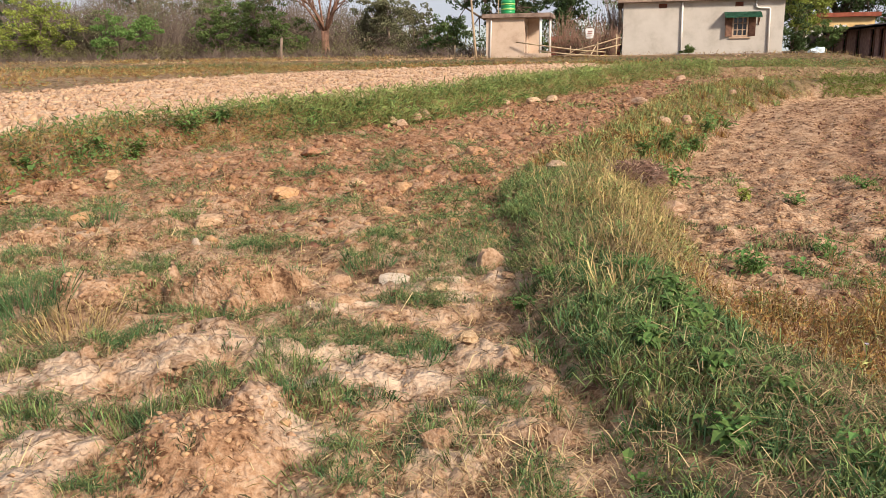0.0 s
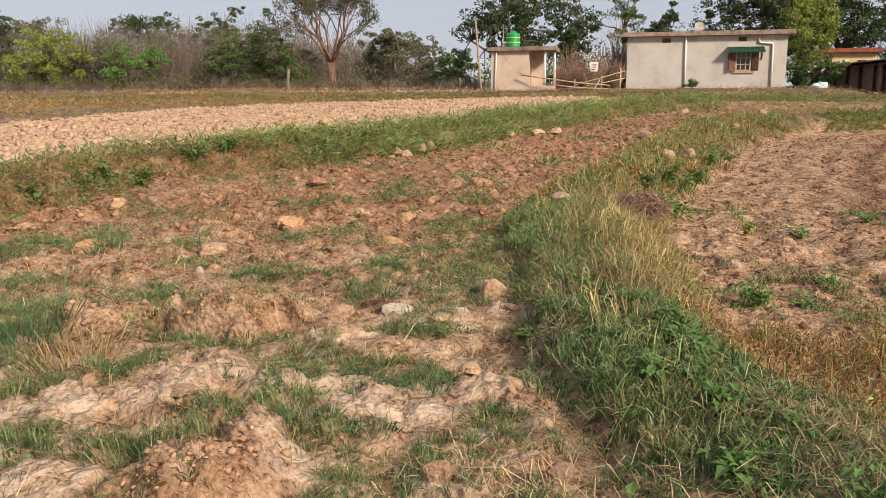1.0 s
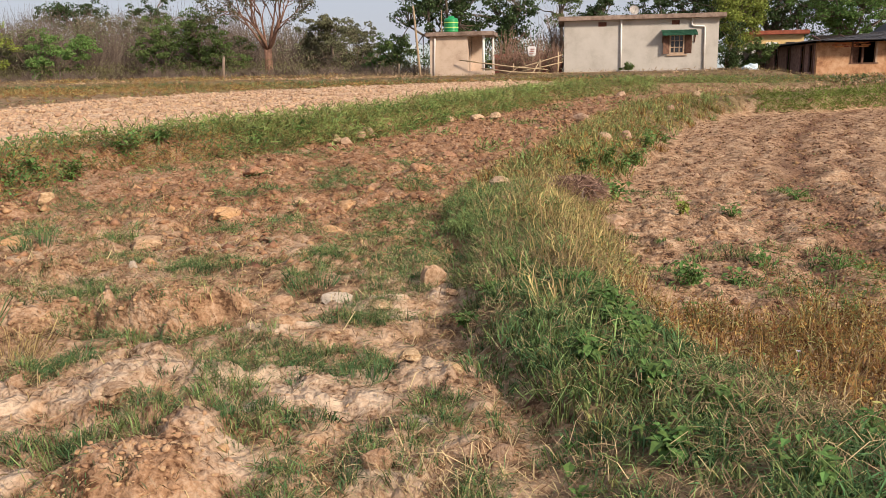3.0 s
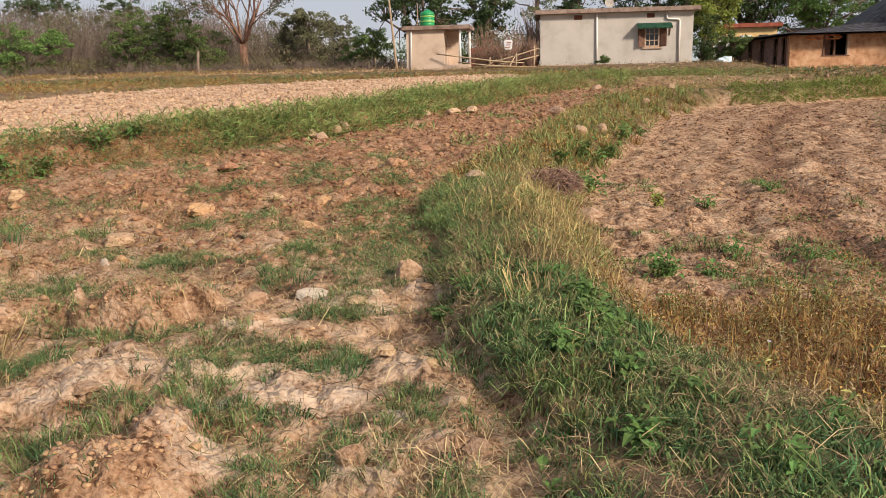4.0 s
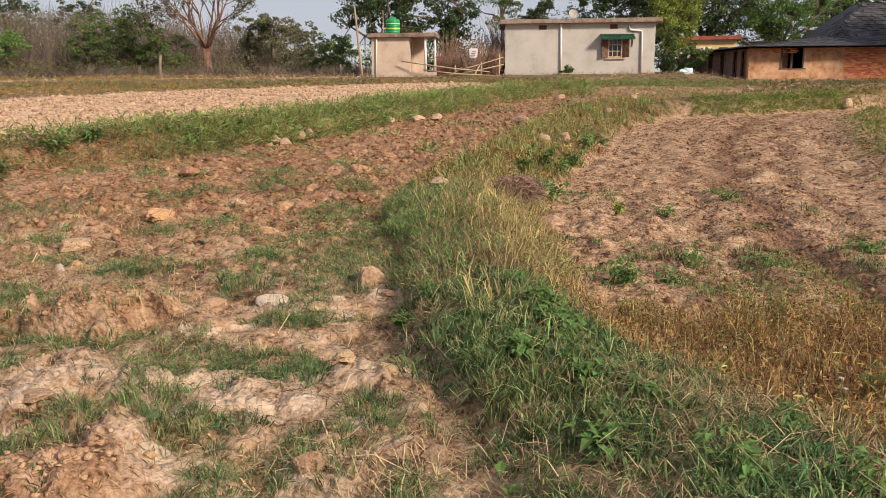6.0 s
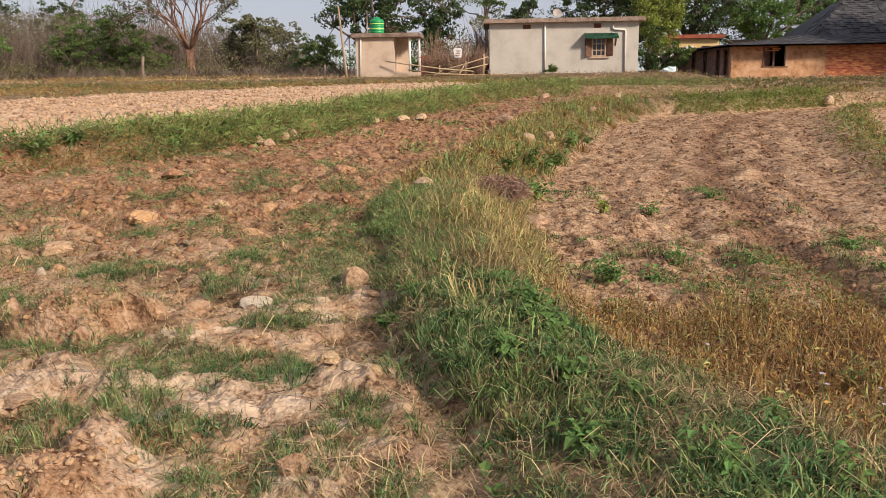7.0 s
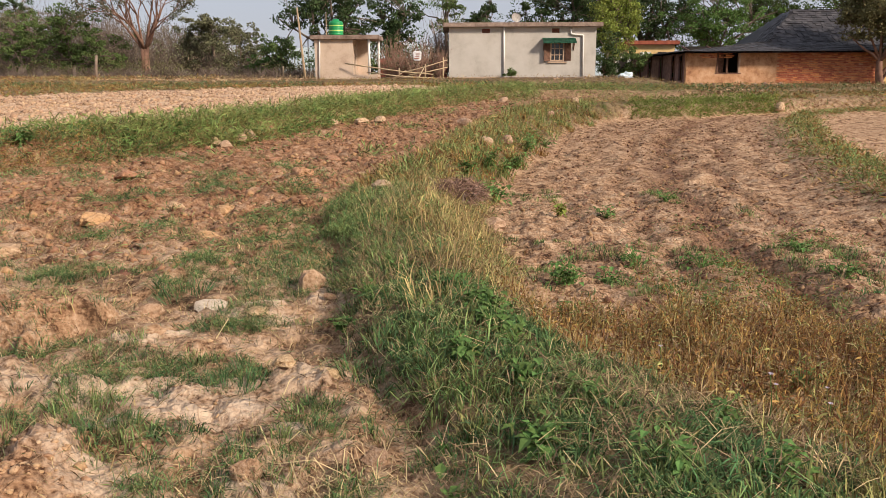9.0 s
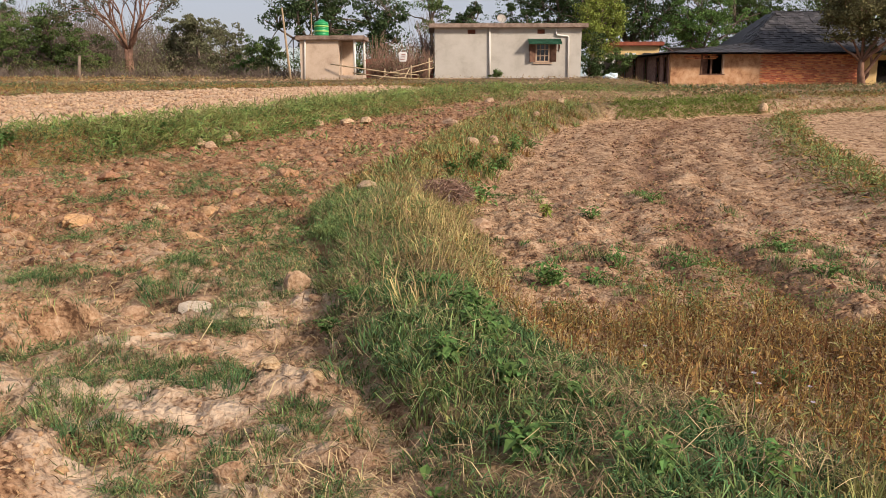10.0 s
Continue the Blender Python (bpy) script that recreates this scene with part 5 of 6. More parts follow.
    a = rng.uniform(0, 6.283, n)
    q = radius * own * np.sqrt(rng.uniform(0, 1, n))
    P = np.repeat(C, per, 0)
    P[:, 0] += q * np.cos(a)
    P[:, 1] += q * np.sin(a)
    P[:, 2] = ground_z(P[:, 0], P[:, 1])
    return blades(name, P, height * own * rng.uniform(.35, 1.1, n), m, label, category, width, lean, seed, dirs=a + rng.normal(size=n) * .7)


def sprigs(name, P, hmax, length, m, label, category="grass", aspect=.09, seed=0):
    """Short narrow leaves at all heights and slants, as creeping grass grows."""
    rng = np.random.default_rng(seed)
    n = len(P)
    a, e = rng.uniform(0, 6.283, n), rng.uniform(-.1, 1.25, n)
    d = np.stack([np.cos(a) * np.cos(e), np.sin(a) * np.cos(e), np.sin(e)], 1)
    w = np.cross(d, rand_unit(rng, n))
    w /= np.linalg.norm(w, axis=1)[:, None] + 1e-9
    L = (length * rng.uniform(.5, 1.4, n))[:, None]
    b = P + np.stack([np.zeros(n), np.zeros(n), hmax * rng.uniform(0, 1, n) ** 1.4], 1)
    q = b + d * L * .55
    V = np.stack([b, q + w * L * aspect * .5, b + d * L - np.array([0, 0, .12]) * L, q - w * L * aspect * .5], 1)
    return tagged(quads(name, V, m), label, category, kind="stuff")




def ridge_mask(lo, hi):
    def keep(x, y):
        u = ridge_u(x, y) + .24 * fbm(x * 2.6, y * 2.6, 54, 3)
        return sstep(u, lo - .12, lo + .12) * (1 - sstep(u, hi - .15, hi + .15))
    return keep


# the ridge: lush creeping grass near, thinner far
def lush(x, y):
    return ridge_mask(-1.0, .8)(x, y) * (.62 + .38 * vnoise(x * 3, y * 3, 61))


def green_share(x, y):
    """How green the ridge is: green on its shaded flank, straw on the crest further on."""
    u = ridge_u(x, y)
    return np.clip(1.15 - sstep(u, -.4, .5) * sstep(y, 4.6, 6.2) * .8 - .35 * sstep(vnoise(x * 2.2, y * 2.2, 60), .1, .6), .08, 1)


def dead_patch(x, y):
    return sstep(fbm(x * 2.2 + 4, y * 2.2, 59, 3), -.02, .25)


P = scatter(R, -1.7, 2.7, 2.2, 9.5, 3600, lambda x, y: ridge_mask(-1.0, 1.0)(x, y) * dead_patch(x, y))
sprigs("dead_ridge_grass", P, .07, .1, M_DEAD, "dead brown grass lying in the ridge growth", seed=53, aspect=.035)
P = scatter(R, -1.7, 2.7, 2.2, 5.4, 6500, lambda x, y: lush(x, y) * green_share(x, y) * (1 - .8 * dead_patch(x, y)) * (.12 + .88 * sstep(fbm(x * 5.5, y * 5.5, 58, 2), -.3, .15)))
k = R.uniform(0, 1, len(P))
sprigs("ridge_grass", P[k < .75], .07, .075, M_GRASS2, "thick green creeping grass over the field ridge", seed=1, aspect=.05)
sprigs("ridge_grass_light", P[(k >= .75) & (k < .9)], .09, .075, M_GRASS, "light green grass over the field ridge", seed=2, aspect=.05)
sprigs("ridge_grass_yellow", P[(k >= .9) & (k < .95)], .1, .075, M_YGRASS, "yellowing grass over the field ridge", seed=3, aspect=.045)
sprigs("ridge_straw_fine", P[k >= .95], .13, .11, M_STRAW, "fine dead straw tangled in the ridge grass", seed=43, aspect=.02)
C = scatter(R, -1.7, 2.7, -1.5, 6.2, 190, lambda x, y: lush(x, y) * green_share(x, y) * (1 - .45 * dead_patch(x, y)))
k = R.uniform(0, 1, len(C)) + .25 * vnoise(C[:, 0] * 1.8, C[:, 1] * 1.8, 64)
clumped("ridge_clumps_dark", C[k < .45], 27, .06, .1, M_GRASS2, "dark green clumps of creeping grass on the ridge", seed=101, width=.0036, lean=1.6)
clumped("ridge_clumps", C[(k >= .45) & (k < .85)], 27, .06, .11, M_GRASS, "green clumps of creeping grass on the ridge", seed=102, width=.0036, lean=1.6)
clumped("ridge_clumps_yellow", C[k >= .97], 26, .055, .11, M_YGRASS, "yellowing clumps of grass on the ridge", seed=121, width=.0034, lean=1.5)
clumped("ridge_clumps_bright", C[(k >= .85) & (k < .97)], 26, .05, .1, M_WEED, "bright green clumps of grass on the ridge", seed=103, width=.003, lean=1.2)
C = scatter(R, -1.7, 1.4, 6.2, 11, 60, lambda x, y: lush(x, y) * green_share(x, y))
clumped("ridge_clumps_mid", C, 40, .07, .11, M_GRASS, "green grass clumps along the ridge", seed=104, width=.004)
P = scatter(R, -1.7, 1.7, 5.4, 10.5, 7000, lambda x, y: lush(x, y) * green_share(x, y))
k = R.uniform(0, 1, len(P))
sprigs("ridge_grass_mid", P[k < .6], .09, .09, M_GRASS, "green grass along the ridge", seed=4, aspect=.055)
sprigs("ridge_grass_mid_dark", P[k >= .6], .08, .09, M_GRASS2, "dark green grass along the ridge", seed=5, aspect=.055)
P = scatter(R, -1.6, 2.6, 2.2, 9.5, 70, lambda x, y: lush(x, y) * green_share(x, y))
blades("long_grass", P, R.uniform(.1, .24, len(P)), M_GRASS, "long grass blades on the ridge", width=.0035, lean=1.5, seed=2)
P = scatter(R, -1.5, 12, 9.6, 32, 1250, lambda x, y: ridge_mask(-1.0, .95)(x, y) * (.5 + .5 * vnoise(x * 2, y * 2, 63)) * np.interp(y, [10, 20, 32], [1, .6, .35]))
k = R.uniform(0, 1, len(P))
sprigs("far_ridge_grass", P[k < .22], .18, .11, M_GRASS, "green grass on the far ridge", seed=6, aspect=.13)
sprigs("far_ridge_yellow", P[(k >= .22) & (k < .42)], .18, .11, M_YGRASS, "yellowing grass on the far ridge", seed=7, aspect=.12)
sprigs("far_ridge_dry", P[(k >= .42) & (k < .6)], .2, .12, M_DRY, "dry straw-coloured grass on the far ridge", seed=8, aspect=.09)
sprigs("far_ridge_rust", P[k >= .6], .16, .1, M_RUST, "brown weeds on the far ridge", "weeds", seed=44, aspect=.12)
C = scatter(R, -1.2, 8, 9.3, 28, 26, lambda x, y: ridge_mask(-.95, .95)(x, y) * (.45 + .55 * vnoise(x * 1.3, y * 1.3, 55)))
k = R.uniform(0, 1, len(C))
clumped("far_ridge_clumps", C[k < .4], 26, .12, .27, M_GRASS, "green weedy clumps standing on the far ridge", "weeds", .007, .9, 112)
clumped("far_ridge_dry_clumps", C[(k >= .4) & (k < .7)], 26, .12, .26, M_YGRASS, "yellowing weedy clumps standing on the far ridge", "weeds", .006, .9, 113)
clumped("far_ridge_rust_clumps", C[k >= .7], 26, .12, .22, M_RUST, "brown weedy clumps standing on the far ridge", "weeds", .007, 1.0, 114)
# straw-yellow crest
P = scatter(R, -1.2, 1.2, 4.4, 10.5, 850, lambda x, y: ridge_mask(-.75, .8)(x, y) * (1.05 - green_share(x, y)))
blades("dry_ridge_grass", P, R.uniform(.1, .34, len(P)), M_DRY, "tall straw-yellow dry grass on the ridge crest", width=.0036, lean=1.1, seed=5)
P = scatter(R, -1.2, 1.2, 4.6, 10.5, 5200, lambda x, y: ridge_mask(-.8, .95)(x, y) * (1.0 - green_share(x, y)) * (.3 + .7 * sstep(vnoise(x * 6, y * 6, 69), -.4, .4)))
k = R.uniform(0, 1, len(P))
sprigs("dry_ridge_leaves", P[k < .4], .15, .07, M_YGRASS, "drying yellow-green grass on the crest", seed=9, aspect=.1)
sprigs("crest_rust", P[(k >= .4) & (k < .65)], .12, .06, M_RUST, "rusty dry weeds on the crest", "weeds", seed=118, aspect=.14)
sprigs("crest_green", P[(k >= .65) & (k < .85)], .13, .08, M_GRASS, "green grass on the crest", seed=119, aspect=.07)
sprigs("crest_dead", P[k >= .85], .1, .06, M_BROWNWEED, "dark dead weeds on the crest", "weeds", seed=120, aspect=.14)
P = scatter(R, -1.3, 2.7, 2.2, 6.5, 220, lambda x, y: ridge_mask(-1.0, 1.1)(x, y))
P[:, 2] += R.uniform(.02, .1, len(P))
blades("ridge_straw", P, R.uniform(.015, .05, len(P)), M_STRAW, "dead straw caught in the ridge grass", "straw", .0018, 6.0, 6)


# the rusty dry weeds of the low corner
def rusty(x, y):
    edge = 5.55 + .3 * vnoise(x * 1.3, y * 0, 66) + .35 * vnoise(x * 4, y * 4, 57)
    return sstep(ridge_u(x, y), .35, .9) * (1 - sstep(y, edge - .3, edge + .15)) * (x < 6)


def rust_mix(x, y):
    return sstep(fbm(x * 1.5, y * 1.5, 68, 3) - .35 * sstep(y, 3.4, 4.4), -.25, .25)


P = scatter(R, .2, 5.5, 2.2, 6.0, 10500, lambda x, y: rusty(x, y) * (.25 + .75 * sstep(vnoise(x * 7, y * 7, 67), -.5, .5)))
g = rust_mix(P[:, 0], P[:, 1])
k = R.uniform(0, 1, len(P))
hi = R.uniform(0, 1, len(P))
dry = k > .12 + .42 * g
sprigs("rusty_weeds", P[dry & (hi < .5)], .19, .034, M_RUST, "low rusty brown drying weeds", "weeds", .24, 11)
sprigs("tan_weeds", P[dry & (hi >= .5) & (hi < .72)], .2, .033, M_DEAD, "withered tan weeds in the low corner", "weeds", .2, 38)
# low layer coloured dark to paint the shade between the taller weeds
sprigs("brown_weeds", P[dry & (hi >= .72)], .1, .036, M_BROWNWEED, "withered brown weeds kept low and dark to paint shaded gaps", "weeds", .22, 18)
sprigs("green_undergrowth", P[k < .04 + .3 * g], .15, .06, M_GRASS, "green grass among the drying weeds", "grass", .08, 12)
sprigs("yellow_undergrowth", P[(k > .04 + .3 * g) & (k < .12 + .42 * g)], .17, .055, M_YGRASS, "yellowing weeds in the low corner", "weeds", .12, 13)
P = scatter(R, .4, 5.5, 2.2, 5.9, 700, rusty)
blades("rusty_stalks", P, R.uniform(.1, .27, len(P)), M_RUST, "thin reddish-brown weed stalks", "weeds", .0024, .7, 19)
P = P[::3]
blades("weed_stalks", P, R.uniform(.12, .3, len(P)), M_DRY, "thin dry weed stalks", "weeds", .0022, .8, 9)
C = scatter(R, .6, 5.5, -1.5, 2.3, 40, rusty)
clumped("rear_weeds", C, 30, .1, .17, M_RUST, "rusty drying weeds in the low corner", "weeds", .004, .8, 122)
C = scatter(R, 1.2, 3.2, 2.2, 3.5, 34, lambda x, y: sstep(fbm(x * 1.2, y * 1.2, 62, 2), -.2, .2))
clumped("corner_grass", C, 34, .06, .17, M_YGRASS, "yellow-green grass clumps in the low corner", seed=105, width=.0028, lean=.9)


# patchy grass of the middle field
def patchy(x, y):
    inside = (ridge_u(x, y) < -.9) * (bund_d(x, y) < -.05)
    drawn = np.maximum(blobs(GRASS_NEAR, x, y, 230), blobs(GRASS_MID, x, y, 240))
    loose = sstep(fbm(x * 1.6 + 3, y * 1.6, 70, 4), .12, .4) * np.interp(y, [2, 6, 10, 16, 30], [.42, .55, .7, .45, .25])
    return inside * np.clip(np.maximum(drawn, loose) + .03 * (y < 12), 0, 1)


P = scatter(R, -6.5, 0, 2.2, 6.5, 8200, lambda x, y: patchy(x, y) * (.25 + .75 * sstep(vnoise(x * 9, y * 9, 71), -.5, .4)))
k = R.uniform(0, 1, len(P))
sprigs("field_grass", P[k < .62], .055, .055, M_GRASS2, "short patchy green grass between the clods", seed=10, aspect=.05)
sprigs("field_grass_light", P[(k >= .62) & (k < .88)], .05, .055, M_GRASS, "light green patchy grass between the clods", seed=11, aspect=.05)
sprigs("field_grass_dry", P[k >= .88], .04, .06, M_STRAW, "dry blades among the patchy grass", seed=40, aspect=.03)
C = scatter(R, -6.5, 0, -1.5, 7, 125, lambda x, y: patchy(x, y))
k = R.uniform(0, 1, len(C))
clumped("field_clumps_dark", C[k < .5], 26, .04, .07, M_GRASS2, "small dark green grass clumps on the soil", seed=106, width=.002, lean=1.5)
clumped("field_clumps", C[(k >= .5) & (k < .85)], 26, .04, .07, M_GRASS, "small green grass clumps on the soil", seed=107, width=.002, lean=1.5)
clumped("field_clumps_dry", C[k >= .85], 30, .035, .08, M_DEAD, "small withered grass clumps on the soil", seed=108, width=.002, lean=1.7)
P = scatter(R, -7, 0, 2.2, 14, 520, lambda x, y: (ridge_u(x, y) < -.85) * (bund_d(x, y) < -.05) * sstep(fbm(x * 1.3, y * 1.3, 65, 3) - .25 * blobs(CRUST, x, y, 210), -.15, .25) * np.interp(y, [6, 10, 14], [1, .6, .4]))
k = R.uniform(0, 1, len(P))
sprigs("field_dead_grass", P[k < .5], .025, .075, M_DEAD, "withered grass and weeds lying over the soil", "grass", .055, 115)
sprigs("field_brown_litter", P[(k >= .5) & (k < .8)], .02, .06, M_BROWNWEED, "dark rotting leaves and roots over the soil", "litter", .07, 116)
sprigs("field_olive_litter", P[k >= .8], .03, .06, M_LEAF_O, "olive creeping weeds over the soil", "weeds", .12, 117)
P = scatter(R, -7.5, 1, 6.5, 14, 2300, lambda x, y: patchy(x, y) * (.35 + .65 * sstep(vnoise(x * 6, y * 6, 75), -.5, .4)))
k = R.uniform(0, 1, len(P))
sprigs("field_grass_mid", P[k < .65], .06, .075, M_GRASS2, "short green grass patches in the tilled field", seed=12, aspect=.08)
sprigs("field_grass_mid_light", P[k >= .65], .06, .075, M_GRASS, "light grass patches in the tilled field", seed=13, aspect=.08)
P = scatter(R, -6, 6, 14, 33, 330, patchy)
sprigs("field_grass_far", P, .08, .15, M_GRASS, "sparse grass far down the tilled field", seed=14, aspect=.14)
# straw litter lying on the soil
P = scatter(R, -6.5, .2, 2.2, 8.5, 230, lambda x, y: (ridge_u(x, y) < -.8) * (.55 + .45 * vnoise(x * 1.7, y * 1.7, 72)))
P[:, 2] += .012
blades("straw_litter", P, R.uniform(.012, .045, len(P)), M_STRAW, "dry rice straw and roots littering the soil", "straw", .0017, 7.0, 13)
P = scatter(R, -6.5, .2, 2.2, 9, 200, lambda x, y: (ridge_u(x, y) < -.85) * (.45 + .55 * vnoise(x * 1.9, y * 1.9, 74)))
sprigs("root_litter", P, .012, .07, M_BROWNWEED, "brown roots and dead leaves on the soil", "litter", .05, 46)
P = scatter(R, -6.5, .2, 2.2, 9, 90, lambda x, y: (ridge_u(x, y) < -.8) * (.5 + .5 * vnoise(x * 1.2, y * 1.2, 73)))
blades("stubble", P, R.uniform(.03, .1, len(P)), M_DRY, "short dry stubble in the field", "stubble", .0025, 1.2, 14)
P = scatter(R, -6.5, .2, 2.2, 8.5, 16, lambda x, y: (ridge_u(x, y) < -.8))
P[:, 2] += .02
blades("long_roots", P, R.uniform(.04, .11, len(P)), M_STRAW, "long dead roots and stalks lying on the soil", "roots", .0032, 4.0, 17)
P = scatter(R, -1.4, .2, 2.2, 3.4, 2000, lambda x, y: np.exp(-((x + .42) ** 2 / .16 + (y - 2.72) ** 2 / .05)))
blades("root_mat", P, R.uniform(.03, .1, len(P)), M_STRAW, "tangle of dead roots on the soil", "straw", .0025, 3.0, 15)


for i, (mx, my, r, h) in enumerate(MOUNDS[:7]):
    P = scatter(R, mx - r * 1.3, mx + r * 1.3, my - r * 1.3, my + r * 1.3, (1500, 500)[i > 0], lambda x, y: np.exp(-((x - mx) ** 2 + (y - my) ** 2) / (r * r)))
    sprigs("mound_roots", P, .02, .09, M_STRAW if i % 2 else M_DEAD, "dead roots clinging to an earth mound", "roots", .022, 600 + i)


def tuft(x, y, r, h, m, label, seed, n=160, name="grass_tuft", group="grass tufts in the field"):
    rng = np.random.default_rng(seed)
    z = gz(x, y)
    t = thing(name, (x, y, z), 0, label, "grass tuft", group)
    a = rng.uniform(0, 6.283, n)
    q = r * .62 * np.sqrt(rng.uniform(0, 1, n))
    px, py = q * np.cos(a), q * np.sin(a)
    P = np.stack([px, py, ground_z(px + x, py + y) - z], 1)
    blades("foliage", P, h * .78 * rng.uniform(.25, 1.0, n), m, "", width=.0024, lean=max(1.0, .9 * r / h), seed=seed, parent=t, dirs=a + rng.normal(size=n) * .9)
    return t


TUFTS = [(-3.69, 4.26, .40, .33), (-3.37, 5.11, .37, .17), (-1.61, 3.46, .25, .17), (-1.04, 3.81, .26, .15), (-1.82, 3.05, .23, .15),
         (-1.30, 3.03, .27, .12), (-2.37, 2.82, .24, .12), (-2.57, 2.79, .24, .13), (-1.90, 6.50, .34, .19), (-1.85, 5.65, .34, .17), (-2.44, 4.21, .20, .10),
         (-2.08, 2.88, .32, .18), (-4.84, 6.72, .27, .22), (-4.16, 7.10, .22, .17), (-1.12, 2.62, .34, .11), (-1.10, 3.20, .18, .08), (-.60, 3.49, .21, .08),
         (-1.58, 4.11, .29, .10), (-1.40, 4.83, .29, .11)]
TUFTS2 = [(-2.83, 6.24, .39, .12), (-4.06, 9.66, .37, .15), (-3.02, 10.53, .46, .15), (-1.93, 10.21, .29, .15), (-1.86, 8.40, .31, .12),
          (-2.73, 3.89, .26, .13), (-3.44, 7.66, .29, .12), (-3.08, 3.37, .21, .12), (-1.35, 3.92, .18, .09)]
for i, (x, y, r, h) in enumerate(TUFTS + TUFTS2):
    tuft(x, y, r, h, M_GRASS if i % 3 else M_GRASS2, "tuft of green grass growing on bare soil" if h > .11 else "low tuft of creeping green grass", 200 + i, 165 if h > .12 else 130)
tuft(-3.21, 4.0, .42, .24, M_DRY, "large pale tuft of half-dry grass", 300, 300)
tuft(-3.15, 3.9, .3, .15, M_DEAD, "brown dead base of a grass tuft", 302, 260)
tuft(-3.75, 4.2, .4, .27, M_GRASS2, "large bluish-green tuft of long grass", 301, 300)


# bund, bank and far terraces
def bund_mask(lo, hi):
    return lambda x, y: sstep(bund_d(x, y), lo - .1, lo + .1) * (1 - sstep(bund_d(x, y), hi - .15, hi + .15)) * np.clip(.46 + .28 * sstep(y, 10.5, 13) + .6 * fbm(x * 1.9, y * 1.9, 80, 2), .08, 1) * (bund_x(y) < 14)


P = scatter(R, -10, 14, 5, 38, 1900, lambda x, y: bund_mask(-.05, 1.15)(x, y) * np.interp(y, [8, 20, 38], [1, .8, .45]))
g = sstep(bund_d(P[:, 0], P[:, 1]), .1, .5) * sstep(P[:, 1], 8.5, 13) * (.68 + .32 * vnoise(P[:, 0] * 1.1, P[:, 1] * 1.1, 81))
F = np.concatenate([scatter(R, -9, -3, 6, 17, 6400, lambda x, y: bund_mask(-.12, .5)(x, y)), scatter(R, -6, 6, 17, 34, 2400, lambda x, y: bund_mask(-.12, .5)(x, y))])
P = np.concatenate([P, F])
g = np.maximum(sstep(bund_d(P[:, 0], P[:, 1]), .1, .5) * sstep(P[:, 1], 11, 14), .85 * sstep(P[:, 1], 12.5, 15)) * (.68 + .32 * vnoise(P[:, 0] * 1.1, P[:, 1] * 1.1, 81))
k = R.uniform(0, 1, len(P))
sprigs("bund_grass_light", P[k < .32 * g], .24, .16, M_YGRASS, "yellow-green grass along the bund", seed=50, aspect=.06)
sprigs("bund_grass", P[(k >= .32 * g) & (k < .8 * g)], .3, .2, M_BUNDG, "thick green grass along the top of the bund", seed=20, aspect=.07)
sprigs("bund_grass_dark", P[(k >= .8 * g) & (k < .86 * g + .14)], .22, .14, M_GRASS2, "dark green grass on the bund", seed=21, aspect=.08)
sprigs("bund_dry_grass", P[(k > .86 * g + .14) & (k < .5 + .5 * g)], .18, .1, M_RUST, "brown drying grass on the face of the bund", "grass", .08, 22)
sprigs("bund_dead_grass", P[(k > .5 + .5 * g) & (k < .8 + .2 * g)], .16, .12, M_DEAD, "dead brown grass hanging on the bund", "grass", .04, 41)
sprigs("bund_yellow_grass", P[k > .8 + .2 * g], .18, .1, M_YGRASS, "yellowing grass on the face of the bund", "grass", .08, 45)
P = scatter(R, -10, 4, 5, 26, 420, lambda x, y: bund_mask(-.2, 1.0)(x, y) * sstep(vnoise(x * 1.1, y * 1.1, 82), -.4, .3))
P[:, 2] += R.uniform(.02, .25, len(P))
tagged(quads("bund_weeds", leaf_quads(R, P, .055, .7), M_WEED), "leafy green weeds on the earthen bund face", "weeds", kind="stuff")
P = scatter(R, 3.8, 16, 26, 36, 1100, lambda x, y: sstep(strip_d(x, y), -.2, .1) * (1 - sstep(strip_d(x, y), .75, .95)) * sstep(x, 6.2, 6.8) * (1 - sstep(x, 12, 14)))
sprigs("bank_grass", P, .26, .17, M_BANK, "bright green grass strip on the bank", seed=23, aspect=.12)
P = scatter(R, 11.5, 32, 29, 39, 330, lambda x, y: sstep(strip_d(x, y), -.3, .1) * (1 - sstep(strip_d(x, y), 1.2, 2.2)) * (.55 + .45 * vnoise(x * .9, y * .9, 78)))
k = R.uniform(0, 1, len(P))
sprigs("bank_weeds", P[k < .5], .2, .16, M_RUST, "brown weeds on the far bank", "weeds", seed=47, aspect=.16)
sprigs("bank_yellow_grass", P[(k >= .5) & (k < .75)], .2, .16, M_YGRASS, "yellowing grass on the far bank", seed=48, aspect=.12)
sprigs("bank_green_weeds", P[k >= .75], .2, .14, M_GRASS, "green weeds on the far bank", "weeds", seed=49, aspect=.16)
P = scatter(R, 4.5, 20, 5, 33, 1150, lambda x, y: np.exp(-((x - low_bund_x(y)) / .5) ** 2) * (.5 + .5 * vnoise(x * 1.5, y * 1.5, 83)) * (strip_d(x, y) < .3))
k = R.uniform(0, 1, len(P))
sprigs("low_bund_grass", P[k < .65], .12, .12, M_GRASS, "short green grass on the low curved bund", seed=24, aspect=.12)
sprigs("low_bund_dry_grass", P[k >= .65], .12, .12, M_RUST, "drying grass on the low curved bund", seed=25, aspect=.12)


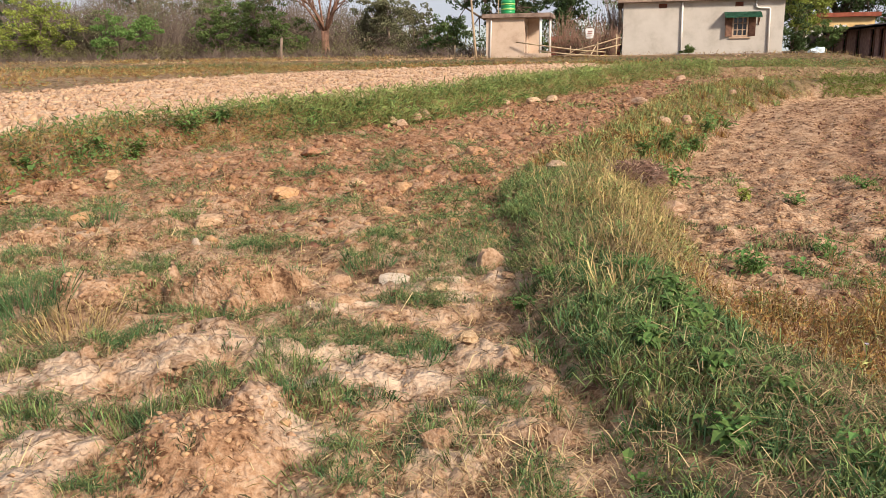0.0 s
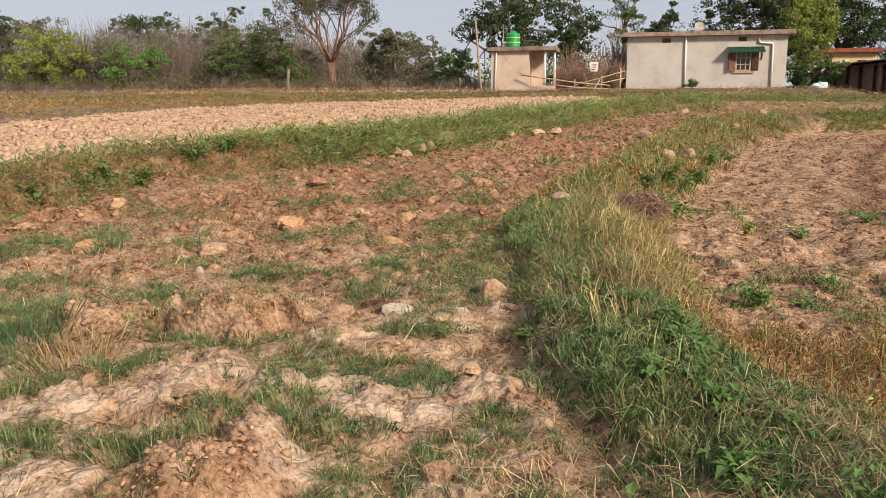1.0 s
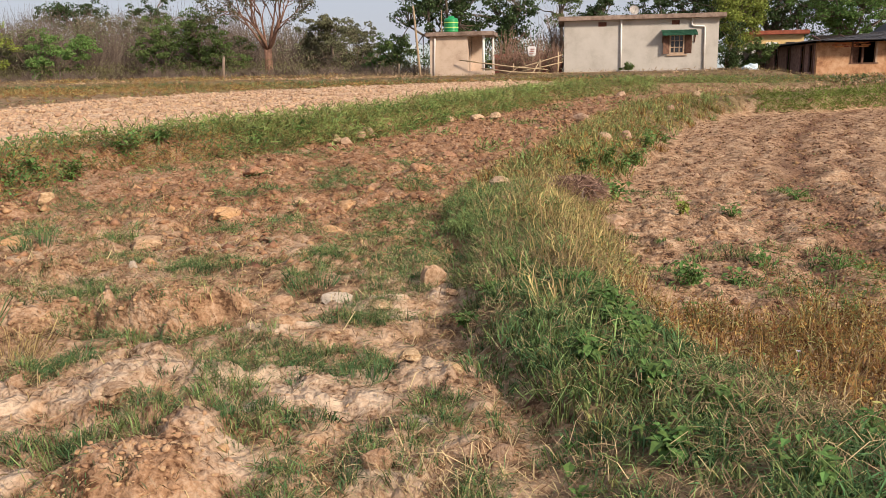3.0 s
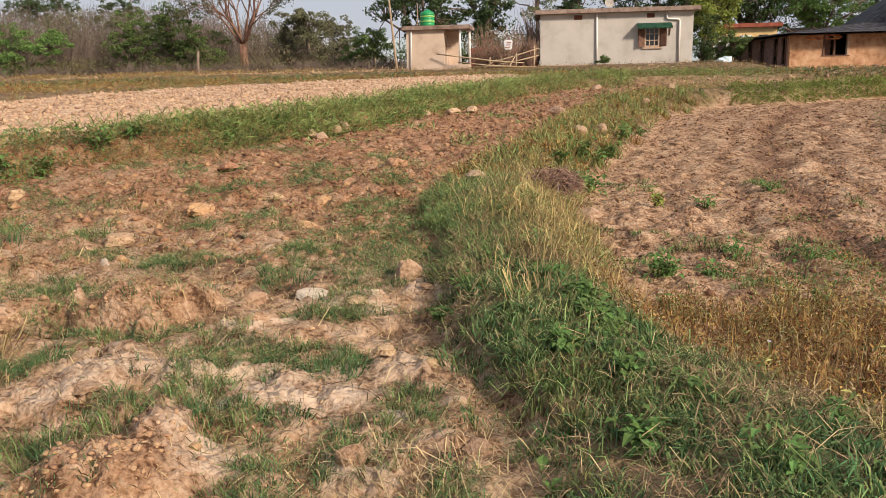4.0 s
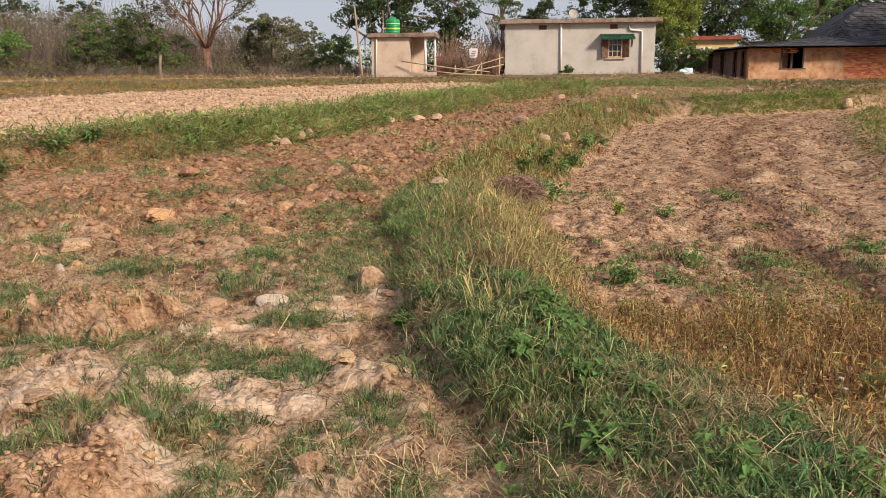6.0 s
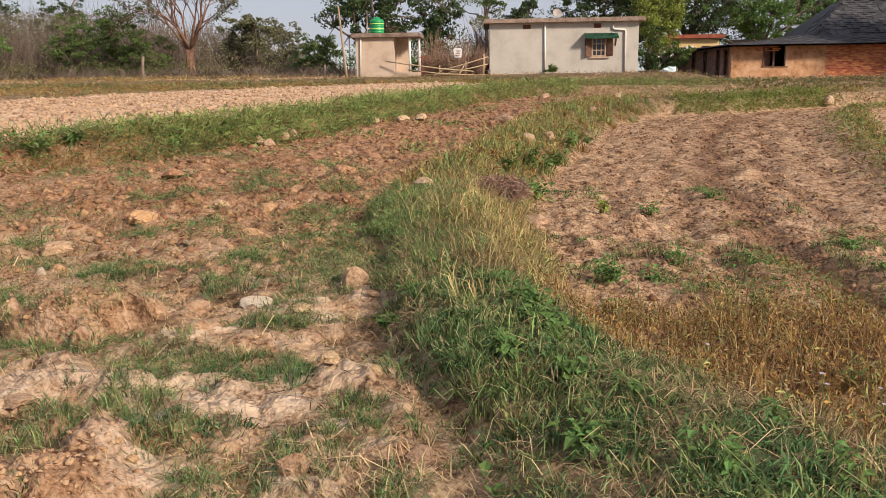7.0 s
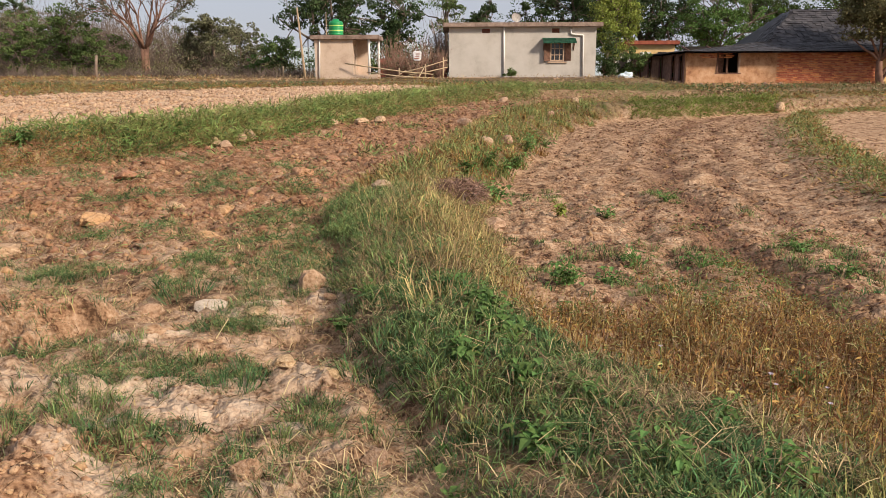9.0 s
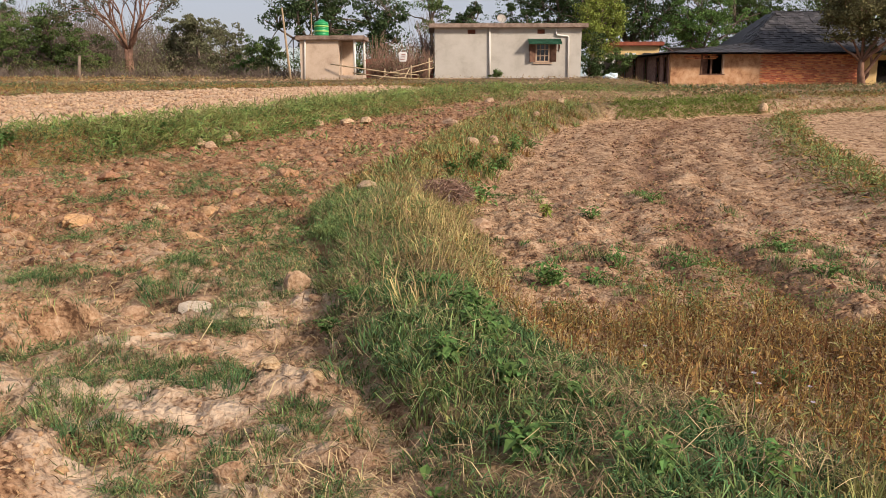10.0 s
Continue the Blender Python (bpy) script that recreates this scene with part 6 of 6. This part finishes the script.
def terrace(x, y):
    w = 1.0 * vnoise(x * .12, y * 0, 84) + .4 * vnoise(x * .5, y * 0, 79)
    edge = np.minimum(np.abs(y + w - 37.5), np.abs(y + w - 41.4))
    return np.exp(-(edge / .36) ** 2) * (pale_field(x, y) < .3) * np.maximum(bund_d(x, y) > .8, x > 8)


def house_edge(x, y):
    w = .5 * vnoise(x * .12, y * 0, 84)
    return np.exp(-((y + w - 45.6) / .5) ** 2) * (.5 + .5 * vnoise(x * .5, y * .5, 77))


P = scatter(R, -32, 40, 31, 44, 700, lambda x, y: terrace(x, y) * (.7 + .3 * vnoise(x * .6, y * .6, 85)))
k = R.uniform(0, 1, len(P))
sprigs("terrace_grass", P[k < .55], .24, .15, M_GRASS2, "green grass on the far terrace edges", seed=26, aspect=.14)
sprigs("terrace_rust", P[(k >= .55) & (k < .9)], .2, .15, M_RUST, "brown grass on the far terrace edges", seed=27, aspect=.14)
sprigs("terrace_dead_grass", P[k >= .9], .14, .16, M_DEAD, "dead brown grass on the far terrace edges", seed=28, aspect=.14)
P = scatter(R, -32, 40, 44, 48, 160, house_edge)
k = R.uniform(0, 1, len(P))
sprigs("yard_edge_grass", P[k < .4], .12, .13, M_YGRASS, "sparse grass below the farmstead", seed=54, aspect=.14)
sprigs("yard_edge_rust", P[k >= .4], .12, .13, M_RUST, "brown weeds below the farmstead", "weeds", seed=55, aspect=.14)
P = scatter(R, -45, 38, 31, 60, 24, lambda x, y: (pale_field(x, y) < .3) * sstep(fbm(x * .25, y * .8, 86), -.1, .4))
sprigs("terrace_dry_grass", P, .14, .22, M_DEAD, "dry brownish grass over the far terraces", seed=29, aspect=.12)
P = scatter(R, -45, -13, 16, 50, 130, lambda x, y: (pale_field(x, y) < .3) * sstep(fbm(x * .25, y * 1.1, 87), .02, .3))
k = R.uniform(0, 1, len(P))
sprigs("meadow_grass", P[k < .12], .22, .2, M_DRY, "straw-yellow meadow grass beyond the ploughed field", seed=30, aspect=.1)
sprigs("meadow_green", P[(k >= .12) & (k < .36)], .2, .18, M_GRASS, "yellow-green grass in the meadow", seed=31, aspect=.12)
sprigs("meadow_rust", P[k >= .4], .2, .2, M_RUST, "brown grass in the meadow", seed=32, aspect=.12)
P = scatter(R, -24, 3, 12, 46, 260, lambda x, y: np.clip(4 * pale_field(x, y - .7) * (1 - pale_field(x, y)), 0, 1) * (.6 + .4 * vnoise(x * .7, y * .7, 95)))
k = R.uniform(0, 1, len(P))
sprigs("field_edge_grass", P[k < .4], .13, .17, M_GRASS, "green grass along the ploughed field's far edge", seed=51, aspect=.12)
sprigs("field_edge_rust", P[k >= .4], .13, .17, M_RUST, "brown grass along the ploughed field's far edge", seed=52, aspect=.12)
P = scatter(R, .6, 6.5, 5.4, 27, 260, lambda x, y: (ridge_u(x, y) > 1) * (x < low_bund_x(y)) * sstep(fbm(x * .8, y * .8, 89), .1, .4) * np.interp(y, [5, 8, 12], [1, .6, .2]))
sprigs("low_field_grass", P, .05, .05, M_GRASS2, "sparse grass in the bare low field", seed=33, aspect=.1)


GRASS_LOW = [(1.22, 6.87, 0.45, 0.47), (1.79, 7.43, 0.21, 0.54), (2.46, 7.41, 0.27, 0.54), (3.72, 7.63, 0.43, 0.36), (3.68, 6.80, 0.24, 0.37), (0.95, 8.07, 0.35, 0.35), (3.15, 11.28, 0.20, 0.55), (3.86, 10.15, 0.18, 0.36), (1.88, 6.06, 0.35, 0.30), (2.54, 6.04, 0.26, 0.23), (1.42, 11.63, 0.33, 0.57), (0.49, 6.34, 0.22, 0.60), (3.16, 6.86, 0.30, 0.25)]
C = scatter(R, .3, 5, 5.2, 12, 105, lambda x, y: blobs(GRASS_LOW, x, y, 250, .5) * sstep(vnoise(x * 4, y * 4, 56), -.5, .5) + .07 * (y < 8))
k = R.uniform(0, 1, len(C))
clumped("low_clumps", C[k < .5], 22, .06, .075, M_GRASS, "green grass clumps in the bare low field", seed=109, width=.0032, lean=1.5)
clumped("low_clumps_dark", C[(k >= .5) & (k < .72)], 22, .06, .075, M_GRASS2, "dark grass clumps in the bare low field", seed=110, width=.0032, lean=1.5)
clumped("low_clumps_dry", C[k >= .72], 22, .06, .08, M_DEAD, "withered grass clumps in the bare low field", seed=111, width=.003, lean=1.4)
P = scatter(R, .5, 5.5, 5.2, 9.0, 1500, lambda x, y: (ridge_u(x, y) > .85) * (x < low_bund_x(y) - .3) * sstep(fbm(x * 1.1, y * 1.6, 76, 3) + .22 * np.exp(-((y - 6.2) / .7) ** 2), .24, .5))
k = R.uniform(0, 1, len(P))
sprigs("low_band_grass", P[k < .45], .06, .055, M_GRASS, "low green weeds at the foot of the bare field", "weeds", seed=56, aspect=.1)
sprigs("low_band_leaves", P[(k >= .45) & (k < .62)], .07, .03, M_WEED, "small green leaves at the foot of the bare field", "weeds", seed=57, aspect=.5)
sprigs("low_band_rust", P[k >= .62], .07, .045, M_RUST, "brown weeds at the foot of the bare field", "weeds", seed=58, aspect=.15)


# ---- leafy weeds ----
def weed(x, y, r, h, m, label, seed, n=60, leaf=.06, name="weed"):
    rng = np.random.default_rng(seed)
    z = gz(x, y)
    w = thing(name, (x, y, z), 0, label, "weed", "leafy weeds")
    bm = bmesh.new()
    tips = []
    for k in range(9):
        a = rng.uniform(0, 6.28)
        q = r * .5 * math.sqrt(rng.uniform(.05, 1))
        e = (q * math.cos(a), q * math.sin(a), h * rng.uniform(.4, .95))
        tube([(0, 0, -.03), (e[0] * .4, e[1] * .4, e[2] * .6), e], [.005, .004, .002], 4, bm)
        tips.append(e)
    tagged(part("stem", bm, m, w), kind="stuff")
    T = np.array(tips)
    vs, fs = [], []
    for k in range(n):
        c = Vector(T[rng.integers(0, 9)] * rng.uniform(.35, 1.0)) + Vector(rng.normal(size=3) * r * .1)
        a, tilt, s = rng.uniform(0, 6.28), rng.uniform(-.5, .7), leaf * rng.uniform(.5, 1.2)
        ax, sd = Vector((math.cos(a), math.sin(a), tilt)), Vector((-math.sin(a), math.cos(a), 0))
        b = len(vs)
        vs += [c, c + ax * s * .45 + sd * s * .32 + Vector((0, 0, .12 * s)), c + ax * s - Vector((0, 0, .2 * s)), c + ax * s * .45 - sd * s * .32 + Vector((0, 0, .12 * s)), c + ax * s * .5]
        fs += [(b, b + 4, b + 1), (b + 1, b + 4, b + 2), (b, b + 3, b + 4), (b + 4, b + 3, b + 2)]
    tagged(raw("foliage", vs, fs, m, w), kind="stuff")
    return w


WEEDS = [(1.03, 6.36, .34, .2), (1.41, 6.63, .3, .17), (1.74, 7.04, .36, .18), (2.34, 7.02, .41, .18), (.32, 4.05, .24, .2), (.13, 3.67, .16, .08), (2.02, 9.78, .28, .16),
         (3.06, 10.91, .31, .17), (.40, 3.38, .16, .1), (1.27, 4.33, .16, .12), (.99, 4.33, .22, .14), (.39, 2.81, .18, .12), (2.03, 5.75, .2, .11),
         (3.40, 6.58, .43, .13), (3.45, 7.59, .33, .13), (1.09, 6.46, .35, .2), (.25, 4.35, .22, .18)]
RIDGE_WEEDS = [(.30, 4.35, .3, .2), (.14, 3.68, .2, .12), (.98, 4.27, .24, .16), (1.14, 3.03, .24, .15), (.40, 2.85, .2, .13), (.78, 2.5, .22, .13), (1.15, 2.5, .22, .14), (.65, 3.19, .18, .12),
               (.38, 3.83, .2, .14), (-.47, 5.09, .18, .12), (-.27, 5.41, .2, .14), (1.85, 4.51, .2, .14), (1.90, 3.97, .22, .14), (-.58, 4.75, .16, .1), (.88, 5.45, .25, .14), (.1, 4.8, .22, .15)]
WEEDS2 = [(-7.0, 12.2, .56, .36), (-7.16, 8.63, .42, .2), (-7.31, 9.8, .70, .36), (-7.23, 11.1, .52, .34), (-6.60, 12.6, .38, .3), (1.86, 17.53, .5, .35), (.68, 12.44, .4, .4), (.75, 10.8, .4, .3), (.45, 10.1, .36, .26), (1.3, 14.2, .4, .3), (1.65, 16.0, .45, .3), (2.35, 18.6, .5, .32), (.35, 11.6, .36, .26), (1.0, 13.2, .36, .28), (-7.4, 10.4, .5, .3),
          (-5.6, 14.2, .4, .3), (-4.9, 15.2, .4, .28)]
for i, (x, y, r, h) in enumerate(WEEDS):
    weed(x, y, r, h, M_WEED, "leafy green weed growing low in the dry soil", 400 + i, 70, .065)
for i, (x, y, r, h) in enumerate(RIDGE_WEEDS):
    weed(x, y, r, h, M_WEED if i % 2 else M_LEAF_G, "leafy green weed among the ridge grass", 470 + i, 60, .05)
for i, (x, y, r, h) in enumerate(WEEDS2):
    weed(x, y, r, h, M_WEED if i % 3 else M_LEAF_G, "bushy green weed on the earthen bank", 430 + i, 110, .1)
weed(.07, 2.64, .2, .05, M_LEAF_G, "flat broad-leaved green plant on the ridge", 450, 14, .06, "broadleaf_weed")
weed(1.46, 9.74, .24, .18, M_LEAF_Y, "small yellowing leafy plant in the bare field", 451, 60, .08, "yellow_weed")

# small pale flower heads
M_LILAC = mat("lilac petal", ((0.4, 0.35, 0.42), (0.5, 0.45, 0.53), (0.6, 0.55, 0.6)), 20, 0.7, 0, 60)
for i, (x, y) in enumerate([(1.45, 3.24), (1.62, 3.1), (1.3, 2.95), (1.8, 3.5), (1.05, 3.6)]):
    f = thing("wild_flower", (x, y, gz(x, y)), 0, "tiny pale lilac flower head on a thin stalk", "flower", "wild flowers")
    part("stalk", tube([(0, 0, -.02), (.01, 0, .12), (0, .01, .24)], [.002] * 3, 4), M_WEED, f)
    bm = bmesh.new()
    for k in range(10):
        a = k * .628
        q = [bm.verts.new(v) for v in ((0, .01, .24), (.009 * math.cos(a - .25), .01 + .009 * math.sin(a - .25), .247), (.012 * math.cos(a), .01 + .012 * math.sin(a), .245), (.009 * math.cos(a + .25), .01 + .009 * math.sin(a + .25), .247))]
        bm.faces.new(q)
    part("flower_head", bm, M_LILAC, f)


# ---- dry brush heap on the ridge ----
hp = thing("brush_heap", (.2, 9.0, gz(.2, 9.0)), 0, "heap of dead purplish-brown twigs on the ridge", "brush heap")
rngh = np.random.default_rng(9)
n = 1500
c = rand_unit(rngh, n) * rngh.uniform(0, 1, (n, 1)) ** .45 * np.array([.33, .27, .16]) + np.array([0, 0, .14])
d = rand_unit(rngh, n) * np.array([1, 1, .6]) * rngh.uniform(.05, .13, (n, 1))
e = d * .8 + rngh.normal(size=(n, 3)) * .03
w = np.cross(d, rand_unit(rngh, n))
w *= .0036 / (np.linalg.norm(w, axis=1)[:, None] + 1e-9)
Q = np.concatenate([np.stack([c - d - w, c - d + w, c + w, c - w], 1), np.stack([c - w, c + w, c + e + w * .5, c + e - w * .5], 1)])
tagged(quads("twig_tangle", Q, M_REDTWIG, hp), kind="stuff")
bm = bmesh.new()
for k in range(16):
    a, e = rngh.uniform(0, 6.28), rngh.uniform(.1, .9)
    c = Vector((rngh.normal() * .1, rngh.normal() * .1, .05))
    tube([c, c + Vector((.15 * math.cos(a), .15 * math.sin(a), .12)), c + Vector((.3 * math.cos(a), .3 * math.sin(a), .32 * e))], [.006, .005, .003], 5, bm)
tagged(part("stick_bundle", bm, M_TWIG, hp), kind="stuff")
pole_thing("dead_branch", [(-.35, 9.9, gz(-.35, 9.9) + .02), (-.1, 10.1, gz(-.1, 10.1) + .05), (.1, 10.2, gz(.1, 10.2) + .06)], [.025, .02, .01], "pale dead branch lying across the ridge", "branch")


# ---- clods and stones ----
M_DARKCLOD = mat("dark clod", ((0.11, 0.055, 0.03), (0.23, 0.125, 0.07), (0.38, 0.235, 0.145)), 6, 0.95, 0.8, 70, spread=0.35)
M_LOWCLOD = mat("brown clod", ((0.20, 0.115, 0.065), (0.36, 0.22, 0.135), (0.52, 0.35, 0.23)), 6, 0.95, 0.7, 70, spread=0.25)


def clod_mesh(seed, flat=1.0, sub=3, rough=.35):
    bm = bmesh.new()
    bmesh.ops.create_icosphere(bm, subdivisions=sub, radius=.5)
    o = Vector((seed * 3.1, seed * 1.7, seed))
    rc = random.Random(seed)
    cuts = [(Vector((rc.gauss(0, 1), rc.gauss(0, 1), abs(rc.gauss(0, 1)) * .8)).normalized(), rc.uniform(.3, .46)) for _ in range(10)]
    for v in bm.verts:
        c = v.co.copy()
        d = .7 * rough * noise.noise(c * 2.2 + o) + rough * .9 * (abs(noise.noise(c * 4.5 + o)) - .2) + rough * .6 * (abs(noise.noise(c * 10 + o)) - .2)
        d += rough * .45 * (abs(noise.noise(c * 19 + o)) - .2)
        v.co = c * (1 + d)
        v.co.z *= flat
        for n_, h_ in cuts:
            over = v.co.dot(n_) - h_
            if over > 0:
                v.co -= n_ * over * .85
        if v.co.z < -.18:
            v.co.z = -.18 + (v.co.z + .18) * .3
    return bm


def clod(x, y, w, h, m, label, seed, name="clod", group="loose clods", category="clod", rough=.38):
    ob = part(name, clod_mesh(seed, 1, 3 if y < 12 else 2, rough * 1.6), m, None, label)
    s = random.Random(seed)
    ob.matrix_basis = pose(x, y, gz(x, y) + h * (.22 if m is not M_REDCLOD else .08), s.uniform(-8, 8), s.uniform(-8, 8), s.uniform(0, 360)) @ Matrix.Diagonal((w * 1.0, w * s.uniform(.75, 1.0), h * 1.1, 1))
    return tagged(ob, label, category, group)


PALE = [(-1.93, 5.15, .22, .17), (-1.73, 4.58, .21, .09), (-.94, 5.7, .23, .19), (-3.84, 6.9, .30, .15), (-6.48, 9.36, .30, .21), (-6.51, 7.65, .25, .13), (-2.61, 7.1, .24, .06),
        (-1.18, 5.06, .19, .06), (-.75, 5.37, .10, .06), (-2.70, 3.42, .12, .09), (-1.07, 2.6, .13, .06), (-.72, 2.83, .12, .11), (-1.41, 3.4, .22, .07),
        (-.56, 3.88, .12, .06), (-.79, 3.93, .15, .07), (-2.35, 4.44, .09, .06), (-3.08, 9.25, .21, .12), (.72, 7.53, .13, .08), (.35, 6.37, .10, .06), (-.23, 3.0, .14, .05), (-1.55, 3.08, .12, .04), (-2.12, 3.36, .17, .06)]
for i, (x, y, w, h) in enumerate(PALE):
    clod(x, y, w, h, M_CLOD, "pale tan dry earth clod with a crumbly surface" if h > .08 else "low flat crust of pale dry earth", 500 + i)
RED = [(-4.50, 8.15, .44, .16), (-3.57, 8.2, .37, .16), (-2.46, 9.1, .40, .17), (-2.25, 7.6, .34, .10), (-4.53, 9.9, .37, .13), (-2.05, 11.8, .42, .17), (-1.91, 13.9, .39, .16), (-4.51, 11.5, .34, .14),
       (-2.89, 13.8, .40, .14), (-5.15, 6.85, .28, .11), (-1.95, 8.6, .25, .09)]
for i, (x, y, w, h) in enumerate(RED):
    clod(x, y, w, h, M_REDCLOD, "reddish-brown turned earth clod", 540 + i)
M_BANKCLOD = mat("bank clod", ((0.25, 0.15, 0.09), (0.45, 0.30, 0.19), (0.62, 0.45, 0.31)), 6, 0.95, 0.8, 50, spread=0.16)
RIDGE = [(-.68, 9.4, .36, .14), (.53, 8.5, .28, .17), (.78, 14.45, .34, .20), (1.23, 15.4, .26, .19), (.55, 19.8, .40, .19), (-4.03, 16.15, .26, .22), (-4.40, 15.6, .23, .21), (-4.13, 15.47, .22, .17),
         (-3.90, 16.4, .26, .25), (-2.69, 19.8, .28, .17), (-2.04, 20.2, .35, .17), (-1.63, 21.3, .30, .15), (2.20, 30, .36, .2), (2.97, 22.8, .27, .15), (12.7, 30.8, .38, .4), (4.4, 27.2, .3, .22)]
for i, (x, y, w, h) in enumerate(RIDGE):
    clod(x, y, w * 1.15, h * 1.1, M_BANKCLOD, "pale pinkish clod lying on the bank", 560 + i).location.z += .3 * h
clod(-1.55, 5.3, .26, .055, M_STONE, "flat pale grey stone lying on the soil", 590, "stone", "field stones", "stone", .12)
clod(-3.48, 6.0, .1, .08, M_STONE, "small grey stone on the soil", 591, "stone", "field stones", "stone", .15)
clod(-1.41, 3.32, .14, .06, M_STONE, "pale angular stone half sunk in the soil", 592, "stone", "field stones", "stone", .2)


M_TILLED = mat("tilled clod", ((0.19, 0.095, 0.05), (0.335, 0.18, 0.095), (0.46, 0.28, 0.165)), 7, 0.95, 0.7, 60, spread=0.22)
M_MOUND = mat("mound soil", ((0.24, 0.135, 0.07), (0.41, 0.25, 0.14), (0.54, 0.36, 0.22)), 9, 0.95, 0.8, 60, spread=0.15)


def crumbs(name, P, S, m, label, seed, small=False):
    """Many small angular clods in one mesh."""
    rng = np.random.default_rng(seed)
    bm = bmesh.new()
    bmesh.ops.create_icosphere(bm, subdivisions=1, radius=.5)
    base = np.array([v.co[:] for v in bm.verts])
    fc = np.array([[v.index for v in f.verts] for f in bm.faces])
    bm.free()
    if small:
        base = np.array([[.5, 0, 0], [0, .5, 0], [-.5, 0, 0], [0, -.5, 0], [0, 0, .5], [0, 0, -.5]])
        fc = np.array([[0, 1, 4], [1, 2, 4], [2, 3, 4], [3, 0, 4], [1, 0, 5], [2, 1, 5], [3, 2, 5], [0, 3, 5]])
    n, k = len(P), len(base)
    V = (base[None] * (1 + .2 * rng.normal(size=(n, k, 1))).clip(.5, 1.5) + .08 * rng.normal(size=(n, k, 3))) * np.stack([S * rng.uniform(.8, 1.3, n), S * rng.uniform(.45, .9, n), S * rng.uniform(.4, .8, n)], 1)[:, None]
    a = rng.uniform(0, 6.28, n)[:, None]
    x = V[..., 0] * np.cos(a) - V[..., 1] * np.sin(a)
    y = V[..., 0] * np.sin(a) + V[..., 1] * np.cos(a)
    V = np.stack([x, y, V[..., 2]], -1) + P[:, None] - np.array([0, 0, .02]) * S[:, None, None]
    F = (fc[None] + (np.arange(n) * k)[:, None, None]).reshape(-1, 3).astype(np.int32)
    me = bpy.data.meshes.new(name)
    me.vertices.add(n * k)
    me.vertices.foreach_set("co", V.astype(np.float32).reshape(-1))
    me.loops.add(F.size)
    me.loops.foreach_set("vertex_index", F.reshape(-1))
    me.polygons.add(len(F))
    me.polygons.foreach_set("loop_start", np.arange(len(F), dtype=np.int32) * 3)
    me.update()
    me.validate()
    me.materials.append(m)
    return tagged(new(name, me), label, "clods", kind="stuff")


P = scatter(R, -19, 4, 6, 44, 62, lambda x, y: pale_field(x, y) * np.interp(y, [12, 22, 40], [1, .8, .35]))
crumbs("ploughed_clods", P, R.uniform(.1, 1, len(P)) ** 2 * .19 + .07, M_PALECLOD, "pale dry clods covering the ploughed field", 1, True)
P = scatter(R, -7.5, 6, 6.0, 36, 190, lambda x, y: (ridge_u(x, y) < -1) * (bund_d(x, y) < 0) * (.6 + .4 * vnoise(x, y, 90)))
k = R.uniform(0, 1, len(P))
S = R.uniform(.1, 1, len(P)) ** 3 * .14 + .014
crumbs("tilled_clods", P[k < .62], S[k < .62], M_TILLED, "reddish clods of the tilled field", 2, True)
crumbs("tan_tilled_clods", P[(k >= .62) & (k < .72)], S[(k >= .62) & (k < .72)] * .7, M_MOUND, "tan clods of the tilled field", 8, True)
crumbs("dark_tilled_clods", P[k >= .72], S[k >= .72], M_DARKCLOD, "dark turned clods of the tilled field", 9, True)
P = scatter(R, -7, .2, 2.2, 8, 120, lambda x, y: (ridge_u(x, y) < -.9) * (bund_d(x, y) < 0) * (.5 + .5 * vnoise(x * 1.4, y * 1.4, 91)))
crumbs("soil_crumbs", P, R.uniform(.1, 1, len(P)) ** 2 * .035 + .008, M_CLOD, "crumbs of dry soil", 3, True)
for i, (mx, my, r, h) in enumerate(MOUNDS[:7]):
    P = scatter(R, mx - r * 1.2, mx + r * 1.2, my - r * 1.2, my + r * 1.2, 1300, lambda x, y: np.exp(-((x - mx) ** 2 + (y - my) ** 2) / (.7 * r * r)))
    crumbs("mound_crumbs", P, R.uniform(.1, 1, len(P)) ** 2 * .04 + .01, M_MOUND, "crumbly tan soil lumps on an earth mound", 700 + i)
P = scatter(R, .4, 14, 5.6, 30, 420, lambda x, y: drawn_lines(x, y) * (.5 + .5 * vnoise(x * 1.6, y * 1.6, 99)))
crumbs("drawn_clods", P, R.uniform(.1, 1, len(P)) ** 2.5 * .09 + .016, M_DARKCLOD, "dark turned clods in long drawn lines", 7, True)
P = scatter(R, .4, 14, 5.2, 34, 16, lambda x, y: (ridge_u(x, y) > .9) * (strip_d(x, y) < .2) * (.4 + .6 * vnoise((x - .28 * y) * 2.2, y * .25, 92)))
crumbs("low_field_clods", P, R.uniform(.1, 1, len(P)) ** 4 * .1 + .012, M_LOWCLOD, "small brown clods in drawn furrow lines", 4, True)
P = scatter(R, 3, 34, 34, 48, 4, lambda x, y: sstep(fbm(x * .3, y * .6, 93), -.1, .5))
crumbs("terrace_clods", P, R.uniform(.1, .3, len(P)), M_PALECLOD, "scattered pale clods on the far terraces", 5)
P = scatter(R, -30, -3, 41, 56, 5, lambda x, y: sstep(fbm(x * .2, y * .6, 94), -.1, .4) * (pale_field(x, y) < .2))
crumbs("meadow_clods", P, R.uniform(.1, .3, len(P)), M_CLOD, "scattered tan clods beyond the ploughed field", 6)
